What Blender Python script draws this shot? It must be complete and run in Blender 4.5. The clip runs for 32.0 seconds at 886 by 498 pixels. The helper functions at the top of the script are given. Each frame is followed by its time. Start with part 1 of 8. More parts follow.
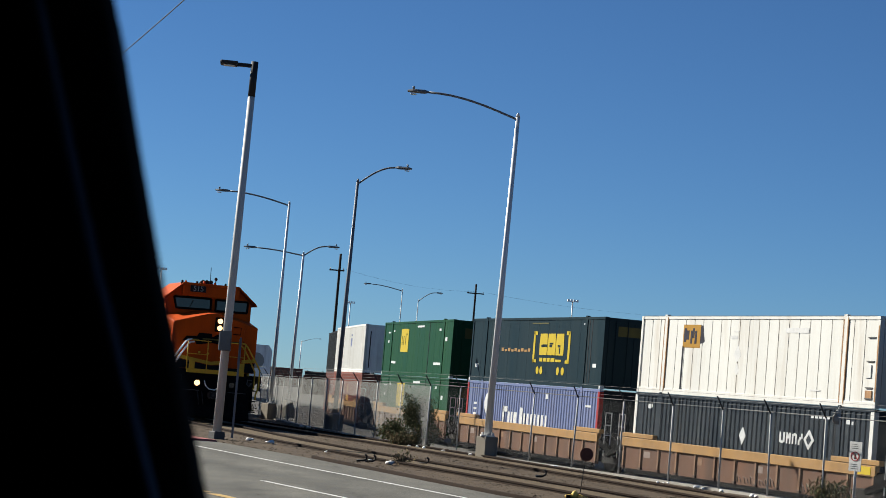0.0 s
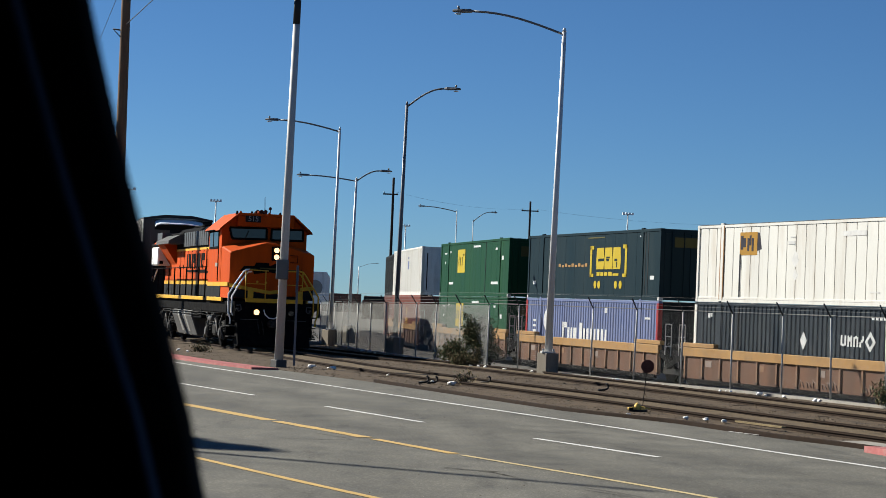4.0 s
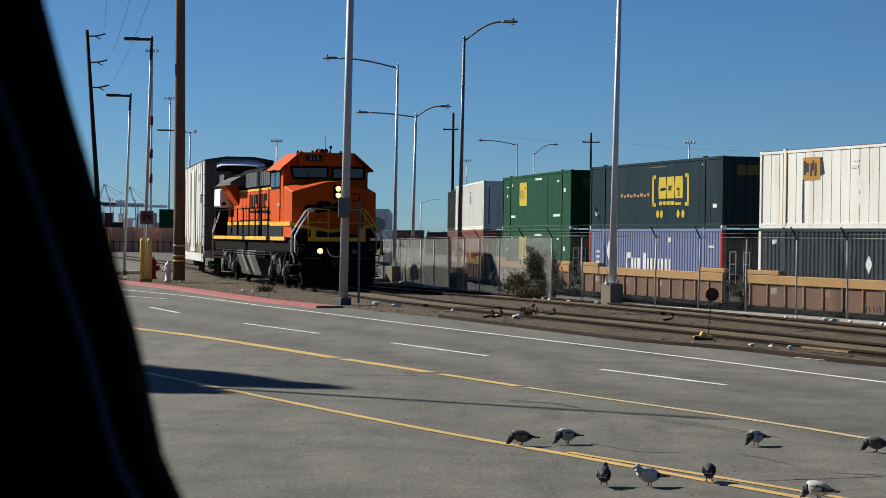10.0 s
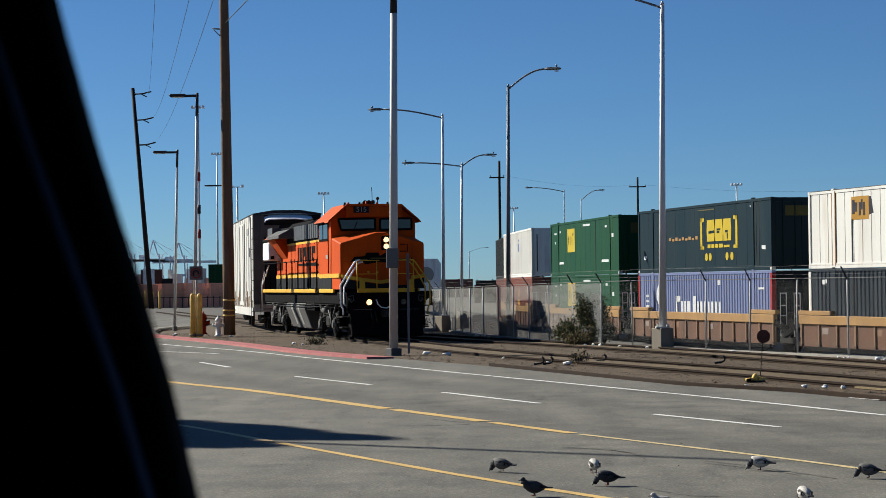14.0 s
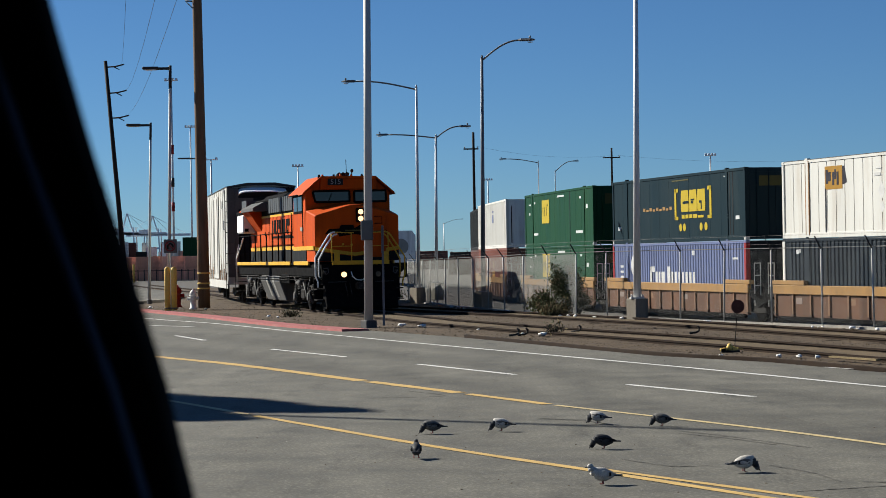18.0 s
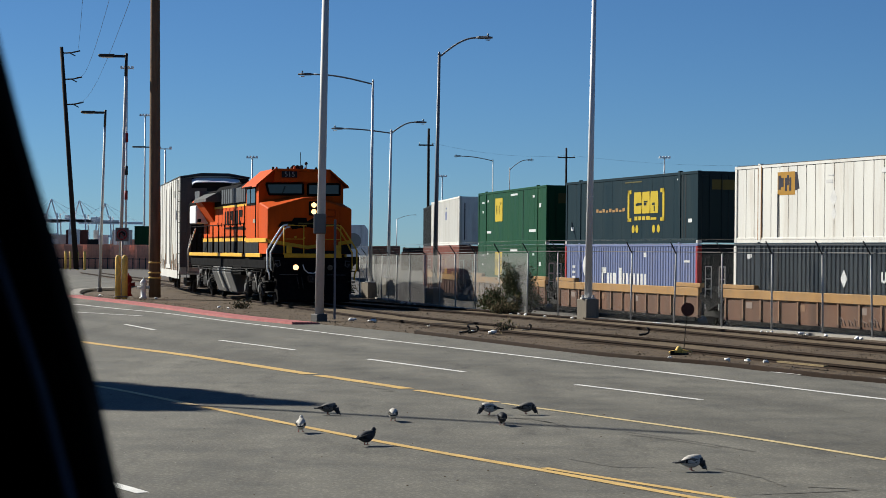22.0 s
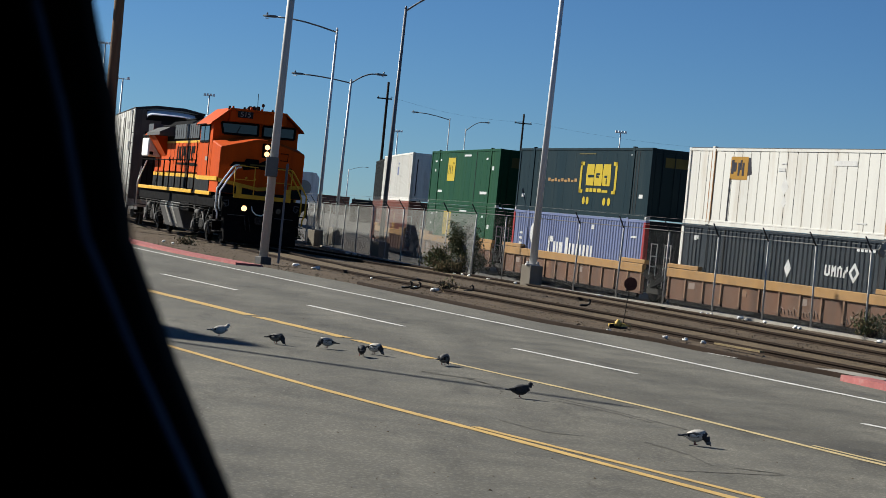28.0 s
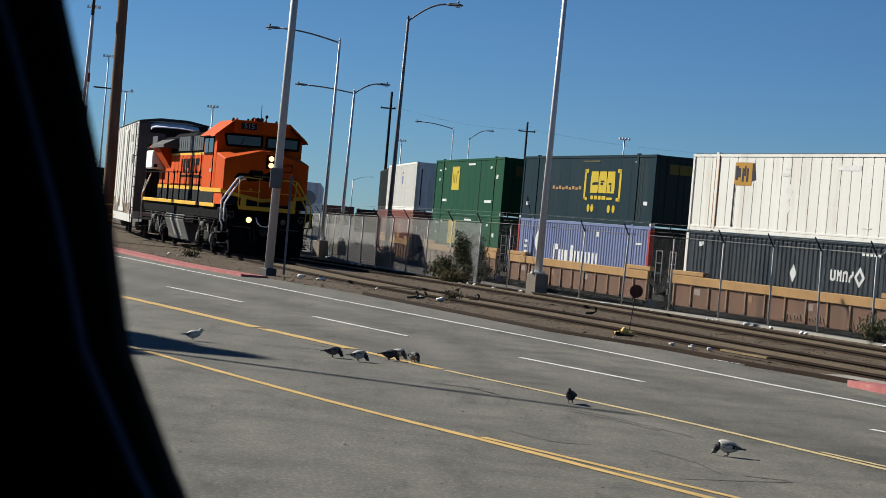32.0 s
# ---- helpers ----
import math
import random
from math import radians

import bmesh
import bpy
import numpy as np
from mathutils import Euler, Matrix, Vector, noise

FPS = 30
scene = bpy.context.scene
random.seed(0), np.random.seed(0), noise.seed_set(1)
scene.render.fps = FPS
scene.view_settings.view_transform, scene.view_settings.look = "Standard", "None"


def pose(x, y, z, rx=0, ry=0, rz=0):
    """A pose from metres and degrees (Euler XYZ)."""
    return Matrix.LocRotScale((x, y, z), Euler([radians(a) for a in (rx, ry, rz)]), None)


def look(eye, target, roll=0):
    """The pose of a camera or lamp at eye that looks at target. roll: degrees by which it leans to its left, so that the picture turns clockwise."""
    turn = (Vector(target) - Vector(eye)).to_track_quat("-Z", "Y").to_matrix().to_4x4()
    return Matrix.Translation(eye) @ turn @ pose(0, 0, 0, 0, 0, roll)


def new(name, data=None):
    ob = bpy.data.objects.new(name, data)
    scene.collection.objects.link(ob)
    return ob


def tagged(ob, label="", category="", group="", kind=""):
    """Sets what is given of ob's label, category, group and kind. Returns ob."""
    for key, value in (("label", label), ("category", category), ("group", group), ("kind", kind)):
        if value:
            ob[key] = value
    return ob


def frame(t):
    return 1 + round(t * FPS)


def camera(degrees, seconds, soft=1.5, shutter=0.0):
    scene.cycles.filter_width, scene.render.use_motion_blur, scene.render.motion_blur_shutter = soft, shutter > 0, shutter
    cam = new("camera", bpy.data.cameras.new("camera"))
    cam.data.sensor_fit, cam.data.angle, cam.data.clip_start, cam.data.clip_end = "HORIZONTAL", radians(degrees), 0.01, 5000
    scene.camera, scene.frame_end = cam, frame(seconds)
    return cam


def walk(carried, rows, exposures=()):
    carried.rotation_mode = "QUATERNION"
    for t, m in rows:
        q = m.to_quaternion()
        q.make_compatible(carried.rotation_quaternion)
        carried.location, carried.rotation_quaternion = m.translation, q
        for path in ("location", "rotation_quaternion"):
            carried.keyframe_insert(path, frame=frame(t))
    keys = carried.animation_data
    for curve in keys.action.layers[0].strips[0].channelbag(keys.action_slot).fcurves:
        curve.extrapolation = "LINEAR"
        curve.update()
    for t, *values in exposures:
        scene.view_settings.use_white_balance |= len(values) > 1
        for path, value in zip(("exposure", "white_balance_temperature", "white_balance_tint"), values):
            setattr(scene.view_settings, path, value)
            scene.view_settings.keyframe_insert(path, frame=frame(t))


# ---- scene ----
cam = camera(24.0, 32.0, soft=0.75)
cam.data.dof.use_dof, cam.data.dof.focus_distance, cam.data.dof.aperture_fstop = True, 50.0, 48.0
PATH = [
    (0.0, pose(-0.0266, 0.0, 1.8613, 93.795, -4.822, -4.602)),
    (0.5, pose(-0.0270, 0.0, 1.8594, 93.968, -4.908, -4.579)),
    (1.0, pose(-0.0273, 0.0, 1.8574, 94.230, -5.350, -4.756)),
    (1.5, pose(-0.0296, 0.0, 1.8603, 94.471, -5.319, -4.966)),
    (2.0, pose(-0.0318, 0.0, 1.8633, 94.404, -5.472, -4.767)),
    (2.5, pose(-0.0310, 0.0, 1.8638, 93.845, -4.957, -4.285)),
    (3.0, pose(-0.0302, 0.0, 1.8642, 92.904, -3.838, -3.775)),
    (3.5, pose(-0.0105, 0.0, 1.8563, 91.678, -2.688, -3.440)),
    (5.5, pose(-0.0166, 0.0, 1.8566, 91.373, -2.008, -2.124)),
    (6.0, pose(-0.0132, 0.0, 1.8503, 91.571, -2.037, -1.479)),
    (6.5, pose(-0.0117, 0.0, 1.8486, 91.699, -1.888, -1.125)),
    (7.0, pose(-0.0102, 0.0, 1.8468, 91.972, -1.641, -0.994)),
    (7.5, pose(-0.0108, 0.0, 1.8470, 92.181, -1.412, -0.972)),
    (8.0, pose(-0.0114, 0.0, 1.8471, 92.085, -1.099, -1.080)),
    (8.5, pose(-0.0014, 0.0, 1.8454, 91.435, -0.843, -1.225)),
    (9.0, pose(0.0086, 0.0, 1.8437, 90.572, -0.684, -1.420)),
    (9.5, pose(0.0088, 0.0, 1.8482, 89.937, -0.667, -1.474)),
    (10.0, pose(0.0090, 0.0, 1.8526, 89.665, -0.702, -1.239)),
    (10.5, pose(0.0084, 0.0, 1.8512, 89.573, -0.646, -0.936)),
    (11.0, pose(0.0078, 0.0, 1.8498, 89.437, -0.615, -0.715)),
    (11.5, pose(0.0084, 0.0, 1.8497, 89.360, -0.514, -0.624)),
    (12.0, pose(0.0089, 0.0, 1.8495, 89.468, -0.319, -0.559)),
    (12.5, pose(0.0107, 0.0, 1.8495, 89.867, -0.025, -0.361)),
    (13.0, pose(0.0116, 0.0, 1.8495, 90.467, 0.311, 0.003)),
    (13.5, pose(0.0123, 0.0, 1.8505, 90.889, 0.604, 0.231)),
    (14.0, pose(0.0120, 0.0, 1.8515, 91.008, 0.695, 0.105)),
    (14.5, pose(0.0134, 0.0, 1.8504, 90.690, 0.732, -0.301)),
    (16.5, pose(0.0121, 0.0, 1.8578, 89.801, 1.062, -0.085)),
    (17.0, pose(0.0149, 0.0, 1.8552, 89.877, 1.248, 0.014)),
    (17.5, pose(0.0118, 0.0, 1.8553, 90.029, 1.269, -0.211)),
    (18.0, pose(0.0088, 0.0, 1.8554, 90.218, 1.007, -0.593)),
    (18.5, pose(0.0007, 0.0, 1.8553, 90.233, 0.568, -0.981)),
    (19.0, pose(-0.0074, 0.0, 1.8552, 90.119, 0.083, -1.327)),
    (19.5, pose(0.0056, 0.0, 1.8534, 89.969, -0.297, -1.607)),
    (20.0, pose(0.0187, 0.0, 1.8517, 89.917, -0.410, -1.745)),
    (20.5, pose(0.0173, 0.0, 1.8532, 89.898, -0.334, -1.842)),
    (21.0, pose(0.0159, 0.0, 1.8546, 89.921, -0.276, -1.928)),
    (21.5, pose(0.0135, 0.0, 1.8558, 89.970, -0.331, -1.949)),
    (22.0, pose(0.0121, 0.0, 1.8569, 90.103, -0.479, -1.902)),
    (22.5, pose(0.0121, 0.0, 1.8554, 90.231, -0.674, -1.801)),
    (23.0, pose(0.0121, 0.0, 1.8538, 90.146, -0.980, -1.859)),
    (23.5, pose(0.0106, 0.0, 1.8544, 89.909, -1.417, -2.120)),
    (24.0, pose(0.0084, 0.0, 1.8550, 89.585, -2.116, -2.409)),
    (24.5, pose(0.0053, 0.0, 1.8527, 89.386, -2.850, -2.559)),
    (25.0, pose(0.0016, 0.0, 1.8504, 89.338, -3.567, -2.426)),
    (25.5, pose(-0.0001, 0.0, 1.8425, 89.313, -4.099, -2.027)),
    (27.5, pose(0.0042, 0.0, 1.8277, 89.130, -5.157, -1.894)),
    (28.0, pose(0.0010, 0.0, 1.8244, 89.002, -5.553, -3.315)),
    (28.5, pose(0.0027, 0.0, 1.8278, 89.010, -5.721, -4.521)),
    (29.0, pose(0.0034, 0.0, 1.8312, 89.168, -5.478, -4.870)),
    (29.5, pose(0.0017, 0.0, 1.8373, 89.426, -4.968, -4.204)),
    (30.0, pose(0.0010, 0.0, 1.8434, 89.536, -4.512, -3.074)),
    (30.5, pose(0.0016, 0.0, 1.8414, 89.369, -4.317, -2.476)),
    (31.0, pose(0.0021, 0.0, 1.8394, 89.075, -4.512, -2.634)),
    (31.5, pose(0.0015, 0.0, 1.8402, 88.977, -4.655, -3.019)),
    (32.0, pose(0.0009, 0.0, 1.8409, 89.231, -4.889, -3.183)),
]
walk(cam, PATH, ((0.0, 1.08), (3.0, 1.08), (5.5, 0.97), (8.0, 0.98), (9.0, 0.89), (12.0, 0.88), (13.0, 0.9), (14.0, 1.0), (17.0, 0.88), (18.0, 0.95), (20.0, 0.92), (22.0, 0.95), (25.0, 0.90), (32.0, 0.89)))

# ---- light ----
SUN_EL, SUN_AZ = 31.5, -57.0
world = bpy.data.worlds.new("sky")
scene.world = world
world.use_nodes = True
wn = world.node_tree
sky = wn.nodes.new("ShaderNodeTexSky")
sky.sky_type, sky.sun_disc = "NISHITA", False
sky.sun_elevation, sky.sun_rotation = radians(SUN_EL), radians(SUN_AZ)
sky.altitude, sky.air_density, sky.dust_density, sky.ozone_density = 0, 0.7, 0.0, 6.0
tint = wn.nodes.new("ShaderNodeVectorMath")
tint.operation = "MULTIPLY"
tint.inputs[1].default_value = (0.81, 1.11, 1.315)
wn.links.new(sky.outputs[0], tint.inputs[0])
wn.links.new(tint.outputs[0], wn.nodes["Background"].inputs[0])
wn.nodes["Background"].inputs[1].default_value = 0.0285
sun_data = bpy.data.lights.new("sun", "SUN")
sun_data.energy, sun_data.angle, sun_data.color = 5.0, radians(0.53), (0.97, 0.94, 0.85)
sun = new("sun", sun_data)
sun_dir = Vector((math.sin(radians(SUN_AZ)) * math.cos(radians(SUN_EL)), math.cos(radians(SUN_AZ)) * math.cos(radians(SUN_EL)), math.sin(radians(SUN_EL))))
sun.matrix_world = look(sun_dir * 60, (0, 0, 0))


# ---- materials ----
BASE_SCALE = 0.47  # every base colour scaled down so shade renders deeper against the sun


def mat(name, base, rough=0.6, metal=0.0, var=0.25, scale=3.0, fine=40.0, bump=0.15, dirt=None, dirt_amount=0.0, streak=False, spec=0.15, rand=0.0):
    """Painted or mineral surface: colour drift at two scales, dirt, fine relief."""
    m = bpy.data.materials.new(name)
    m.use_nodes = True
    nt = m.node_tree
    n, l = nt.nodes, nt.links
    b = n["Principled BSDF"]
    b.inputs["Metallic"].default_value = metal
    b.inputs["Specular IOR Level"].default_value = spec
    tc = n.new("ShaderNodeTexCoord")
    mp = n.new("ShaderNodeMapping")
    l.new(tc.outputs["Object"], mp.inputs[0])
    if streak:
        mp.inputs["Scale"].default_value = (1.0, 1.0, 0.12)
    big = n.new("ShaderNodeTexNoise")
    big.inputs["Scale"].default_value, big.inputs["Detail"].default_value, big.inputs["Roughness"].default_value = scale, 6, 0.6
    small = n.new("ShaderNodeTexNoise")
    small.inputs["Scale"].default_value, small.inputs["Detail"].default_value = fine, 4
    l.new(mp.outputs[0], big.inputs["Vector"])
    l.new(tc.outputs["Object"], small.inputs["Vector"])
    add = n.new("ShaderNodeMath")
    add.operation = "MULTIPLY_ADD"
    l.new(small.outputs[0], add.inputs[0])
    add.inputs[1].default_value = 0.5
    l.new(big.outputs[0], add.inputs[2])
    mr = n.new("ShaderNodeMapRange")
    mr.inputs["From Min"].default_value, mr.inputs["From Max"].default_value = 0.45, 1.05
    mr.inputs["To Min"].default_value, mr.inputs["To Max"].default_value = 1 - var, 1 + var
    l.new(add.outputs[0], mr.inputs["Value"])
    val = mr.outputs[0]
    if rand:
        oi = n.new("ShaderNodeObjectInfo")
        rr = n.new("ShaderNodeMapRange")
        rr.inputs["To Min"].default_value, rr.inputs["To Max"].default_value = 1 - rand, 1 + rand
        l.new(oi.outputs["Random"], rr.inputs["Value"])
        mu = n.new("ShaderNodeMath")
        mu.operation = "MULTIPLY"
        l.new(val, mu.inputs[0])
        l.new(rr.outputs[0], mu.inputs[1])
        val = mu.outputs[0]
    sc = n.new("ShaderNodeVectorMath")
    sc.operation = "SCALE"
    sc.inputs[0].default_value = [c * BASE_SCALE for c in base]
    l.new(val, sc.inputs["Scale"])
    col = sc.outputs[0]
    if dirt:
        dn = n.new("ShaderNodeTexNoise")
        dn.inputs["Scale"].default_value, dn.inputs["Detail"].default_value, dn.inputs["Roughness"].default_value = scale * 1.7, 8, 0.7
        l.new(mp.outputs[0], dn.inputs["Vector"])
        dr = n.new("ShaderNodeMapRange")
        dr.inputs["From Min"].default_value, dr.inputs["From Max"].default_value = 0.50, 0.72
        dr.inputs["To Max"].default_value = dirt_amount
        l.new(dn.outputs[0], dr.inputs["Value"])
        mx = n.new("ShaderNodeMix")
        mx.data_type = "RGBA"
        l.new(dr.outputs[0], mx.inputs[0])
        l.new(col, mx.inputs[6])
        mx.inputs[7].default_value = (*[c * BASE_SCALE for c in dirt], 1)
        col = mx.outputs[2]
    l.new(col, b.inputs["Base Color"])
    ro = n.new("ShaderNodeMapRange")
    ro.inputs["From Min"].default_value, ro.inputs["From Max"].default_value = 0.3, 0.7
    ro.inputs["To Min"].default_value, ro.inputs["To Max"].default_value = max(rough - 0.12, 0.03), min(rough + 0.12, 1)
    l.new(big.outputs[0], ro.inputs["Value"])
    l.new(ro.outputs[0], b.inputs["Roughness"])
    if bump:
        bp = n.new("ShaderNodeBump")
        bp.inputs["Strength"].default_value, bp.inputs["Distance"].default_value = bump, 0.01
        l.new(small.outputs[0], bp.inputs["Height"])
        l.new(bp.outputs[0], b.inputs["Normal"])
    return m


def glow(name, color, strength):
    m = bpy.data.materials.new(name)
    m.use_nodes = True
    b = m.node_tree.nodes["Principled BSDF"]
    b.inputs["Base Color"].default_value = (*color, 1)
    b.inputs["Emission Color"].default_value = (*color, 1)
    b.inputs["Emission Strength"].default_value = strength
    return m


def glass(name, tint):
    m = bpy.data.materials.new(name)
    m.use_nodes = True
    b = m.node_tree.nodes["Principled BSDF"]
    b.inputs["Base Color"].default_value = (*tint, 1)
    b.inputs["Roughness"].default_value = 0.05
    b.inputs["Specular IOR Level"].default_value = 0.45
    return m


def asphalt_material():
    """Worn grey asphalt: lane-long tone bands, aggregate speckle, tar cracks and oil."""
    m = mat("asphalt", (0.238, 0.225, 0.187), 0.85, var=0.32, scale=1.3, fine=70, bump=0.35, spec=0.25)
    nt = m.node_tree
    n, l = nt.nodes, nt.links
    b = n["Principled BSDF"]
    src = b.inputs["Base Color"].links[0].from_socket
    tc = n.new("ShaderNodeTexCoord")
    mp = n.new("ShaderNodeMapping")
    mp.inputs["Rotation"].default_value = (0, 0, radians(-23))
    mp.inputs["Scale"].default_value = (0.55, 0.05, 1)
    l.new(tc.outputs["Object"], mp.inputs[0])
    band = n.new("ShaderNodeTexNoise")
    band.inputs["Scale"].default_value, band.inputs["Detail"].default_value = 1.6, 5
    l.new(mp.outputs[0], band.inputs["Vector"])
    mr = n.new("ShaderNodeMapRange")
    mr.inputs["From Min"].default_value, mr.inputs["From Max"].default_value = 0.3, 0.7
    mr.inputs["To Min"].default_value, mr.inputs["To Max"].default_value = 0.78, 1.16
    l.new(band.outputs[0], mr.inputs["Value"])
    # patchy darker scuffs
    sc = n.new("ShaderNodeTexNoise")
    mp2 = n.new("ShaderNodeMapping")
    mp2.inputs["Rotation"].default_value = (0, 0, radians(-50))
    mp2.inputs["Scale"].default_value = (1.6, 0.35, 1)
    l.new(tc.outputs["Object"], mp2.inputs[0])
    l.new(mp2.outputs[0], sc.inputs["Vector"])
    sc.inputs["Scale"].default_value, sc.inputs["Detail"].default_value, sc.inputs["Roughness"].default_value = 1.1, 9, 0.75
    mr2 = n.new("ShaderNodeMapRange")
    mr2.inputs["From Min"].default_value, mr2.inputs["From Max"].default_value = 0.54, 0.72
    mr2.inputs["To Min"].default_value, mr2.inputs["To Max"].default_value = 1.06, 0.58
    l.new(sc.outputs[0], mr2.inputs["Value"])
    # aggregate speckle
    vo = n.new("ShaderNodeTexVoronoi")
    vo.inputs["Scale"].default_value = 26
    l.new(tc.outputs["Object"], vo.inputs["Vector"])
    mr3 = n.new("ShaderNodeMapRange")
    mr3.inputs["From Max"].default_value = 0.5
    mr3.inputs["To Min"].default_value, mr3.inputs["To Max"].default_value = 1.45, 0.82
    l.new(vo.outputs["Distance"], mr3.inputs["Value"])
    # oil-darkened wheel paths along the lanes, and a darker tone towards the near side
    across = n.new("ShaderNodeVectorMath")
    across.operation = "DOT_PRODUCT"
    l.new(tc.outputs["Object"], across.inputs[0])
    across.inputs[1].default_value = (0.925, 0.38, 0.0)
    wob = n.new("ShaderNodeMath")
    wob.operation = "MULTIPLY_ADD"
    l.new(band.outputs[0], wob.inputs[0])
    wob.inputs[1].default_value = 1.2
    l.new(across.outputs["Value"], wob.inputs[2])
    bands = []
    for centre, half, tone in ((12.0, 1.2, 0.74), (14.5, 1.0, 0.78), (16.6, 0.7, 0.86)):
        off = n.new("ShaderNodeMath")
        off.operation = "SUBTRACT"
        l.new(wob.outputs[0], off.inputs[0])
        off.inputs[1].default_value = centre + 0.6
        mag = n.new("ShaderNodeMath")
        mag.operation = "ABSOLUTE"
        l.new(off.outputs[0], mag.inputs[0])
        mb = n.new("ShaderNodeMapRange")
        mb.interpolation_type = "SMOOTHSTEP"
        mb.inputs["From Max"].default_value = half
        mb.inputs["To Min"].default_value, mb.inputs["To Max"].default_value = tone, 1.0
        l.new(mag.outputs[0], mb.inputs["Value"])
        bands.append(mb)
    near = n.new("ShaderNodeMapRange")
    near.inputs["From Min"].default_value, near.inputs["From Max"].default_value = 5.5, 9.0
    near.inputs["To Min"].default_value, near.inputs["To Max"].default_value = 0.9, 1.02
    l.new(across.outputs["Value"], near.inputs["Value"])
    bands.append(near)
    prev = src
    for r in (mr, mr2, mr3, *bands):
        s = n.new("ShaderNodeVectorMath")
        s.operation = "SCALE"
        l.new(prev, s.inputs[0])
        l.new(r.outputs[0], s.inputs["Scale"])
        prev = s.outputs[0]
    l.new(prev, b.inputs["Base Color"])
    return m


def paint_material(name, color, wear):
    """Road paint worn through to the asphalt in flecks."""
    m = mat(name, color, 0.7, var=0.15, scale=2.5, fine=60, bump=0.2, dirt=(0.32, 0.30, 0.26), dirt_amount=wear, spec=0.3)
    return m


def mesh_material(name, thick, wire):
    """Galvanised chain-link wire: a diamond net of thin wires with open cells."""
    m = bpy.data.materials.new(name)
    m.use_nodes = True
    nt = m.node_tree
    n, l = nt.nodes, nt.links
    b = n["Principled BSDF"]
    b.inputs["Base Color"].default_value = (*wire, 1)
    b.inputs["Roughness"].default_value, b.inputs["Metallic"].default_value = 0.55, 0.3
    tc = n.new("ShaderNodeTexCoord")
    sep = n.new("ShaderNodeSeparateXYZ")
    l.new(tc.outputs["UV"], sep.inputs[0])
    hits = []
    for sign in (1, -1):
        a = n.new("ShaderNodeMath")
        a.operation = "MULTIPLY_ADD"
        l.new(sep.outputs["X"], a.inputs[0])
        a.inputs[1].default_value = sign
        l.new(sep.outputs["Y"], a.inputs[2])
        p = n.new("ShaderNodeMath")
        p.operation = "PINGPONG"
        l.new(a.outputs[0], p.inputs[0])
        p.inputs[1].default_value = 0.035
        g = n.new("ShaderNodeMath")
        g.operation = "LESS_THAN"
        l.new(p.outputs[0], g.inputs[0])
        g.inputs[1].default_value = thick
        hits.append(g)
    mx = n.new("ShaderNodeMath")
    mx.operation = "MAXIMUM"
    l.new(hits[0].outputs[0], mx.inputs[0])
    l.new(hits[1].outputs[0], mx.inputs[1])
    l.new(mx.outputs[0], b.inputs["Alpha"])
    return m


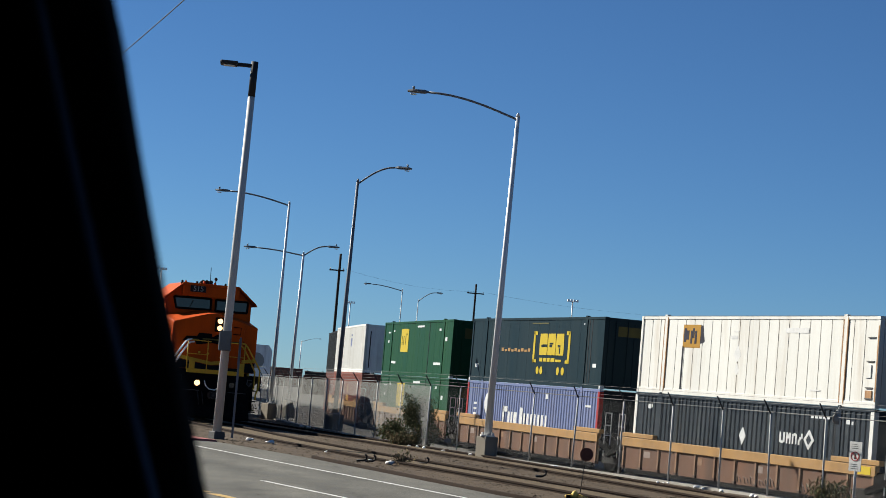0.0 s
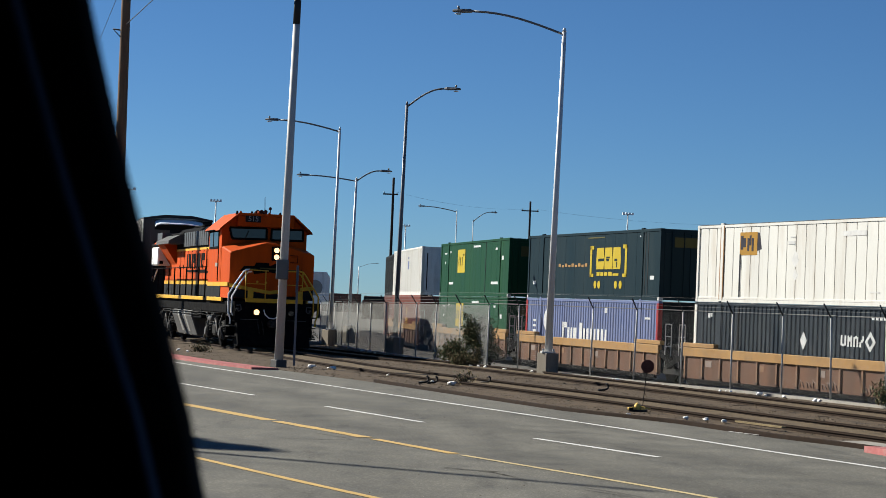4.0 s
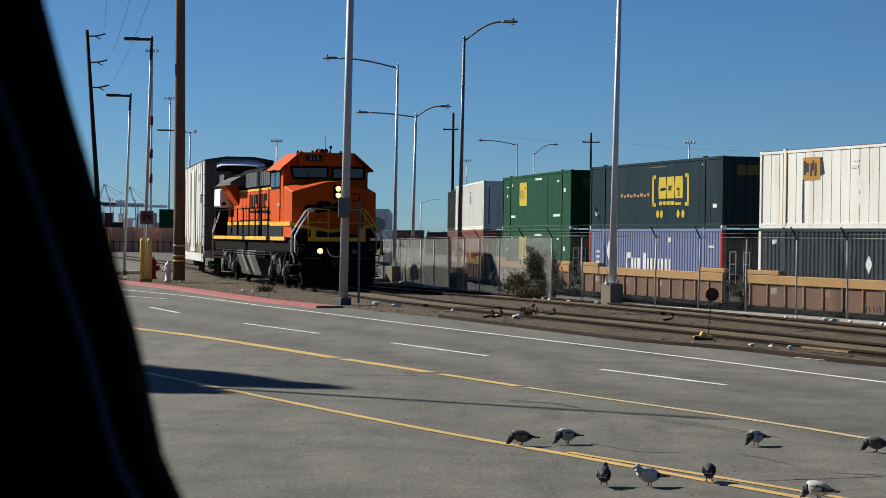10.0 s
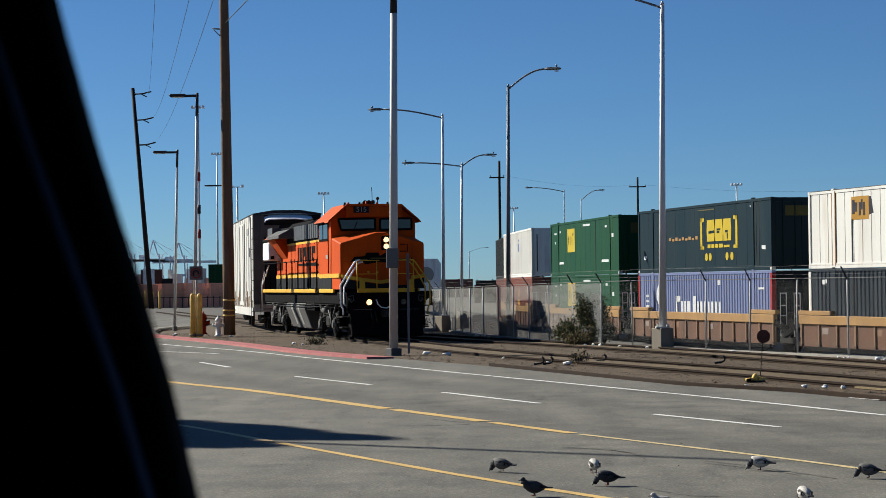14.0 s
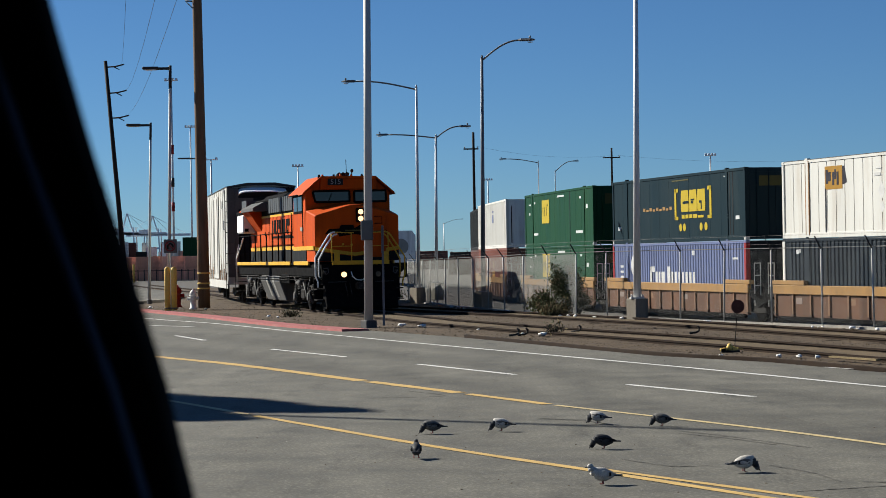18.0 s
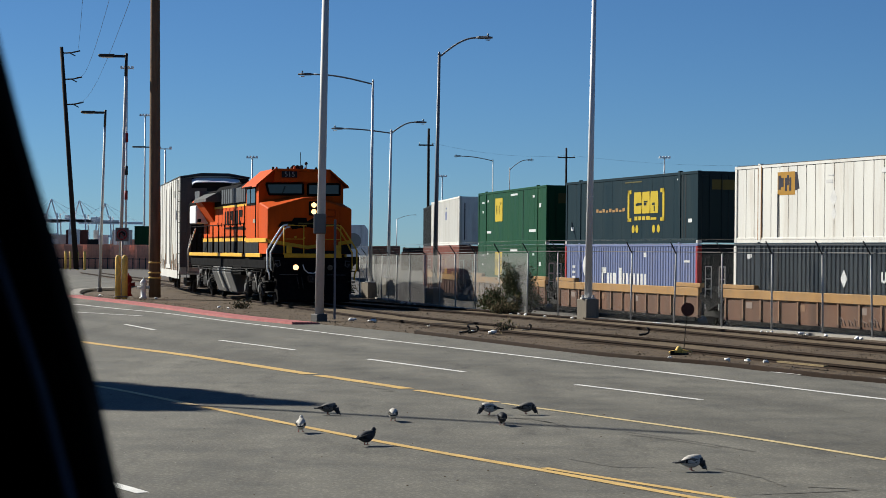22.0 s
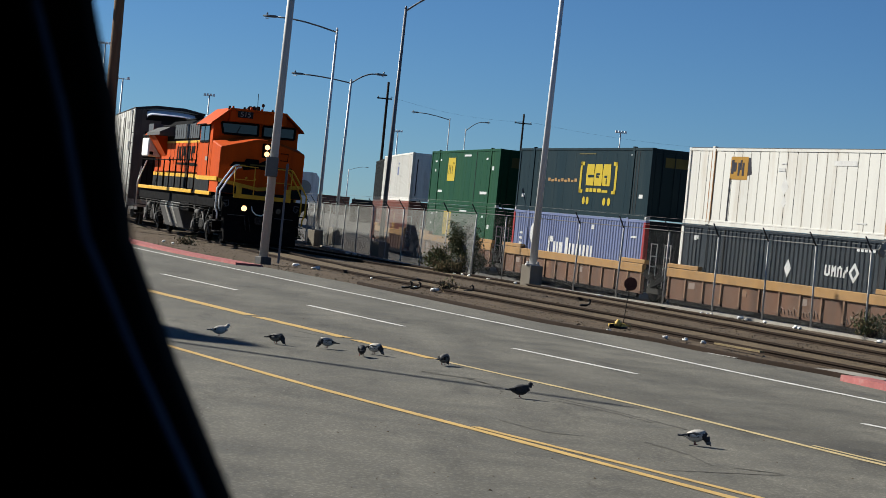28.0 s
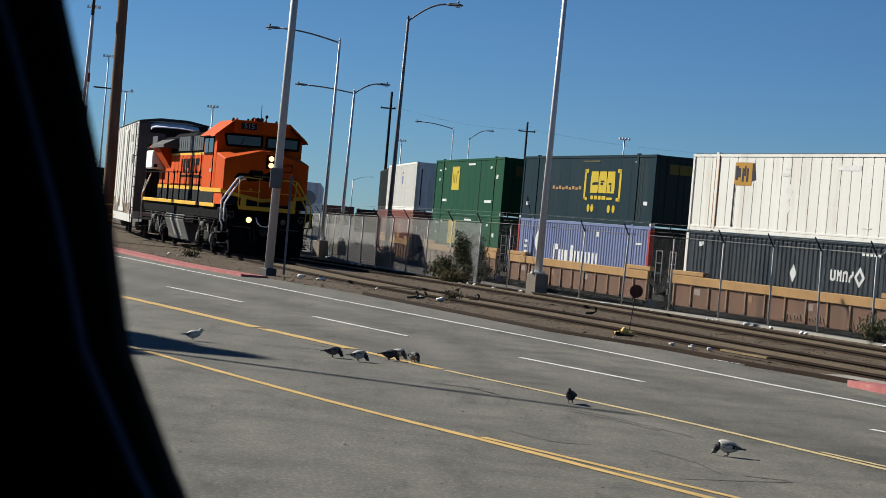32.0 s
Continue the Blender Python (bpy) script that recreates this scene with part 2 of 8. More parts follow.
M = {
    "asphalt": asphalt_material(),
    "ballast": mat("ballast_bed", (0.16, 0.112, 0.068), 0.95, var=0.5, scale=2.2, fine=26, bump=1.0, dirt=(0.045, 0.033, 0.022), dirt_amount=0.85, spec=0.2),
    "track_dirt": mat("yellowish_track_dirt", (0.215, 0.155, 0.088), 0.95, var=0.45, scale=1.8, fine=24, bump=0.7, dirt=(0.15, 0.11, 0.068), dirt_amount=0.8, spec=0.2),
    "stone": mat("ballast_stone", (0.1393, 0.1099, 0.0735), 0.9, var=0.4, scale=9, fine=40, bump=0.3),
    "stone_pale": mat("pale_stone_chip", (0.52, 0.49, 0.43), 0.9, var=0.3, scale=9, fine=40, bump=0.2),
    "crack": mat("tar_crack", (0.19, 0.18, 0.16), 0.95, var=0.4, scale=5, fine=60, bump=0.3),
    "yard": mat("yard_concrete", (0.20, 0.185, 0.165), 0.9, var=0.2, scale=0.25, fine=9, bump=0.2),
    "white_line": paint_material("white_line_paint", (1.2, 1.185, 1.12), 0.35),
    "yellow_line": paint_material("yellow_line_paint", (0.98, 0.64, 0.21), 0.35),
    "faded_yellow": paint_material("faded_yellow_paint", (0.95, 0.74, 0.37), 0.4),
    "curb": mat("kerb_concrete", (0.52, 0.48, 0.42), 0.9, var=0.25, scale=2, fine=30, bump=0.4),
    "red_curb": mat("red_kerb_paint", (0.64, 0.215, 0.205), 0.8, var=0.22, scale=2.5, fine=30, bump=0.3, dirt=(0.9, 0.52, 0.47), dirt_amount=0.6),
    "rail": mat("rusty_rail", (0.05, 0.032, 0.022), 0.85, metal=0.0, spec=0.08, var=0.4, scale=5, fine=40, bump=0.3),
    "railtop": mat("rail_head", (0.075, 0.05, 0.033), 0.8, metal=0.0, spec=0.06, var=0.25, scale=3, fine=30, bump=0.1),
    "tie": mat("timber_tie", (0.15, 0.108, 0.072), 0.95, var=0.45, scale=4, fine=30, bump=0.6, rand=0.3),
    "galv": mat("galvanised_steel", (1.25, 1.25, 1.25), 0.5, metal=0.15, var=0.12, scale=2, fine=30, bump=0.05, streak=True),
    # darker galvanised steel; on one lamp pole it stands in for shade
    "galv_dim": mat("dark_and_shaded_galvanised_steel", (0.30, 0.31, 0.34), 0.5, metal=0.2, var=0.18, scale=2, fine=30, bump=0.05, streak=True),
    "galv_old": mat("dull_galvanised_steel", (0.98, 0.96, 0.92), 0.6, metal=0.08, var=0.18, scale=2, fine=30, bump=0.05, streak=True),
    "fence_wire": mat("dull_fence_wire", (0.32, 0.31, 0.30), 0.7, spec=0.08, var=0.2, scale=3, fine=30, bump=0.0),
    "fence_steel": mat("fence_steel", (0.85, 0.83, 0.80), 0.65, metal=0.1, spec=0.15, var=0.25, scale=3, fine=30, bump=0.1, rand=0.2),
    "lamp_dark": mat("dark_lamp_metal", (0.055, 0.055, 0.06), 0.5, var=0.15, scale=5, bump=0.05),
    "lamp_grey": mat("grey_lamp_metal", (0.34, 0.35, 0.36), 0.5, metal=0.2, var=0.15, scale=5, bump=0.05),
    "lens": glass("lamp_lens", (0.5, 0.5, 0.5)),
    "concrete": mat("cast_concrete", (0.42, 0.365, 0.29), 0.9, var=0.2, scale=3, fine=35, bump=0.4, dirt=(0.17, 0.15, 0.13), dirt_amount=0.6, streak=True),
    "wood_pole": mat("weathered_pole_wood", (0.31, 0.195, 0.12), 0.9, var=0.45, scale=6, fine=50, bump=0.6, streak=True),
    "wood_dark": mat("dark_pole_wood", (0.055, 0.04, 0.033), 0.9, var=0.35, scale=5, fine=40, bump=0.4, streak=True),
    "black": mat("black_paint", (0.009, 0.009, 0.010), 0.85, var=0.3, scale=4, fine=30, bump=0.15, dirt=(0.04, 0.036, 0.03), dirt_amount=0.5, spec=0.03),
    "grime": mat("grimy_running_gear", (0.035, 0.033, 0.031), 0.75, var=0.5, scale=6, fine=40, bump=0.4, dirt=(0.22, 0.21, 0.195), dirt_amount=0.85, spec=0.05),
    "tank_grey": mat("dusty_grey_tank", (0.17, 0.166, 0.162), 0.7, var=0.3, scale=3, fine=30, bump=0.15, dirt=(0.07, 0.065, 0.06), dirt_amount=0.7, streak=True),
    "orange": mat("orange_locomotive_paint", (0.95, 0.125, 0.006), 0.65, spec=0.07, var=0.18, scale=1.6, fine=20, bump=0.06, dirt=(0.26, 0.055, 0.012), dirt_amount=0.4, streak=True),
    "loco_yellow": mat("yellow_stripe_paint", (1.25, 0.70, 0.05), 0.5, var=0.2, scale=3, bump=0.05, dirt=(0.5, 0.3, 0.08), dirt_amount=0.5),
    "loco_green": mat("dark_green_band_paint", (0.022, 0.026, 0.03), 0.75, spec=0.06, var=0.25, scale=3, bump=0.05, dirt=(0.06, 0.055, 0.05), dirt_amount=0.4),
    "hand_white": mat("white_handrail_paint", (1.65, 1.63, 1.56), 0.5, var=0.15, scale=5, bump=0.05),
    "grille": mat("grey_grille", (0.12, 0.135, 0.15), 0.6, var=0.3, scale=4, fine=50, bump=0.3),
    "window": glass("dark_window_glass", (0.012, 0.014, 0.017)),
    "hot": glow("headlight_glow", (1.0, 0.56, 0.22), 1.5),
    "sign_white": mat("white_sign_sheet", (0.72, 0.72, 0.70), 0.5, var=0.1, scale=4, bump=0.03),
    "sign_back": mat("sign_back_metal", (0.28, 0.275, 0.27), 0.5, metal=0.5, var=0.15, scale=4, bump=0.05),
    "sign_red": mat("sign_red_paint", (0.50, 0.03, 0.03), 0.5, var=0.15, scale=4, bump=0.03),
    "sign_black": mat("sign_black_paint", (0.02, 0.02, 0.02), 0.5, var=0.15, scale=4, bump=0.03),
    "car_white": mat("white_boxcar_paint", (0.969, 0.9486, 0.8772), 0.6, var=0.14, scale=1.2, fine=20, bump=0.1, dirt=(0.45, 0.38, 0.30), dirt_amount=0.4, streak=True),
    "car_grey": mat("grey_hopper_paint", (1.45, 1.45, 1.42), 0.65, var=0.18, scale=1.2, fine=20, bump=0.1, dirt=(0.24, 0.22, 0.2), dirt_amount=0.5, streak=True),
    "emp_white": mat("white_container_paint", (1.0788, 1.0614, 0.986), 0.55, var=0.08, scale=0.9, fine=18, bump=0.05, dirt=(0.62, 0.47, 0.32), dirt_amount=0.42, streak=True),
    "rust": mat("rust_streak", (0.5, 0.27, 0.13), 0.8, var=0.4, scale=4, fine=40, bump=0.2, dirt=(0.85, 0.62, 0.4), dirt_amount=0.7, streak=True),
    "umax": mat("slate_container_paint", (0.040, 0.054, 0.070), 0.55, var=0.15, scale=1.2, fine=18, bump=0.05, dirt=(0.08, 0.092, 0.10), dirt_amount=0.4, streak=True, spec=0.06),
    "csx": mat("dark_teal_container_paint", (0.0168, 0.041, 0.0525), 0.5, var=0.12, scale=1.0, fine=18, bump=0.05, dirt=(0.04, 0.065, 0.07), dirt_amount=0.4, streak=True, spec=0.06),
    "pacer": mat("periwinkle_container_paint", (0.216, 0.2754, 0.5184), 0.6, var=0.12, scale=1.0, fine=18, bump=0.05, dirt=(0.26, 0.26, 0.38), dirt_amount=0.5, streak=True),
    "green": mat("green_container_paint", (0.016, 0.095, 0.04), 0.5, var=0.12, scale=1.0, fine=18, bump=0.05, dirt=(0.03, 0.10, 0.05), dirt_amount=0.4, streak=True, spec=0.06),
    "red_box": mat("faded_red_container_paint", (0.36, 0.13, 0.10), 0.65, var=0.15, scale=1.2, fine=18, bump=0.05, dirt=(0.28, 0.16, 0.13), dirt_amount=0.5, streak=True, spec=0.06),
    "brown_box": mat("rust_brown_container_paint", (1.5, 0.74, 0.5), 0.7, var=0.25, scale=1.2, fine=18, bump=0.1, dirt=(0.5, 0.27, 0.18), dirt_amount=0.5, rand=0.35),
    "maroon_box": mat("maroon_container_paint", (0.20, 0.075, 0.06), 0.7, var=0.2, scale=1.2, fine=18, bump=0.1, dirt=(0.10, 0.05, 0.04), dirt_amount=0.5, rand=0.5),
    # paint of the dark containers; also stands in for shade on two ends
    "dark_box_and_shade": mat("dark_container_and_shade_paint", (0.03, 0.036, 0.04), 0.8, spec=0.05, var=0.2, scale=1.2, bump=0.05),
    "well": mat("faded_red_brown_paint", (0.19, 0.094, 0.056), 0.75, var=0.35, scale=1.1, fine=18, bump=0.1, dirt=(0.10, 0.06, 0.042), dirt_amount=0.75, streak=True),
    "stake": mat("worn_tan_brown_stake_paint", (0.34, 0.195, 0.115), 0.75, var=0.25, scale=3, fine=25, bump=0.1, dirt=(0.2, 0.12, 0.08), dirt_amount=0.6, streak=True),
    "well_dark": mat("dark_red_brown_paint", (0.10, 0.055, 0.04), 0.75, var=0.3, scale=2, bump=0.1),
    "sill": mat("tan_yellow_sill_paint", (0.5236, 0.2951, 0.1047), 0.65, var=0.2, scale=1.5, fine=20, bump=0.08, dirt=(0.25, 0.14, 0.07), dirt_amount=0.55),
    "mark_yellow": mat("yellow_marking_film", (0.80, 0.58, 0.03), 0.5, var=0.12, scale=3, bump=0.03),
    "mark_amber": mat("amber_marking_film", (0.62, 0.33, 0.05), 0.5, var=0.12, scale=3, bump=0.03),
    # dimmed yellow; on the end doors the shade is put into this colour
    "mark_dimmed": mat("dimmed_and_shaded_marking", (0.15, 0.13, 0.035), 0.6, var=0.15, scale=3, bump=0.03),
    "mark_white": mat("white_marking_film", (0.95, 0.96, 0.95), 0.5, var=0.15, scale=3, bump=0.03),
    "mark_faint": mat("faint_grey_marking", (0.98, 0.97, 0.94), 0.6, var=0.2, scale=3, bump=0.03),
    "mark_dark": mat("dark_marking_film", (0.05, 0.045, 0.06), 0.5, var=0.15, scale=3, bump=0.03),
    "mark_grey": mat("worn_grey_marking", (0.52, 0.51, 0.47), 0.6, var=0.15, scale=3, bump=0.03),
    "graffiti": mat("pale_scrawl_paint", (0.36, 0.28, 0.24), 0.7, var=0.2, scale=6, bump=0.03),
    "target_red": mat("faded_dark_red_paint", (0.19, 0.08, 0.062), 0.8, var=0.4, scale=9, bump=0.1),
    "bollard": mat("yellow_bollard_paint", (1.5, 1.0, 0.25), 0.55, var=0.15, scale=4, bump=0.08, dirt=(0.9, 0.75, 0.45), dirt_amount=0.5),
    "hydrant_red": mat("red_hydrant_paint", (0.42, 0.03, 0.025), 0.5, var=0.15, scale=6, bump=0.05),
    "hydrant_white": mat("white_hydrant_paint", (1.45, 1.42, 1.33), 0.5, var=0.12, scale=6, bump=0.05),
    "leaf": mat("dusty_leaf", (0.125, 0.15, 0.06), 0.75, var=0.5, scale=4, fine=30, bump=0.1, rand=0.2),
    "leaf_dry": mat("dry_leaf", (0.34, 0.26, 0.14), 0.85, var=0.4, scale=4, fine=30, bump=0.1),
    "bark": mat("bark", (0.10, 0.075, 0.055), 0.95, var=0.3, scale=6, bump=0.5),
    "litter": mat("white_litter", (1.55, 1.53, 1.47), 0.8, var=0.15, scale=12, bump=0.2),
    "feather_dark": mat("slate_feathers", (0.075, 0.077, 0.085), 0.7, var=0.4, scale=25, fine=120, bump=0.2),
    "feather_grey": mat("grey_feathers", (0.25, 0.24, 0.225), 0.7, var=0.45, scale=25, fine=120, bump=0.2),
    "feather_pale": mat("pale_feathers", (0.92, 0.87, 0.79), 0.7, var=0.35, scale=22, fine=120, bump=0.2),
    "feather_black": mat("black_feathers", (0.018, 0.019, 0.022), 0.6, var=0.4, scale=25, fine=120, bump=0.2),
    "pigeon_leg": mat("pink_legs", (0.35, 0.10, 0.09), 0.6, var=0.2, scale=30, bump=0.05),
    "crane": mat("pale_crane_paint", (1.6, 1.65, 1.7), 0.6, var=0.1, scale=0.2, bump=0.0),
    "trim": mat("black_cabin_trim", (0.004, 0.004, 0.006), 0.75, var=0.25, scale=20, fine=200, bump=0.1, spec=0.25),
    # sky reflection on the pillar, put into the trim as blue
    "trim_edge": mat("blue_reflection_trim", (0.13, 0.22, 0.42), 0.5, var=0.2, scale=20, fine=200, bump=0.05, spec=0.4),
    "wire": mat("cable", (0.05, 0.05, 0.055), 0.7, var=0.1, scale=3, bump=0.0),
    "net": mesh_material("chain_link", 0.0011, (0.16, 0.16, 0.155)),
    "net_dense": mesh_material("screened_chain_link", 0.0125, (0.165, 0.165, 0.155)),
}


# ---- builders ----
def box(bm, x0, x1, y0, y1, z0, z1):
    v = [bm.verts.new(p) for p in ((x0, y0, z0), (x1, y0, z0), (x1, y1, z0), (x0, y1, z0), (x0, y0, z1), (x1, y0, z1), (x1, y1, z1), (x0, y1, z1))]
    for f in ((0, 3, 2, 1), (4, 5, 6, 7), (0, 1, 5, 4), (1, 2, 6, 5), (2, 3, 7, 6), (3, 0, 4, 7)):
        bm.faces.new([v[i] for i in f])
    return v


def prism(bm, poly, a0, a1, axis="y"):
    """Closed prism: a 2D outline carried along an axis."""
    def place(p, a):
        if axis == "y":
            return (p[0], a, p[1])
        if axis == "x":
            return (a, p[0], p[1])
        return (p[0], p[1], a)
    lo = [bm.verts.new(place(p, a0)) for p in poly]
    hi = [bm.verts.new(place(p, a1)) for p in poly]
    k = len(poly)
    bm.faces.new(lo)
    bm.faces.new(list(reversed(hi)))
    for i in range(k):
        bm.faces.new((lo[i], hi[i], hi[(i + 1) % k], lo[(i + 1) % k]))


def rod(bm, p, q, r0, r1=None, seg=8, caps=True):
    """Round bar from p to q, tapering from r0 to r1."""
    r1 = r0 if r1 is None else r1
    p, q = Vector(p), Vector(q)
    d = (q - p).normalized()
    a = d.orthogonal().normalized()
    b = d.cross(a)
    ring = []
    for c, r in ((p, r0), (q, r1)):
        ring.append([bm.verts.new(c + (a * math.cos(2 * math.pi * i / seg) + b * math.sin(2 * math.pi * i / seg)) * r) for i in range(seg)])
    for i in range(seg):
        j = (i + 1) % seg
        f = bm.faces.new((ring[0][i], ring[0][j], ring[1][j], ring[1][i]))
        f.smooth = seg > 6
    if caps:
        bm.faces.new(list(reversed(ring[0])))
        bm.faces.new(ring[1])


def spar(bm, pts, radii, seg=14):
    """One continuous tapered pole through pts."""
    rows = []
    for (x, y, z), r in zip(pts, radii):
        rows.append([bm.verts.new((x + r * math.cos(2 * math.pi * j / seg), y + r * math.sin(2 * math.pi * j / seg), z)) for j in range(seg)])
    for a, b in zip(rows, rows[1:]):
        for j in range(seg):
            k = (j + 1) % seg
            bm.faces.new((a[j], a[k], b[k], b[j])).smooth = True
    bm.faces.new(list(reversed(rows[0])))
    bm.faces.new(rows[-1])


def tube(bm, pts, r, seg=6):
    """One bent round bar swept through pts."""
    P = [Vector(p) for p in pts]
    d = (P[1] - P[0]).normalized()
    a = d.orthogonal().normalized()
    rows = []
    for i, p in enumerate(P):
        t = (P[min(i + 1, len(P) - 1)] - P[max(i - 1, 0)]).normalized()
        a = (a - t * a.dot(t)).normalized()
        b = t.cross(a)
        rows.append([bm.verts.new(p + (a * math.cos(2 * math.pi * j / seg) + b * math.sin(2 * math.pi * j / seg)) * r) for j in range(seg)])
    for u, w in zip(rows, rows[1:]):
        for j in range(seg):
            k = (j + 1) % seg
            bm.faces.new((u[j], u[k], w[k], w[j])).smooth = True
    bm.faces.new(list(reversed(rows[0])))
    bm.faces.new(rows[-1])


def ball(bm, c, r, seg=8, rings=6, squash=(1, 1, 1)):
    c = Vector(c)
    rows = []
    for i in range(1, rings):
        th = math.pi * i / rings
        rows.append([bm.verts.new(c + Vector((math.sin(th) * math.cos(2 * math.pi * j / seg) * r * squash[0], math.sin(th) * math.sin(2 * math.pi * j / seg) * r * squash[1], math.cos(th) * r * squash[2]))) for j in range(seg)])
    top, bot = bm.verts.new(c + Vector((0, 0, r * squash[2]))), bm.verts.new(c - Vector((0, 0, r * squash[2])))
    for j in range(seg):
        k = (j + 1) % seg
        bm.faces.new((top, rows[0][j], rows[0][k])).smooth = True
        bm.faces.new((bot, rows[-1][k], rows[-1][j])).smooth = True
        for a, b in zip(rows, rows[1:]):
            bm.faces.new((a[j], b[j], b[k], a[k])).smooth = True


def lathe(bm, prof, seg=16, c=(0, 0)):
    """Turned body from (radius, height) pairs about the upright axis."""
    rows = [[bm.verts.new((c[0] + r * math.cos(2 * math.pi * j / seg), c[1] + r * math.sin(2 * math.pi * j / seg), z)) for j in range(seg)] for r, z in prof]
    for a, b in zip(rows, rows[1:]):
        for j in range(seg):
            k = (j + 1) % seg
            bm.faces.new((a[j], a[k], b[k], b[j])).smooth = True
    bm.faces.new(list(reversed(rows[0])))
    bm.faces.new(rows[-1])


def part(name, bm, material, parent=None, label="", bevel=0.0):
    """Links a bmesh as one mesh object under a thing or a part."""
    me = bpy.data.meshes.new(name)
    bmesh.ops.recalc_face_normals(bm, faces=bm.faces)
    bm.to_mesh(me)
    bm.free()
    me.materials.append(M[material])
    ob = new(name, me)
    if parent is not None:
        ob.parent = parent
    if label:
        ob["label"] = label
    if bevel:
        mod = ob.modifiers.new("bevel", "BEVEL")
        mod.width, mod.segments, mod.limit_method = bevel, 1, "ANGLE"
    return ob


def twin(name, me, parent, m=None):
    """One more object on shared mesh data."""
    ob = new(name, me)
    ob.parent = parent
    if m is not None:
        ob.matrix_basis = m
    return ob


def thing(name, m, label, category, group="", kind=""):
    ob = new(name)
    ob.empty_display_size = 0.2
    ob.matrix_basis = m
    return tagged(ob, label, category, group, kind)


def BM():
    return bmesh.new()


def slab(name, x0, x1, y0, y1, z0, z1, material, parent, label="", bevel=0.0):
    bm = BM()
    box(bm, x0, x1, y0, y1, z0, z1)
    return part(name, bm, material, parent, label, bevel)

# ---- plan ----
def along(pts, step):
    """Points every step metres on a smooth line through pts, with headings."""
    P = [Vector((*p, 0)) for p in pts]
    P = [P[0] * 2 - P[1]] + P + [P[-1] * 2 - P[-2]]
    dense = []
    for i in range(1, len(P) - 2):
        a, b, c, d = P[i - 1:i + 3]
        for k in range(24):
            t = k / 24
            dense.append(0.5 * ((2 * b) + (c - a) * t + (2 * a - 5 * b + 4 * c - d) * t * t + (3 * b - a - 3 * c + d) * t ** 3))
    dense.append(P[-2])
    out, left = [], 0.0
    for p, q in zip(dense, dense[1:]):
        s = (q - p).length
        d = (q - p).normalized()
        while left <= s:
            out.append((p + d * left, d))
            left += step
        left -= s
    return out


def at_y(pts, y):
    """x of a line given by points of falling y."""
    return float(np.interp(y, [p[1] for p in reversed(pts)], [p[0] for p in reversed(pts)]))


ROAD_EDGE = [(-45, 290), (-24.5, 165), (-16.6, 132), (-12.6, 111), (-12.2, 100.5), (-13.0, 98), (-13.1, 95), (-12.3, 88), (-11.5, 83.5), (-11.0, 81.5), (-6.9, 69.7), (-3.6, 59.0), (-1.2, 53.1), (0.85, 48.0), (2.5, 42.9), (4.2, 37.7), (5.8, 34.8), (6.75, 31.8), (7.5, 30.2), (8.4, 27.7), (10.5, 22.5), (14, 14), (20, 0), (28, -20)]
FENCE = [(-0.6, 91.5), (0.22, 85.6), (0.9, 80.2), (1.85, 75.8), (2.75, 71.4), (3.8, 67.4), (5.3, 63.0), (7.0, 58.5), (10.35, 50.7), (11.9, 45.8), (13.1, 42.6), (17, 33), (22, 22)]
TRACK_A = [(17.9, 15.1), (13.96, 29.2), (11.25, 38.95), (9.52, 45.1), (7.25, 53.3), (4.0, 63.6), (0.97, 71.7), (-2.38, 81.8), (-5.6, 92.5), (-8.5, 104.5), (-11.7, 120), (-17.5, 145), (-23, 170)]
TRACK_B = [(15.9, 13), (12.1, 24.5), (9.95, 31), (8.1, 36.6), (6.85, 40.7), (5.7, 44.2), (4.4, 48.0), (2.75, 52.5), (1.3, 57.2), (0.2, 61.1), (-1.96, 70.4), (-4.32, 80.4), (-6.6, 90.1), (-9.1, 105.0), (-11.7, 120)]
BED = -0.065
RAIL_Z = -0.88


def smooth(a, b, x):
    t = min(max((x - a) / (b - a), 0), 1)
    return t * t * (3 - 2 * t)


def land(x, y):
    """Height of the open ground: level at the road, lower past the fence."""
    d = 0.94 * (x - 7.9) + 0.34 * (y - 56.6)
    dip = 0.14 * smooth(-16, -14, x) * smooth(118, 108, y) * smooth(-2, 6, y)
    return -0.06 - dip - (0.92 - dip) * smooth(1.5, 6, d) * smooth(-7, -1, x)


def sheet(name, xs, ys, height, material, label, category):
    me = bpy.data.meshes.new(name)
    nx, ny = len(xs), len(ys)
    v = [(x, y, height(x, y)) for y in ys for x in xs]
    f = [(j * nx + i, j * nx + i + 1, (j + 1) * nx + i + 1, (j + 1) * nx + i) for j in range(ny - 1) for i in range(nx - 1)]
    me.from_pydata(v, [], f)
    me.materials.append(M[material])
    return tagged(new(name, me), label, category, kind="structure")


gx = [-4000, -1500, -600, -250, -120, -60, -30] + [-20 + 1.5 * i for i in range(47)] + [60, 90, 150, 300, 800, 1800, 4000]
gy = [-1500, -300, -60, -20, 0] + [10 + 2.5 * i for i in range(60)] + [170, 200, 240, 300, 400, 600, 1000, 2000, 4500]
sheet("ground", gx, gy, land, "yard", "pale dusty yard ground out to the horizon", "ground")

bm = BM()
lo = [bm.verts.new((x, y, 0)) for x, y in ROAD_EDGE]
far = [bm.verts.new((-160 if y > -10 else -160, y, 0)) for x, y in ROAD_EDGE]
for i in range(len(lo) - 1):
    bm.faces.new((lo[i], far[i], far[i + 1], lo[i + 1]))
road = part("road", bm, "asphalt")
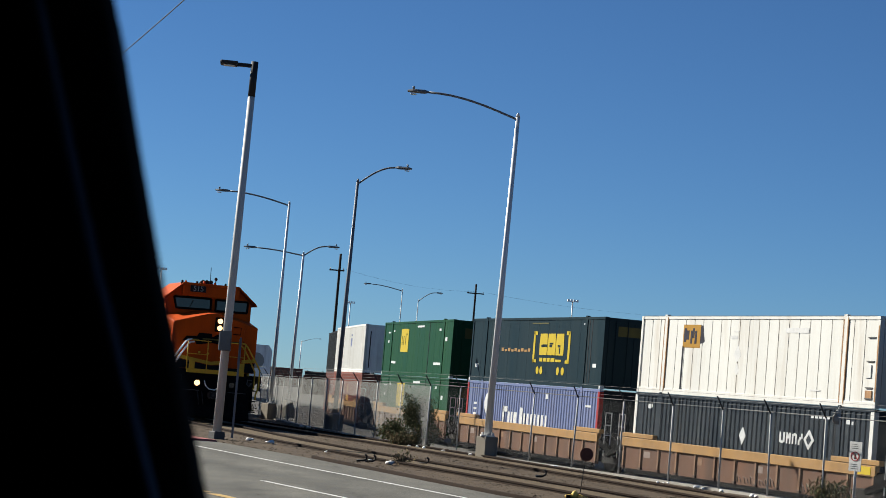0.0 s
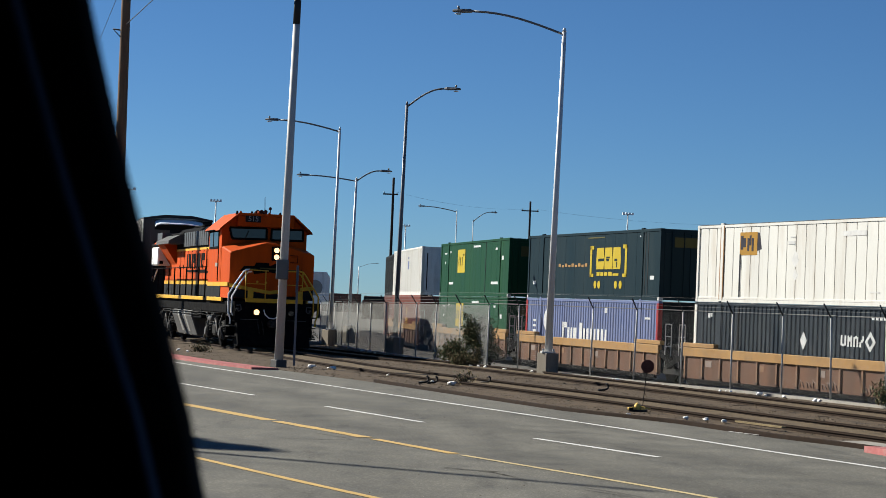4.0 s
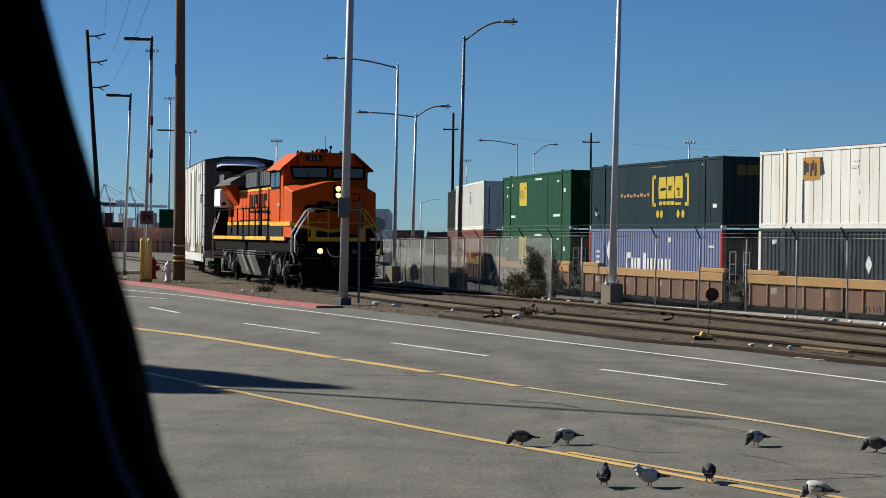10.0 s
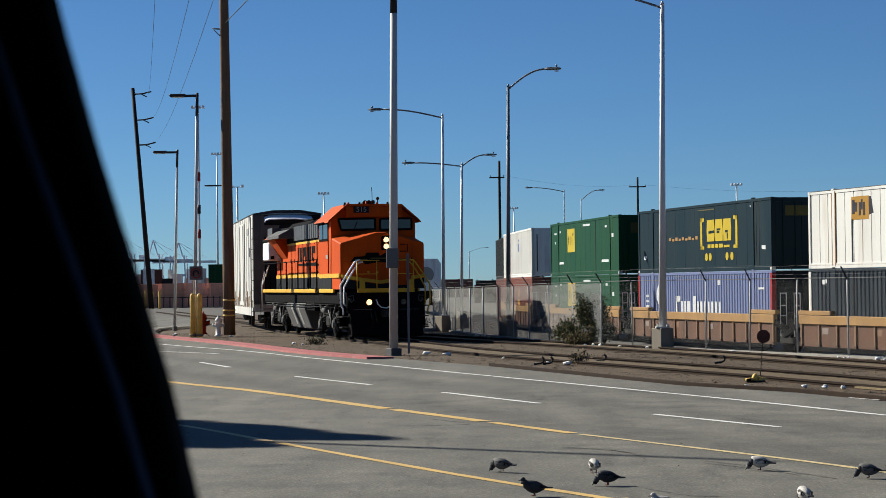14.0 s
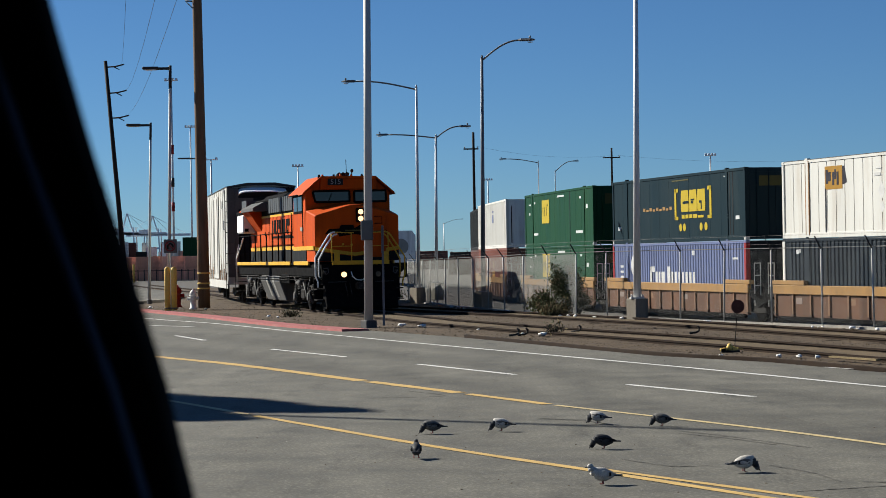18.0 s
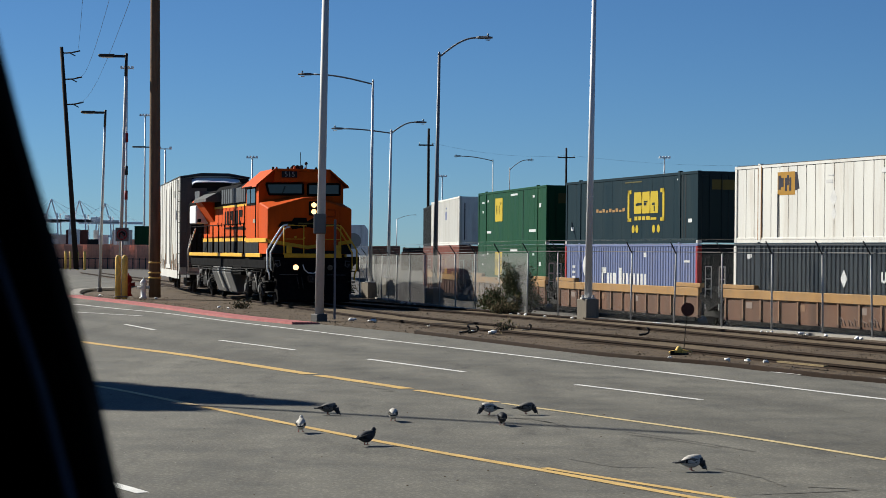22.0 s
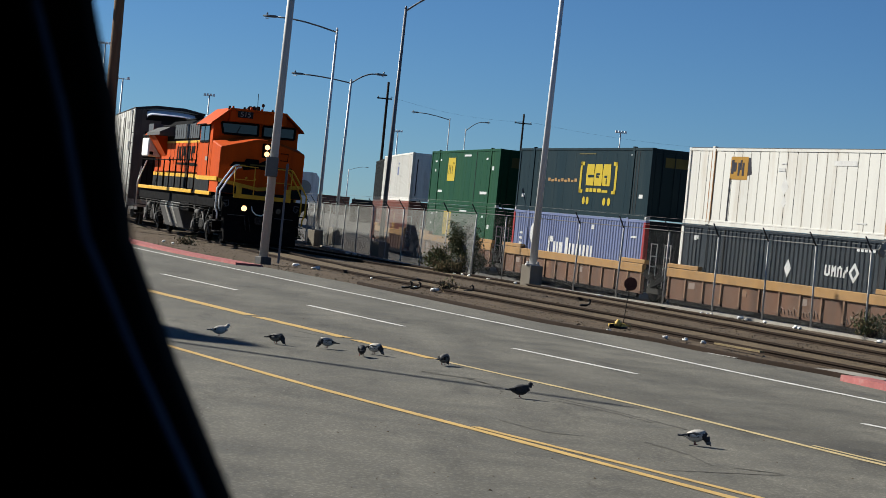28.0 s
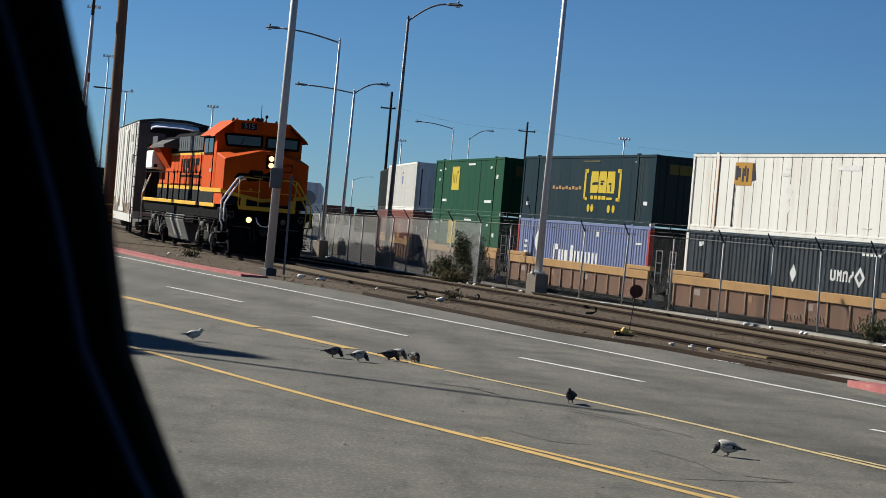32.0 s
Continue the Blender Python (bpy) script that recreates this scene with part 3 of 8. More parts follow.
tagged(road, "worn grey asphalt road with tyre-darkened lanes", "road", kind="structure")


def strip_mesh(bm, pts, width, z, step=1.0, wob=0.0):
    prev = None
    for p, d in along(pts, step):
        n = Vector((-d.y, d.x, 0))
        w = width * (0.5 + wob * (random.random() - 0.5))
        a, b = bm.verts.new((p.x + n.x * w, p.y + n.y * w, z)), bm.verts.new((p.x - n.x * w, p.y - n.y * w, z))
        if prev:
            bm.faces.new((prev[0], prev[1], b, a))
        prev = (a, b)


def road_line(name, pts, width, material, label):
    bm = BM()
    strip_mesh(bm, pts, width, 0.005, 0.4, 0.12)
    ob = part(name, bm, material)
    return tagged(ob, label, "road marking", kind="structure")


road_line("yellow_line", [(-2.0, 24.85), (0.1, 20.4), (1.52, 17.7), (3.05, 14.75), (6.2, 9.0)], 0.11, "yellow_line", "solid yellow road line, chipped along its edges")
road_line("yellow_line", [(1.5, 18.0), (1.78, 17.5), (3.3, 14.85), (6.45, 9.1)], 0.09, "yellow_line", "second yellow stroke of the double line")
# left end of the line, in the paler yellow
road_line("yellow_line", [(-5.4, 31.5), (-3.45, 27.95), (-2.05, 24.95)], 0.11, "faded_yellow", "paler end of the yellow road line")
road_line("yellow_line", [(-14, 59), (-8.3, 47.3), (-5.28, 41.0), (-3.35, 37.2), (-0.85, 31.4)], 0.25, "yellow_line", "bold amber centre line on the road")
road_line("yellow_line", [(-0.8, 31.3), (0.0, 29.5), (0.6, 28.1)], 0.22, "yellow_line", "bold amber centre line after a gap")
road_line("yellow_line", [(0.6, 28.1), (1.63, 25.7)], 0.16, "yellow_line", "amber centre line narrowing towards its worn part")
road_line("yellow_line", [(1.63, 25.7), (3.7, 21.4), (5.4, 17.2), (9, 9.5)], 0.10, "faded_yellow", "worn thin yellow line on the road")
road_line("yellow_line", [(4.75, 19.1), (5.6, 17.2), (9.2, 9.6)], 0.07, "faded_yellow", "worn second stroke of the thin yellow line")
road_line("edge_line", [(-3.5, 54.3), (-1.97, 50.2), (0.18, 44.3), (2.3, 38.75), (4.6, 32.65), (6.05, 28.5), (7.6, 24.4), (12, 12.5)], 0.12, "white_line", "solid white edge line beside the rails")
road_line("edge_line", [(-9.5, 63.3), (-8.2, 61.4), (-6.3, 58.8)], 0.13, "white_line", "white edge line at the junction")
road_line("edge_line", [(-10.2, 71.5), (-8.2, 66.5), (-6.1, 61.7), (-3.5, 54.3)], 0.12, "white_line", "white edge line curving round the corner")
for i, seg in enumerate([[(7.4, 19.2), (5.9, 22.3)], [(4.22, 26.56), (2.83, 29.62)], [(1.44, 32.45), (-0.18, 36.4)], [(-1.45, 39.3), (-3.26, 43.6)], [(-5.09, 48.8), (-6.25, 52.5)], [(-8.3, 57.5), (-9.8, 61.5)], [(10.5, 12), (9.0, 15.5)]]):
    road_line("lane_dash", seg, 0.11, "white_line", "white lane dash on the asphalt")
road_line("lane_dash", [(-1.74, 16.0), (-3.4, 19.2)], 0.13, "white_line", "white lane dash on the near side of the road")
road_line("parking_tick", [(6.35, 33.0), (6.72, 32.2)], 0.07, "white_line", "short faded white tick on the asphalt")
road_line("parking_tick", [(7.95, 25.6), (8.35, 24.9)], 0.07, "white_line", "short faded white tick on the asphalt")


def kerb(pts, material, label, height=0.13, width=0.36):
    """Poured kerb: a rounded block run along the road's edge, in cast lengths."""
    run = along(pts, 0.6)
    root = thing("kerb", pose(0, 0, 0), label, "kerb", kind="structure")
    for s in range(0, len(run) - 1, 5):
        bm = BM()
        rows = []
        for p, d in run[s:s + 6]:
            n = Vector((-d.y, d.x, 0))
            rows.append([bm.verts.new((p.x - n.x * o, p.y - n.y * o, z)) for o, z in ((-0.02, -0.05), (0.0, height - 0.03), (0.03, height), (width, height + 0.01), (width, -0.05))])
        for a, b in zip(rows, rows[1:]):
            for i in range(4):
                bm.faces.new((a[i], b[i], b[i + 1], a[i + 1]))
        for r in (rows[0], rows[-1]):
            bm.faces.new(r)
        part("kerb_length", bm, material, root)
    return root


kerb([(-1.15, 52.9), (-3.6, 59.0), (-6.9, 69.7), (-11.0, 81.5), (-11.5, 83.5)][::-1], "red_curb", "faded red painted kerb beside the track", 0.05, 0.75)
kerb([(-11.5, 83.5), (-12.3, 88), (-13.1, 95), (-13.0, 98), (-12.2, 100.2)][::-1], "curb", "grey concrete kerb of the corner island", 0.06, 0.4)
kerb([(8.0, 29.2), (8.5, 27.4), (10.5, 22.5), (14, 14)], "red_curb", "red painted kerb with a pale top", 0.08, 0.5)
bm = BM()
prism(bm, [(7.5, 30.6), (8.05, 29.15), (8.5, 29.35), (7.95, 30.8)], 0.0, 0.06, "z")
kr = part("kerb_ramp", bm, "curb")
tagged(kr, "sloped pale concrete kerb end", "kerb", kind="structure")


# ballast bed between road and fence, uneven
def bed():
    rows = []
    me = bpy.data.meshes.new("trackbed")
    v, f = [], []
    ys = [14 + 0.9 * i for i in range(150)]
    nx = 26
    for y in ys:
        a, b = at_y(ROAD_EDGE, y), (at_y(FENCE, y) if y < 91 else -0.6 - (y - 91) * 0.22) + 0.4
        a -= 0.25
        for i in range(nx):
            t = i / (nx - 1)
            x = a + (b - a) * t
            z = BED - 0.012 + 0.02 * smooth(0, 0.25, t) + 0.016 * noise.noise(Vector((x * 1.3, y * 0.7, 0))) * smooth(0, 0.12, t)
            v.append((x, y, z))
    for j in range(len(ys) - 1):
        for i in range(nx - 1):
            f.append((j * nx + i, j * nx + i + 1, (j + 1) * nx + i + 1, (j + 1) * nx + i))
    me.from_pydata(v, [], f)
    me.materials.append(M["ballast"])
    return tagged(new("trackbed", me), "dark dusty ballast bed with trodden dirt", "ballast", kind="structure")


bed()


def scatter(name, count, lo, hi, size, material, label, category, seed, keep=None):
    """Loose low stones over the bed, one joined mesh."""
    rnd = random.Random(seed)
    v, f = [], []
    base = [(1, 0, 0), (0.3, 0.95, 0), (-0.8, 0.6, 0), (-0.8, -0.6, 0), (0.3, -0.95, 0), (0, 0, 0.6)]
    for _ in range(count):
        y = rnd.uniform(lo, hi)
        a, b = at_y(ROAD_EDGE, y) + 0.25, at_y(FENCE, y) + 0.2
        x = rnd.uniform(a, b)
        if keep and not keep(x, y, rnd):
            continue
        s, r = size * rnd.uniform(0.5, 1.6), rnd.uniform(0, 6.28)
        k = len(v)
        for p in base:
            q = (p[0] * rnd.uniform(0.7, 1.2), p[1] * rnd.uniform(0.7, 1.2), p[2] * rnd.uniform(0.6, 1.2))
            v.append((x + s * (q[0] * math.cos(r) - q[1] * math.sin(r)), y + s * (q[0] * math.sin(r) + q[1] * math.cos(r)), BED + 0.004 + s * q[2]))
        f += [(k + i, k + (i + 1) % 5, k + 5) for i in range(5)]
    me = bpy.data.meshes.new(name)
    me.from_pydata(v, [], f)
    me.materials.append(M[material])
    return tagged(new(name, me), label, category, kind="stuff")


scatter("ballast_stones", 16000, 24, 90, 0.021, "stone", "loose grey ballast stones between the rails", "stones", 3)
scatter("ballast_stones", 500, 24, 90, 0.036, "ballast", "dark clods and larger stones on the bed", "stones", 5)


def grit(count, lo, hi, material, label, seed):
    """Crumbs strewn over the near road, one joined mesh."""
    rnd = random.Random(seed)
    v, f = [], []
    for _ in range(count):
        y = 12.5 + 26 * rnd.random() ** 1.3
        x = rnd.uniform(-0.26, 0.3) * y
        s, r = lo + (hi - lo) * rnd.random() ** 3, rnd.uniform(0, 6.28)
        k = len(v)
        for p in ((1, 0, 0), (0.3, 0.95, 0), (-0.8, 0.6, 0), (-0.8, -0.6, 0), (0.3, -0.95, 0), (0, 0, 0.5)):
            q = (p[0] * rnd.uniform(0.5, 1.4), p[1] * rnd.uniform(0.5, 1.4))
            v.append((x + s * (q[0] * math.cos(r) - q[1] * math.sin(r)), y + s * (q[0] * math.sin(r) + q[1] * math.cos(r)), 0.001 + s * p[2]))
        f += [(k + i, k + (i + 1) % 5, k + 5) for i in range(5)]
    me = bpy.data.meshes.new("road_grit")
    me.from_pydata(v, [], f)
    me.materials.append(M[material])
    return tagged(new("road_grit", me), label, "grit", kind="stuff")


grit(420, 0.004, 0.016, "ballast", "dark grit and crumbs strewn on the asphalt", 77)
grit(900, 0.003, 0.011, "stone_pale", "pale stone chips strewn on the asphalt", 78)


def crack(pts, width, seed):
    """Open crack in the asphalt: a ragged thin dark seam."""
    rnd = random.Random(seed)
    bm = BM()
    prev = None
    for p, d in along(pts, 0.09):
        n = Vector((-d.y, d.x, 0))
        c = p + n * rnd.gauss(0, 0.007)
        w = width * rnd.uniform(0.15, 0.75)
        a, b = bm.verts.new((c.x + n.x * w, c.y + n.y * w, 0.003)), bm.verts.new((c.x - n.x * w, c.y - n.y * w, 0.003))
        if prev:
            bm.faces.new((prev[0], prev[1], b, a))
        prev = (a, b)
    ob = part("road_crack", bm, "crack")
    return tagged(ob, "ragged dark crack in the asphalt", "crack", kind="structure")


crack([(2.67, 21.69), (3.06, 20.94), (3.43, 20.06), (3.64, 19.51)], 0.045, 0)
crack([(2.99, 18.03), (3.22, 17.41), (3.34, 16.58)], 0.03, 1)
crack([(1.28, 23.58), (1.77, 23.24), (2.13, 22.45)], 0.045, 2)
crack([(1.80, 23.25), (2.01, 22.66), (2.09, 21.94)], 0.03, 3)
crack([(2.62, 21.39), (3.00, 20.78), (3.37, 19.92)], 0.045, 4)
crack([(-0.19, 28.93), (0.27, 27.82), (-0.77, 27.66)], 0.03, 5)
crack([(1.30, 23.73), (1.66, 23.42), (1.95, 23.35)], 0.045, 6)
crack([(1.80, 18.77), (2.13, 18.13), (2.47, 18.09)], 0.03, 7)
crack([(3.50, 16.61), (3.86, 16.42), (2.80, 16.01)], 0.045, 8)


# tracks: swept rails on timber ties
def track(name, pts, z_top, label, lo=-1e9, hi=1e9):
    root = thing(name, pose(0, 0, 0), label, "railway track", kind="structure")
    prof = [(-0.07, -0.15), (0.07, -0.15), (0.07, -0.135), (0.012, -0.115), (0.012, -0.04), (0.036, -0.03), (0.036, -0.002), (-0.036, -0.002), (-0.036, -0.03), (-0.012, -0.04), (-0.012, -0.115), (-0.07, -0.135)]
    run = along(pts, 1.0)
    for side in (-0.7525, 0.7525):
        bm, bh = BM(), BM()
        prev = hp = None
        for p, d in run:
            n = Vector((-d.y, d.x, 0))
            c = p + n * side
            ring = [bm.verts.new((c.x + n.x * o, c.y + n.y * o, z_top + z)) for o, z in prof]
            head = [bh.verts.new((c.x + n.x * o, c.y + n.y * o, z_top + 0.002)) for o in (-0.034, 0.034)]
            if prev:
                for i in range(len(ring)):
                    j = (i + 1) % len(ring)
                    bm.faces.new((prev[i], prev[j], ring[j], ring[i]))
                bh.faces.new((hp[0], hp[1], head[1], head[0]))
            prev, hp = ring, head
        rail = part("rail", bm, "rail", root)
        part("rail_head", bh, "railtop", rail, "worn brighter running surface")
    bd = BM()
    strip_mesh(bd, [p for p in pts if 20 < p[1] < 100], 1.30, z_top - 0.06, 0.8, 0.1)
    part("dirt_infill", bd, "track_dirt", root, "yellowish dirt packed between the rails")
    bt = BM()
    box(bt, -1.3, 1.3, -0.115, 0.115, -0.2, 0)
    first = part("tie", bt, "tie", root)
    me = first.data
    k = 0
    for p, d in along(pts, 0.62):
        if not lo < p.y < hi:
            continue
        m = Matrix.LocRotScale((p.x, p.y, z_top - 0.09 + random.uniform(-0.015, 0.012)), Euler((0, 0, math.atan2(d.y, d.x) + math.pi / 2 + random.uniform(-0.02, 0.02))), None)
        if k == 0:
            first.matrix_basis = m
        else:
            twin("tie", me, root, m)
        k += 1
    return root


track("track_1", TRACK_A, 0.03, "rusty railway track along the fence, ties sunk in ballast", 24, 88)
track("track_2", TRACK_B, 0.03, "rusty railway track the locomotive stands on, ties sunk in dirt", 44, 118)

# sunk guard rail at the asphalt's edge
R = thing("guard_rail", pose(0, 0, 0), "old dark rail sunk along the asphalt edge", "rail", kind="structure")
bm = BM()
prev = None
for p, d in along([(x + 0.14, y) for x, y in ROAD_EDGE if 24 < y < 49], 0.8):
    n = Vector((-d.y, d.x, 0))
    ring = [bm.verts.new((p.x + n.x * o, p.y + n.y * o, z)) for o, z in ((-0.03, -0.1), (-0.03, 0.05), (-0.024, 0.06), (0.024, 0.06), (0.03, 0.05), (0.03, -0.1))]
    if prev:
        for i in range(6):
            bm.faces.new((prev[i], prev[(i + 1) % 6], ring[(i + 1) % 6], ring[i]))
    prev = ring
part("rail", bm, "rail", R)

# concrete strip under the fence
bm = BM()
run = along([(p[0] + 0.05, p[1]) for p in FENCE], 1.5)
prev = None
for p, d in run:
    n = Vector((-d.y, d.x, 0))
    ring = [bm.verts.new((p.x + n.x * o, p.y + n.y * o, z)) for o, z in ((-0.14, -0.2), (-0.14, 0.0), (0.18, 0.0), (0.18, -0.2))]
    if prev:
        for i in range(3):
            bm.faces.new((prev[i], prev[i + 1], ring[i + 1], ring[i]))
    prev = ring
fs = part("fence_footing", bm, "curb")
tagged(fs, "pale concrete footing strip under the fence", "footing", kind="structure")

# ---- double-stack train ----
CL, CH, CW = 16.15, 2.896, 2.59
Z_MID = 2.31


def stack_pose(x, y, deg, z):
    """Near corner of a stack; local x runs away down the train, the lit side is at local y 0."""
    return Matrix.LocRotScale((x, y, z), Euler((0, 0, radians(90 + deg))), None)


def plate(name, pts, y, material, parent, label="", thick=0.006):
    """A thin film on the lit side, outline in (along from the far end, up)."""
    bm = BM()
    prism(bm, [(CL - u, w) for u, w in pts], y, y + thick, "y")
    return part(name, bm, material, parent, label)


def rect(u0, u1, w0, w1):
    return [(u0, w0), (u1, w0), (u1, w1), (u0, w1)]


def disc(u, w, r, k=14):
    return [(u + r * math.cos(2 * math.pi * i / k), w + r * math.sin(2 * math.pi * i / k)) for i in range(k)]


def container(m, paint, label, side="rib", posts=True, length=CL, post_paint=None, end_paint=None):
    """Freight container with frame, sides, doors and locking bars."""
    root = thing("container", m, label, "container", "containers on the stack train")
    pp = post_paint or paint
    L = length
    slab("body", 0.06, L - 0.06, -CW + 0.06, -0.075, 0.16, CH - 0.03, end_paint or paint, root)
    # lit side sheet
    bm = BM()
    prof = []
    if side == "corrugated":
        x, per = 0.2, 0.30
        while x < L - 0.35:
            prof += [(x, -0.015), (x + 0.10, -0.015), (x + 0.15, -0.05), (x + 0.25, -0.05)]
            x += per
        prof.append((L - 0.18, -0.015))
    elif side == "rib":
        n = 24
        w = (L - 0.4) / n
        for i in range(n):
            x = 0.2 + i * w
            prof += [(x, -0.03), (x + w - 0.046, -0.03), (x + w - 0.042, -0.062), (x + w - 0.006, -0.062)]
        prof.append((L - 0.18, -0.03))
    else:
        n = 13
        w = (L - 0.4) / n
        for i in range(n):
            x = 0.2 + i * w
            prof += [(x, -0.03), (x + w - 0.02, -0.03), (x + w - 0.015, -0.034), (x + w - 0.005, -0.034)]
        prof.append((L - 0.18, -0.03))
    lo = [bm.verts.new((x, y, 0.2)) for x, y in prof]
    hi = [bm.verts.new((x, y, CH - 0.1)) for x, y in prof]
    for i in range(len(prof) - 1):
        bm.faces.new((lo[i], lo[i + 1], hi[i + 1], hi[i]))
    part("side_panel", bm, paint, root)
    slab("top_rail", 0.15, L - 0.15, -0.10, -0.004, CH - 0.12, CH - 0.002, pp, root, bevel=0.01)
    slab("bottom_rail", 0.15, L - 0.15, -0.10, -0.004, -0.004, 0.2, pp, root, bevel=0.01)
    slab("top_rail", 0.15, L - 0.15, -CW, -CW + 0.1, CH - 0.12, CH - 0.012, pp, root)
    for x in (0.0, L - 0.17):
        for y in (-CW, -0.17):
            slab("corner_post", x, x + 0.17, y, y + 0.17, 0.12, CH - 0.12, pp, root, bevel=0.012)
            for z in (0.0, CH - 0.12):
                slab("corner_casting", x - 0.004, x + 0.176, y - 0.004, y + 0.176, z, z + 0.12, "galv_old" if z == 0.0 else pp, root, bevel=0.012)
    if posts:
        off = (L - 12.19) / 2
        for x in (off, L - off):
            slab("stacking_post", x - 0.13, x + 0.13, -0.07, 0.004, 0.02, CH, pp, root, bevel=0.01)
            slab("stacking_casting", x - 0.09, x + 0.09, -0.12, 0.01, CH - 0.01, CH + 0.05, pp, root)
    # near end: header, sill, two door leaves with locking bars
    slab("door_header", -0.01, 0.1, -CW + 0.17, -0.17, CH - 0.2, CH - 0.02, end_paint or pp, root)
    slab("door_sill", -0.01, 0.1, -CW + 0.17, -0.17, 0.03, 0.17, end_paint or pp, root)
    for y0, y1 in ((-CW + 0.18, -CW / 2 - 0.01), (-CW / 2 + 0.01, -0.18)):
        leaf = slab("door_leaf", 0.0, 0.06, y0, y1, 0.18, CH - 0.21, end_paint or paint, root)
        for t in (0.25, 0.72):
            bm = BM()
            y = y0 + (y1 - y0) * t
            rod(bm, (-0.035, y, 0.1), (-0.035, y, CH - 0.1), 0.02, seg=6)
            part("locking_bar", bm, end_paint or pp, leaf)
    return root


def side_marks(root, rows, material, y=0.0, name="marking_bar"):
    for u0, u1, w0, w1 in rows:
        if name == "marking_bar" and u1 - u0 < 0.7:
            m = 0.22 * (w1 - w0)
            w0, w1 = w0 + m, w1 - m
        plate(name, rect(u0, u1, w0, w1), y - 0.01, material, root)


STACKS = [  # near corner of each stack, heading
    (18.54, 63.57, 17.3), (12.88, 82.49, 13.7), (8.41, 101.46, 9.0)]

# white over slate
x, y, a = STACKS[0]
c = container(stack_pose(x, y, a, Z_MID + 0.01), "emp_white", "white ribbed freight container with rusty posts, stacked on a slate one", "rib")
off = (CL - 12.19) / 2
for xx in (off, CL - off):
    slab("rust_streak", xx - 0.18, xx - 0.13, -0.06, 0.009, 0.1, CH - 0.05, "rust", c)
    slab("rust_streak", xx + 0.06, xx + 0.11, -0.06, 0.008, 0.1, CH - 0.1, "rust", c)
slab("rust_streak", 0.02, 0.09, -0.1, 0.004, 0.2, CH - 0.3, "rust", c)
plate("logo_square", rect(3.35, 4.65, 1.74, 2.58), -0.028, "mark_amber", c, "amber logo square")
side_marks(c, [(3.42, 3.60, 1.75, 2.65), (3.6, 3.8, 1.9, 2.5), (3.92, 4.06, 1.7, 2.55), (4.08, 4.2, 1.95, 2.6), (4.24, 4.38, 1.7, 2.55)], "mark_dark", -0.012)
# dark slanting stroke right of the amber square
plate("dark_stroke", [(4.46, 1.85), (4.98, 1.95), (4.82, 2.55), (4.55, 2.56)], -0.032, "mark_dark", c, "dark slanting stroke")
side_marks(c, [(6.9, 7.35, 2.05, 2.25), (10.55, 12.0, 2.33, 2.5), (12.3, 12.9, 0.42, 0.5), (7.05, 7.4, 2.32, 2.4)], "mark_faint", -0.012)
plate("placard_diamond", [(7.15, 1.55), (7.4, 1.25), (7.65, 1.55), (7.4, 1.9)], -0.0295, "mark_faint", c, thick=0.002)
plate("placard_diamond", [(7.25, 1.0), (7.42, 0.8), (7.6, 1.0), (7.42, 1.25)], -0.0295, "mark_faint", c, thick=0.002)
# thin dark upright line below the amber square
side_marks(c, [(3.36, 3.43, 0.1, 1.78)], "mark_dark", -0.006, "dark_line")
slab("roof_edge", 0.2, CL - 0.2, -0.1, 0.0, CH - 0.012, CH + 0.012, "tank_grey", c, "dull grey roof edge")
for zz in (0.28, 0.62, 1.45, 2.2):
    slab("hinge", 0.2, 0.62, -0.04, 0.012, zz, zz + 0.035, "tank_grey", c)
slab("door_hinge_plate", 0.25, 0.6, -0.04, 0.006, 0.3, 0.55, "rust", c)
slab("door_hinge_plate", 0.35, 0.65, -0.04, 0.006, 0.95, 1.35, "emp_white", c)

c = container(stack_pose(x, y, a, Z_MID - CH), "umax", "slate-grey corrugated freight container in a well car", "corrugated")
for xx in (0.0, CL - 0.17):
    slab("pale_corner_post", xx - 0.012, xx + 0.182, -0.17, 0.012, 0.1, CH - 0.1, "emp_white", c, "white painted corner post")
plate("logo_diamond", [(12.12, 1.74), (12.45, 1.40), (12.78, 1.74), (12.45, 2.08)], -0.016, "mark_white", c, "white diamond logo")
plate("logo_diamond", [(12.29, 1.74), (12.45, 1.57), (12.61, 1.74), (12.45, 1.91)], -0.008, "umax", c)
side_marks(c, [(10.62, 10.72, 1.58, 1.92), (10.72, 10.86, 1.55, 1.64), (10.86, 10.96, 1.58, 1.92), (11.05, 11.14, 1.55, 1.92), (11.14, 11.24, 1.72, 1.86), (11.24, 11.33, 1.55, 1.92), (11.42, 11.51, 1.55, 1.88), (11.51, 11.62, 1.82, 1.92), (11.62, 11.71, 1.55, 1.88), (11.8, 11.9, 1.55, 1.72), (11.87, 11.99, 1.7, 1.8), (11.97, 12.07, 1.76, 1.92)], "mark_white", -0.004, "logo_bar")
side_marks(c, [(12.5 + 0.24 * i, 12.66 + 0.24 * i, 2.42, 2.6) for i in range(5)] + [(14.6, 14.8, 2.3, 2.55), (14.9, 15.0, 2.3, 2.5), (1.05, 1.25, 2.25, 2.55), (1.3, 1.4, 2.3, 2.55)], "mark_white", -0.006)
plate("placard_diamond", [(7.95, 1.66), (8.18, 1.34), (8.41, 1.66), (8.18, 1.98)], -0.01, "mark_white", c)
side_marks(c, [(3.36, 3.44, 0.1, CH - 0.1), (13.9, 13.97, 0.1, CH - 0.1)], "sign_black", -0.008, "dark_line")
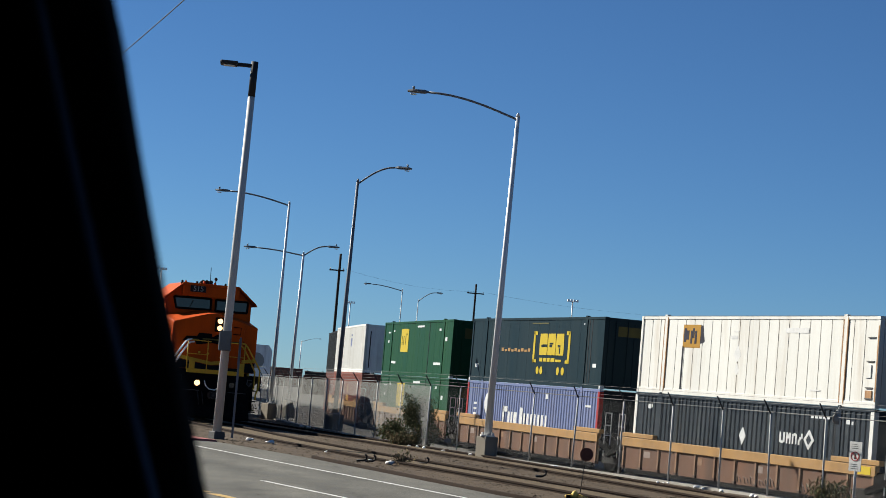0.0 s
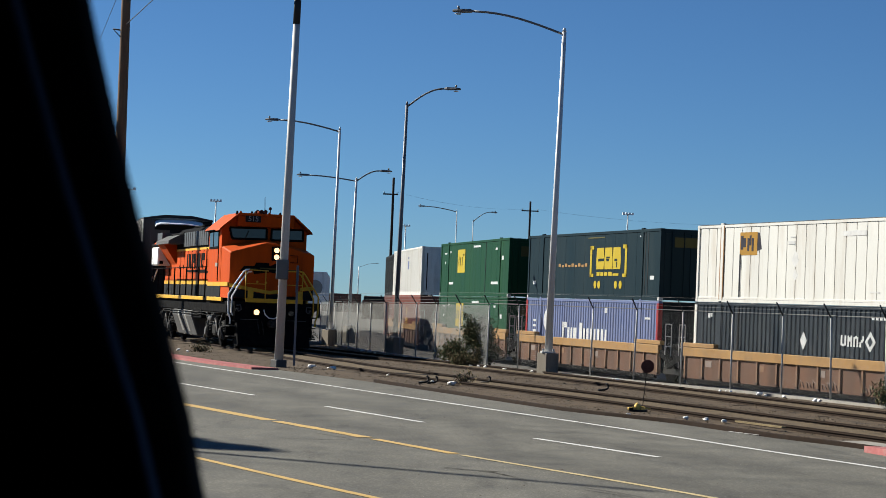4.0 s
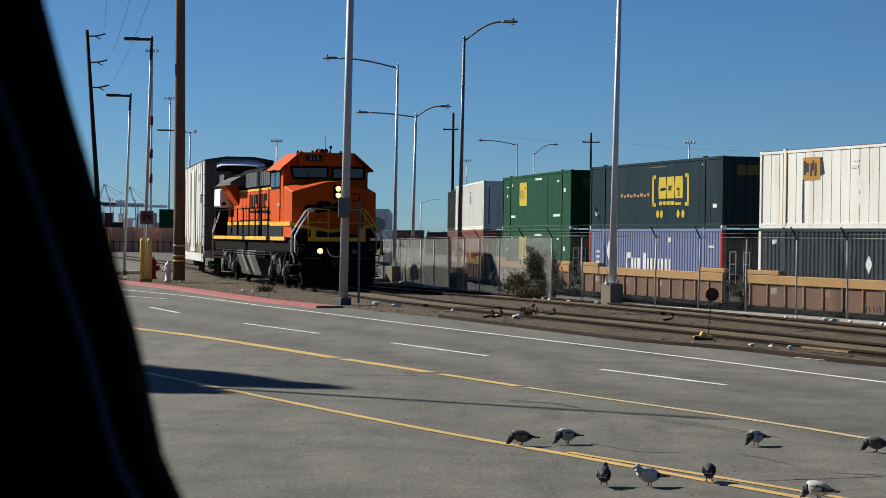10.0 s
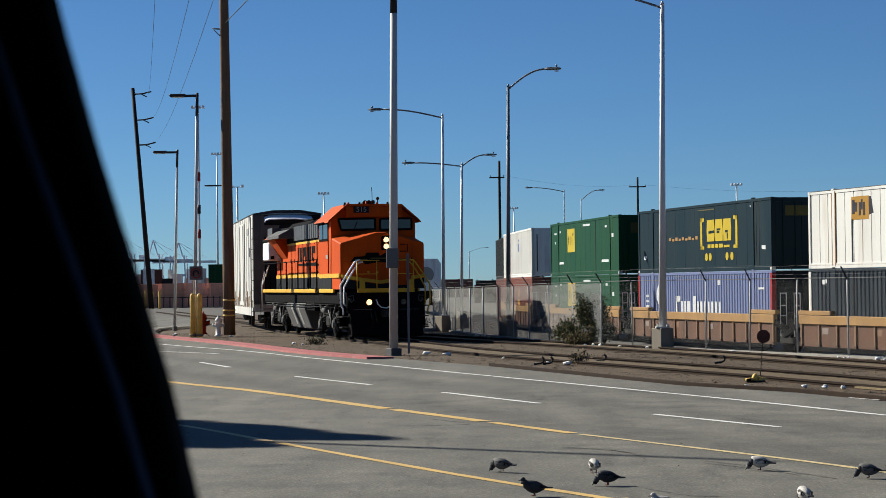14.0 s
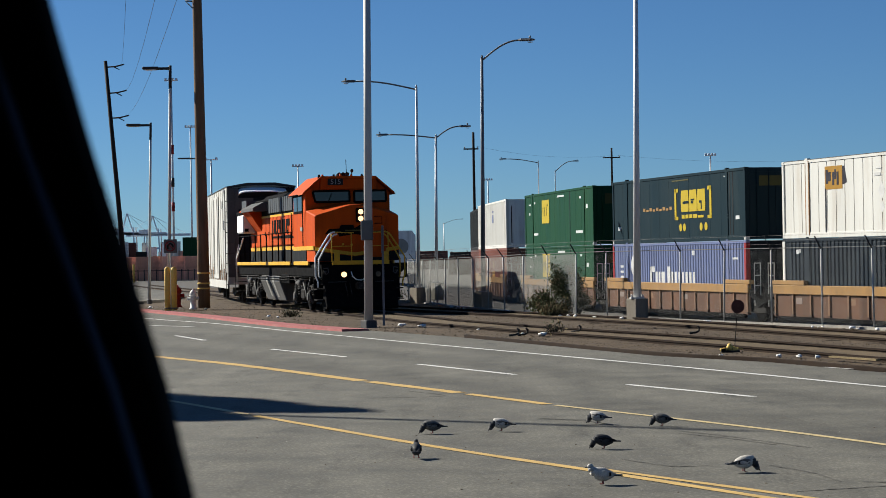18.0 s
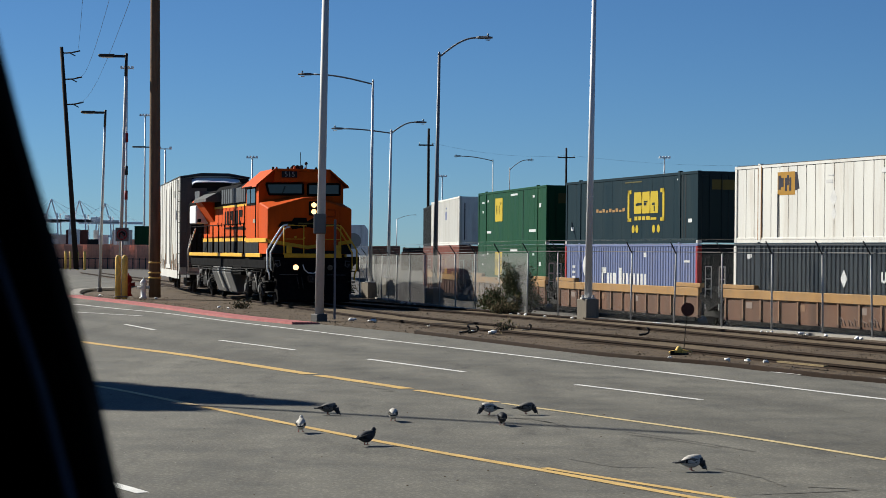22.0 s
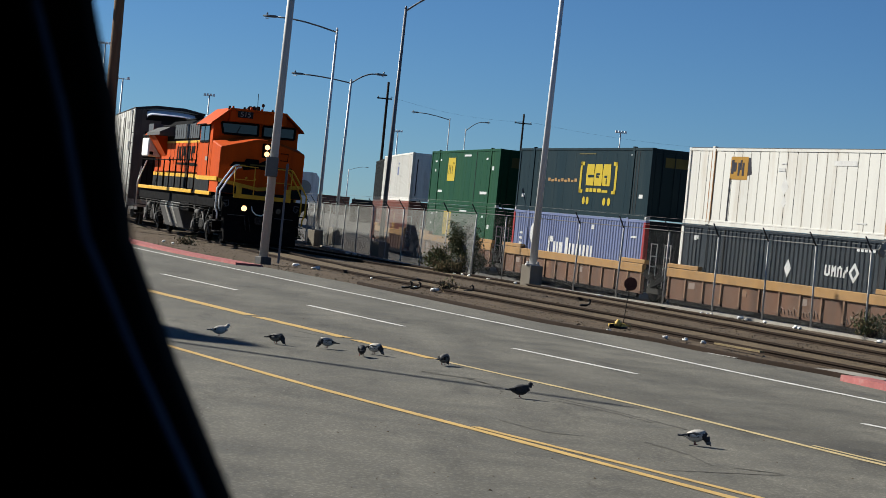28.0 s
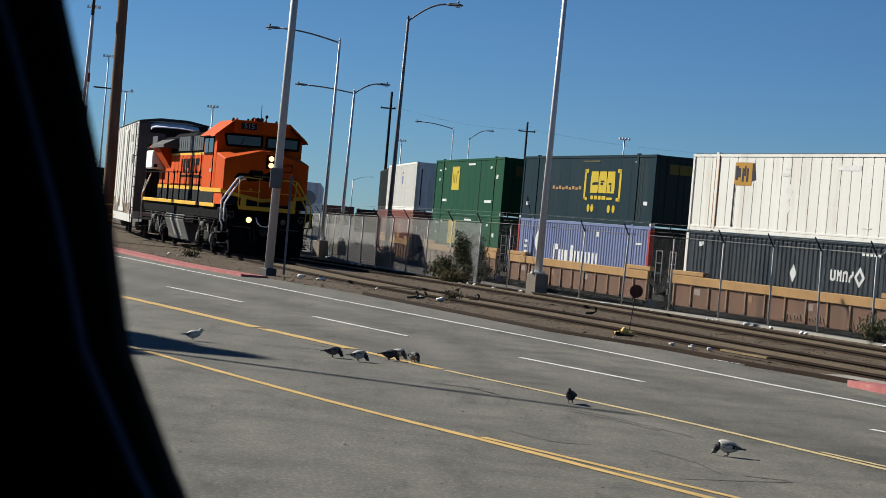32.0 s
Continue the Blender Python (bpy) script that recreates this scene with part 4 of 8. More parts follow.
plate("notice", rect(0.35, 0.85, 0.75, 1.25), -0.006, "mark_white", c, "white notice sheet")

# teal over periwinkle
x, y, a = STACKS[1]
c = container(stack_pose(x, y, a, Z_MID + 0.01), "csx", "dark teal freight container with yellow logo, above a blue one", "flat")
for u0, u1, w0, w1 in ((8.2, 8.65, 0.95, 2.3), (12.05, 12.5, 0.95, 2.3)):
    plate("logo_bracket", rect(u0 if u0 < 9.5 else u1 - 0.22, (u0 + 0.22) if u0 < 9.5 else u1, w0, w1), -0.022, "mark_yellow", c)
    plate("logo_bracket", rect(u0, u1, w1 - 0.16, w1), -0.022, "mark_yellow", c)
    plate("logo_bracket", rect(u0, u1, w0, w0 + 0.14), -0.022, "mark_yellow", c)
for u0, slit in ((9.0, (0.34, 0.9, 0.38, 0.5)), (9.96, (0.2, 0.62, 0.5, 0.58)), (10.92, (0.4, 0.5, 0.08, 0.34))):
    plate("logo_block", [(u0, 1.28), (u0 + 0.86, 1.28), (u0 + 0.9, 1.6), (u0 + 0.84, 2.2), (u0 + 0.02, 2.2), (u0 - 0.04, 1.75)], -0.022, "mark_yellow", c, "yellow logo block")
    plate("logo_gap", rect(u0 + slit[0], u0 + slit[1], 1.28 + 0.92 * slit[2], 1.28 + 0.92 * slit[3]), -0.014, "csx", c)
    plate("logo_gap", rect(u0 + 0.2, u0 + 0.5, 1.62, 1.72), -0.014, "csx", c)
side_marks(c, [(9.05, 9.4, 1.0, 1.16), (9.5, 9.85, 1.0, 1.16), (9.95, 10.3, 1.0, 1.16), (10.4, 10.85, 1.0, 1.16), (10.95, 11.6, 1.0, 1.1)], "mark_yellow", -0.012, "logo_bar")
for u in (8.9, 9.35, 11.3, 11.85):
    plate("logo_dot", disc(u, 0.62, 0.17), -0.022, "mark_yellow", c)
side_marks(c, [(4.2 + 0.42 * i, 4.5 + 0.42 * i, 1.35, 1.35 + (0.18 if i % 2 else 0.26)) for i in range(9)], "sill", -0.012)
side_marks(c, [(7.9, 9.9, 2.62, 2.67)], "mark_dimmed", -0.012)
side_marks(c, [(0.75, 1.15, 0.55, 0.85), (2.95, 3.15, 0.5, 0.75), (14.0, 14.3, 2.4, 2.5), (14.05, 14.3, 0.85, 1.1), (15.1, 15.5, 0.78, 1.05), (13.9, 14.25, 2.55, 2.66)], "mark_white", -0.012)
side_marks(c, [(14.45, 14.53, 0.2, CH - 0.12), (14.75, 14.83, 0.2, CH - 0.12)], "sign_black", -0.018, "dark_line")
# yellow end marking darkened to stand in for the shade there
slab("end_notice", -0.012, 0.0, -2.2, -0.6, 2.15, 2.55, "mark_dimmed", c, "yellow marking on the end doors, dimmed for shade")
# end doors coloured dark for the shade on that end, not periwinkle
c = container(stack_pose(x, y, a, Z_MID - CH), "pacer", "faded periwinkle-blue corrugated freight container in a well car", "corrugated", end_paint="dark_box_and_shade")
slab("red_corner_post", -0.012, 0.18, -0.17, 0.012, 0.1, CH - 0.1, "sign_red", c, "red painted corner post")
slab("red_corner_post", CL - 0.18, CL + 0.012, -0.17, 0.012, 0.1, CH - 0.1, "sign_red", c, "red painted corner post")
plate("logo_ring", disc(2.95, 1.9, 0.5), -0.016, "mark_white", c, "pale round logo")
plate("logo_ring", disc(3.1, 1.9, 0.28), -0.008, "pacer", c)
side_marks(c, [(5.00, 5.20, 1.12, 1.85), (5.00, 5.60, 1.6, 1.85), (5.70, 5.95, 1.12, 1.62), (6.10, 6.30, 1.12, 1.62), (6.45, 6.85, 1.12, 1.62), (7.20, 7.55, 1.12, 1.85), (7.70, 7.90, 1.12, 1.62), (8.10, 8.35, 1.12, 1.62), (8.55, 8.80, 1.12, 1.62), (9.00, 9.20, 1.12, 1.62), (9.40, 9.65, 1.12, 1.62), (9.85, 10.10, 1.12, 1.62), (10.30, 10.50, 1.12, 1.62)], "mark_white", -0.005, "logo_bar")
side_marks(c, [(1.0, 1.4, 0.8 + 0.24 * i, 0.98 + 0.24 * i) for i in range(5)] + [(10.2, 10.5, 2.25, 2.6), (14.7, 15.3, 2.1, 2.25)], "mark_white", -0.005)
side_marks(c, [(14.05, 14.3, 0.1, CH - 0.1)], "mark_dark", 0.0, "dark_line")

# green over green
x, y, a = STACKS[2]
for z, lab in ((Z_MID + 0.01, "glossy green freight container with a yellow logo square, upper of two"), (Z_MID - CH, "green freight container half sunk in a well car")):
    c = container(stack_pose(x, y, a, z), "green", lab, "flat", post_paint="green")
    plate("logo_square", rect(4.4, 6.2, 1.25, 2.5), -0.022, "mark_yellow", c, "yellow logo square")
    side_marks(c, [(4.6, 4.8, 1.45, 2.3), (5.0, 5.15, 1.45, 2.3), (5.45, 5.6, 1.45, 2.3), (5.6, 6.0, 2.1, 2.3)], "green", -0.012)
    side_marks(c, [(1.0, 1.6, 2.25, 2.4), (2.4, 2.7, 2.3, 2.5), (2.3, 3.4, 0.62, 0.75), (8.2, 9.8, 2.55, 2.65), (13.2, 13.6, 2.3, 2.5), (14.6, 15.0, 1.75, 2.1), (12.4, 13.9, 0.62, 0.75), (1.1, 1.4, 1.7, 1.95)], "mark_white", -0.012)
    side_marks(c, [(11.0, 11.08, 0.2, CH - 0.12)], "dark_box_and_shade", -0.018, "dark_line")
    slab("end_notice", -0.012, 0.0, -2.2, -0.6, 2.0, 2.5, "mark_dimmed", c, "yellow marking on the end doors, dimmed for shade")

# white over red, further down the train
fx, fy = 5.05, 123.2
# near end takes a brighter white so it reads pale grey in shade
c = container(stack_pose(fx, fy, 4.3, Z_MID + 0.01), "emp_white", "white corrugated freight container, end lightened for its shade, upper of two", "corrugated", posts=False, length=16.15, end_paint="car_grey")
side_marks(c, [(8.6, 9.3, 1.6, 2.1), (8.7, 9.3, 2.2, 2.4)], "pacer", 0.0)
for y0, z0, y1, z1 in ((-2.35, 1.85, -2.25, 2.45), (-2.35, 2.35, -1.75, 2.45), (-2.35, 1.85, -1.75, 1.95), (-1.42, 0.9, -1.28, 2.55), (-0.36, 0.3, -0.3, 2.5), (-2.0, 0.3, -1.95, 1.6)):
    slab("end_mark", -0.012, 0.0, y0, y1, z0, z1, "mark_dark", c)
c = container(stack_pose(fx, fy, 4.3, Z_MID - CH), "red_box", "faded red freight container in a well car", "corrugated", posts=False, length=16.15)
side_marks(c, [(8.3, 9.6, 1.0, 1.5), (8.8, 9.3, 1.5, 2.3)], "mark_amber", 0.0)
c = container(stack_pose(4.1, 142.3, 1.2, Z_MID + 0.01), "dark_box_and_shade", "dark freight container at the far end of the train", "corrugated", posts=False)
c = container(stack_pose(4.1, 142.3, 1.2, Z_MID - CH), "maroon_box", "maroon freight container at the far end of the train", "corrugated", posts=False)
# next stack towards the near end
x, y, a = STACKS[0]
un = Vector((-math.sin(radians(19.0)), math.cos(radians(19.0))))
nx_, ny_ = x - un.x * (CL + 2.6), y - un.y * (CL + 2.6)
c = container(stack_pose(nx_, ny_, 20.5, Z_MID + 0.01), "dark_box_and_shade", "dark blue-grey freight container on the stack train", "corrugated")
c = container(stack_pose(nx_, ny_, 20.5, Z_MID - CH), "dark_box_and_shade", "dark freight container low in a well car", "corrugated")


def well_car(m, label, L=CL):
    """Well car: tan top chord, red-brown stake side, end platforms and trucks."""
    root = thing("well_car", m, label, "well car", "well cars of the stack train")
    e = 0.55
    slab("top_chord", -e, L + e, 0.03, 0.19, 1.10, 1.44, "sill", root, bevel=0.02)
    slab("top_chord", -e, L + e, -CW - 0.19, -CW - 0.03, 1.10, 1.44, "sill", root, bevel=0.02)
    slab("side_sheet", -e, L + e, 0.06, 0.10, 0.25, 1.10, "well", root)
    slab("side_sheet", -e, L + e, -CW - 0.1, -CW - 0.06, 0.25, 1.10, "well", root)
    slab("bottom_chord", -e + 0.4, L + e - 0.4, 0.03, 0.18, 0.1, 0.27, "black", root, bevel=0.02)
    n = 12
    for i in range(n + 1):
        xx = -e + 0.15 + (L + 2 * e - 0.3) * i / n
        bm = BM()
        prism(bm, [(xx - 0.075, 0.1), (xx + 0.075, 0.1), (xx + 0.05, 0.165), (xx - 0.05, 0.165)], 0.34, 1.10, "z")
        part("stake", bm, "stake", root)
        slab("stake_foot", xx - 0.09, xx + 0.09, 0.1, 0.175, 0.28, 0.36, "well_dark", root)
    for x0, x1 in ((-e - 0.2, 2.0), (L - 2.0, L + e + 0.2)):
        slab("raised_sill", x0, x1, 0.0, 0.2, 1.45, 1.62, "sill", root, bevel=0.02)
    for x0, x1, s in ((-2.0, -e, -1), (L + e, L + 2.0, 1)):
        bm = BM()
        inner, outer = (x1, x0) if s < 0 else (x0, x1)
        prism(bm, [(inner, 0.3), (inner, 1.5), (outer, 1.15), (outer, 0.75)], -CW + 0.2, -0.2, "y")
        part("end_platform", bm, "black", root)
        bm = BM()
        prism(bm, [(inner, 1.25), (inner, 1.0), (outer, 0.55), (outer, 0.75)], -0.1, 0.12, "y")
        part("end_brace", bm, "black", root)
        bm = BM()
        for yy in (-0.15, 0.1):
            rod(bm, (inner + s * 0.5, yy, 0.6), (inner + s * 0.5, yy, 2.3), 0.02, seg=6)
        for zz in (1.4, 1.8, 2.28):
            rod(bm, (inner + s * 0.5, -0.15, zz), (inner + s * 0.5, 0.1, zz), 0.02, seg=6)
        part("hand_ladder", bm, "fence_steel", root)
        truck = slab("truck_frame", outer - 0.9, outer + 0.9, -0.35, -0.18, 0.3, 0.72, "grime", root, bevel=0.03)
        for wx in (-0.85, 0.85):
            bm = BM()
            rod(bm, (outer + wx, -0.62, 0.46), (outer + wx, -0.46, 0.46), 0.46, seg=18)
            part("wheel", bm, "grime", truck)
    return root


for k, (x, y, a) in enumerate(STACKS):
    w = well_car(stack_pose(x, y, a, RAIL_Z), "well car with tan top sill and faded red-brown stake sides")
    for i in range(3):
        u0 = [1.2, 5.2, 9.4][i]
        slab("side_notice", CL - u0 - 0.5, CL - u0, 0.1, 0.108, 0.75, 0.98, "graffiti" if i != 1 else "stake", w)
    if k == 0:
        for u0 in (8.2, 8.7, 9.1, 9.7, 10.1, 10.4, 12.3, 12.7, 13.4):
            bm = BM()
            hh = random.uniform(0.15, 0.4)
            tube(bm, [(CL - u0 - 0.1, 0.115, 0.35), (CL - u0, 0.115, 0.35 + hh), (CL - u0 - 0.2, 0.115, 0.4 + hh * 0.5), (CL - u0 - 0.32, 0.115, 0.36)], 0.014, 4)
            part("scrawl", bm, "graffiti", w, "pale scrawled paint strokes")
        slab("reflector_tag", -0.3, 0.4, 0.19, 0.2, 1.15, 1.4, "mark_yellow", w)
well_car(stack_pose(fx, fy, 4.3, RAIL_Z), "well car with tan top sill further down the train")
well_car(stack_pose(nx_, ny_, 20.5, RAIL_Z), "well car with tan top sill at the near end")


# ---- locomotive ----
def word(text, size, m, material, parent, name="numeral"):
    cu = bpy.data.curves.new("lettering", "FONT")
    cu.body, cu.size, cu.extrude, cu.align_x, cu.align_y = text, size, 0.004, "CENTER", "CENTER"
    tmp = bpy.data.objects.new("lettering", cu)
    scene.collection.objects.link(tmp)
    bpy.context.view_layer.update()
    me = bpy.data.meshes.new_from_object(tmp)
    bpy.data.objects.remove(tmp)
    me.materials.clear()
    me.materials.append(M[material])
    ob = new(name, me)
    ob.parent = parent
    ob.matrix_basis = m
    return ob


def locomotive(m):
    """Wide-nosed four-axle freight locomotive. Local x forward, z up from the rail head."""
    R = thing("locomotive", m, "orange and black diesel locomotive with lit headlights on the track", "locomotive")
    # underframe and deck
    slab("underframe", -19.1, -0.75, -1.42, 1.42, 1.22, 1.64, "black", R, bevel=0.03)
    for s in (-1, 1):
        for x0, x1 in ((-18.9, -5.7), (-4.9, -2.0)):
            slab("deck_edge", x0, x1, s * 1.5 - 0.035, s * 1.5 + 0.035, 1.62, 1.755, "loco_yellow", R, "yellow deck edge stripe", 0.01)
    slab("walkway", -19.1, -2.2, -1.5, 1.5, 1.64, 1.73, "black", R)
    # long hood: dark base band, yellow stripe, orange side, dark top with screens
    for z0, z1, mt, nm in ((1.73, 2.2, "loco_green", "hood_base_band"), (2.2, 2.34, "loco_yellow", "hood_stripe"), (2.34, 3.52, "orange", "hood_side")):
        slab(nm, -15.6, -5.0, -0.98, 0.98, z0, z1, mt, R)
    slab("hood_line", -15.6, -5.0, -0.985, 0.985, 3.52, 3.6, "loco_yellow", R)
    bm = BM()
    prism(bm, [(-0.98, 3.6), (-0.98, 4.22), (-0.74, 4.42), (0.74, 4.42), (0.98, 4.22), (0.98, 3.6)], -15.6, -5.0, "x")
    part("hood_roof", bm, "black", R)
    for x0, x1 in ((-13.6, -11.0), (-10.9, -8.0)):
        g = slab("grille", x0, x1, -1.03, -0.97, 3.68, 4.24, "grille", R, "grey screened air intake")
        for k in range(int((x1 - x0) / 0.48)):
            slab("grille_rib", x0 + 0.1 + 0.48 * k, x0 + 0.14 + 0.48 * k, -1.045, -1.03, 3.68, 4.24, "grille", g)
    slab("side_hatch", -7.8, -5.2, -1.0, -0.97, 3.7, 4.2, "black", R)
    seams = (-15.3, -14.4, -13.5, -12.6, -11.7, -10.8, -9.9, -9.0, -8.1, -7.2, -6.3)
    for xa, xb in zip(seams, seams[1:]):
        d = slab("hood_door", xa + 0.04, xb - 0.04, -1.0, -0.97, 2.4, 3.46, "orange", R)
        slab("latch", xb - 0.16, xb - 0.09, -1.02, -0.995, 2.8, 2.95, "black", d)
        slab("door_seam", xb - 0.035, xb + 0.035, -0.992, -0.97, 2.36, 3.5, "black", R, "dark gap between hood doors")
    slab("base_door", -15.4, -10.4, -1.0, -0.97, 1.78, 2.15, "loco_green", R)
    slab("base_door", -10.2, -5.3, -1.0, -0.97, 1.78, 2.15, "loco_green", R)
    # dark lettering shapes on the hood side, with a swept bar below
    for u, wd, z0 in ((-12.75, 0.22, 2.84), (-12.3, 0.42, 2.84), (-11.6, 0.2, 2.84), (-11.25, 0.2, 3.02), (-10.95, 0.22, 2.84), (-10.35, 0.66, 2.84), (-9.45, 0.22, 2.84), (-9.2, 0.5, 3.12)):
        slab("logo_bar", u, u + wd, -1.018, -0.99, z0, 3.38, "black", R)
    bm = BM()
    prism(bm, [(-12.6, 2.68), (-7.2, 2.62), (-8.6, 2.76), (-12.6, 2.75)], -1.018, -0.99, "y")
    part("logo_swoosh", bm, "black", R)
    # exhaust and roof boxes
    slab("exhaust_stack", -9.6, -8.6, -0.35, 0.35, 4.42, 4.55, "black", R, bevel=0.03)
    slab("roof_blister", -13.0, -10.8, -0.74, 0.74, 4.41, 4.5, "black", R, bevel=0.04)
    # radiator section with flared wings
    bm = BM()
    prism(bm, [(-0.98, 1.73), (-0.98, 3.0), (-1.5, 3.78), (-1.5, 3.86), (-1.2, 4.1), (1.2, 4.1), (1.5, 3.86), (1.5, 3.78), (0.98, 3.0), (0.98, 1.73)], -18.4, -15.6, "x")
    part("radiator_hood", bm, "orange", R, "orange radiator section flaring outwards")
    bm = BM()
    prism(bm, [(-1.6, 3.8), (-1.6, 3.92), (-1.15, 4.16), (1.15, 4.16), (1.6, 3.92), (1.6, 3.8)], -17.2, -13.9, "x")
    part("radiator_wing", bm, "tank_grey", R, "dusty grey flared radiator wing")
    slab("radiator_top", -17.2, -14.0, -1.0, 1.0, 4.16, 4.27, "black", R, "black radiator fan deck", 0.04)
    slab("rear_cabinet", -19.0, -17.3, -1.5, -0.92, 2.95, 3.72, "hand_white", R, "white rear cabinet with a dark hatch", 0.05)
    slab("cabinet_hatch", -17.31, -17.285, -1.42, -1.27, 3.02, 3.15, "black", R)
    slab("cabinet_top", -19.0, -17.25, -1.52, -0.9, 3.72, 3.86, "black", R, bevel=0.04)
    slab("rear_screen", -18.9, -17.6, -1.3, 1.3, 3.9, 4.32, "grille", R, "grey rear screen panel")
    slab("rear_band", -18.42, -15.6, -1.012, -0.97, 1.74, 2.19, "loco_green", R)
    slab("rear_stripe", -18.42, -15.6, -1.014, -0.97, 2.2, 2.34, "loco_yellow", R)
    # cab
    bm = BM()
    prism(bm, [(-1.5, 1.74), (-1.5, 4.14), (-0.97, 4.6), (0.97, 4.6), (1.5, 4.14), (1.5, 1.74)], -5.0, -2.5, "x")
    cab = part("cab", bm, "orange", R, "orange cab with sloped roof edges")
    bm = BM()
    prism(bm, [(-1.66, 4.06), (-0.99, 4.62), (0.99, 4.62), (1.66, 4.06), (1.62, 4.14), (0.97, 4.70), (-0.97, 4.70), (-1.62, 4.14)], -5.15, -2.24, "x")
    part("cab_roof", bm, "orange", cab)
    slab("cab_dark_band", -5.0, -2.45, -1.512, -1.48, 1.75, 2.14, "loco_green", cab)
    slab("cab_stripe", -5.0, -1.0, -1.516, -1.48, 2.14, 2.28, "loco_yellow", cab)
    for x0, x1 in ((-4.75, -4.05), (-3.9, -3.05)):
        slab("side_window", x0, x1, -1.53, -1.49, 3.5, 4.04, "window", cab, bevel=0.02)
        bm = BM()
        box(bm, x0 - 0.05, x1 + 0.05, -1.525, -1.49, 3.45, 3.5)
        box(bm, x0 - 0.05, x1 + 0.05, -1.525, -1.49, 4.04, 4.08)
        box(bm, x0 - 0.05, x0, -1.525, -1.49, 3.5, 4.04)
        box(bm, x1, x1 + 0.05, -1.525, -1.49, 3.5, 4.04)
        part("window_frame", bm, "black", cab)
    slab("sunshade", -4.8, -3.0, -1.72, -1.5, 4.06, 4.09, "black", cab)
    slab("cab_number_bar", -3.5, -2.95, -1.52, -1.5, 2.82, 2.95, "mark_grey", cab)
    for x in (-2.75, -5.05):
        bm = BM()
        rod(bm, (x, -1.56, 2.3), (x, -1.56, 3.5), 0.02, seg=6)
        part("grab_rail", bm, "black", cab)
    # windscreens either side of a post, tops level under the roof fascia
    for y0, y1, ylo in ((-1.24, 0.06, -1.14), (0.24, 1.36, 1.36)):
        out = [(ylo if y0 < 0 else y0, 3.80), (y0, 4.18), (y1, 4.2), (y1 if y0 < 0 else ylo, 3.82)]
        bm = BM()
        prism(bm, out, -2.5, -2.465, "x")
        pane = part("windshield", bm, "window", cab, "dark tinted windscreen")
        bm = BM()
        for (ya, za), (yb, zb) in zip(out, out[1:] + out[:1]):
            rod(bm, (-2.47, ya, za), (-2.47, yb, zb), 0.04, seg=5)
        part("gasket", bm, "black", pane)
        bm = BM()
        yc = (y0 + y1) / 2
        tube(bm, [(-2.45, yc - 0.1, 3.82), (-2.44, yc + 0.02, 4.1)], 0.012, 5)
        part("wiper", bm, "grime", pane)
    board = slab("number_board", -2.3, -2.22, -0.74, -0.2, 4.39, 4.61, "sign_black", cab, "black number board with pale numerals", 0.01)
    word("515", 0.25, Matrix.LocRotScale((-2.215, -0.47, 4.5), Euler((radians(90), 0, radians(90))), None), "mark_grey", board)
    slab("roof_fascia", -2.5, -2.28, -1.0, 1.0, 4.24, 4.62, "orange", cab, "orange roof front", 0.02)
    # roof fittings: stubby cooling pots, lifting lugs, horn, aerial
    for i, yy in enumerate((-1.02, -0.86, -0.66, -0.5, -0.32, -0.18, 0.02, 0.16, 0.34, 0.5, 0.68, 0.86)):
        bm = BM()
        xx = -2.4 - 0.2 * (i % 3)
        rod(bm, (xx, yy, 4.6), (xx, yy, 4.72 + 0.05 * (i % 2) + 0.04 * (i % 5 == 0)), 0.055, 0.035, seg=8)
        part("roof_fitting", bm, "orange" if i % 3 else "black", cab)
    bm = BM()
    for k, yy in enumerate((-0.12, 0.0, 0.12)):
        rod(bm, (-3.9, yy, 4.78), (-3.3 + 0.1 * k, yy, 4.8), 0.03, 0.075, seg=10)
    box(bm, -3.9, -3.5, -0.15, 0.15, 4.66, 4.74)
    part("horn", bm, "grime", cab)
    bm = BM()
    rod(bm, (-2.7, 0.02, 4.66), (-2.7, 0.0, 5.3), 0.012, seg=5)
    part("antenna", bm, "black", cab)
    bm = BM()
    rod(bm, (-4.4, 0.55, 4.66), (-4.4, 0.55, 4.95), 0.02, seg=6)
    ball(bm, (-4.4, 0.55, 4.98), 0.06)
    part("beacon", bm, "grime", cab)
    # nose: full width, gabled roof rising to the cab
    bm = BM()

    def ring(x, peak, eave, w):
        return [bm.verts.new(p) for p in ((x, -w, 1.74), (x, -w, eave), (x, -0.22, peak), (x, 0.14, peak), (x, w, eave), (x, w, 1.74))]
    rings = [ring(-2.52, 3.80, 3.52, 1.49), ring(-0.95, 3.66, 3.30, 1.46)]
    for i in range(5):
        bm.faces.new((rings[0][i], rings[1][i], rings[1][i + 1], rings[0][i + 1]))
    bm.faces.new(rings[1])
    bm.faces.new(list(reversed(rings[0])))
    nose = part("nose", bm, "orange", R, "broad orange nose with a gabled top", 0.03)
    bm = BM()
    prism(bm, [(-1.45, 1.75), (-1.45, 2.1), (-0.08, 1.9), (1.45, 2.1), (1.45, 1.75)], -0.96, -0.938, "x")
    part("nose_band", bm, "loco_green", nose)
    bm = BM()
    prism(bm, [(-1.455, 2.24), (-1.455, 2.12), (-0.08, 1.92), (1.455, 2.12), (1.455, 2.24), (-0.08, 2.03)], -0.96, -0.926, "x")
    part("nose_stripe", bm, "loco_yellow", nose, "yellow chevron stripe")
    bm = BM()
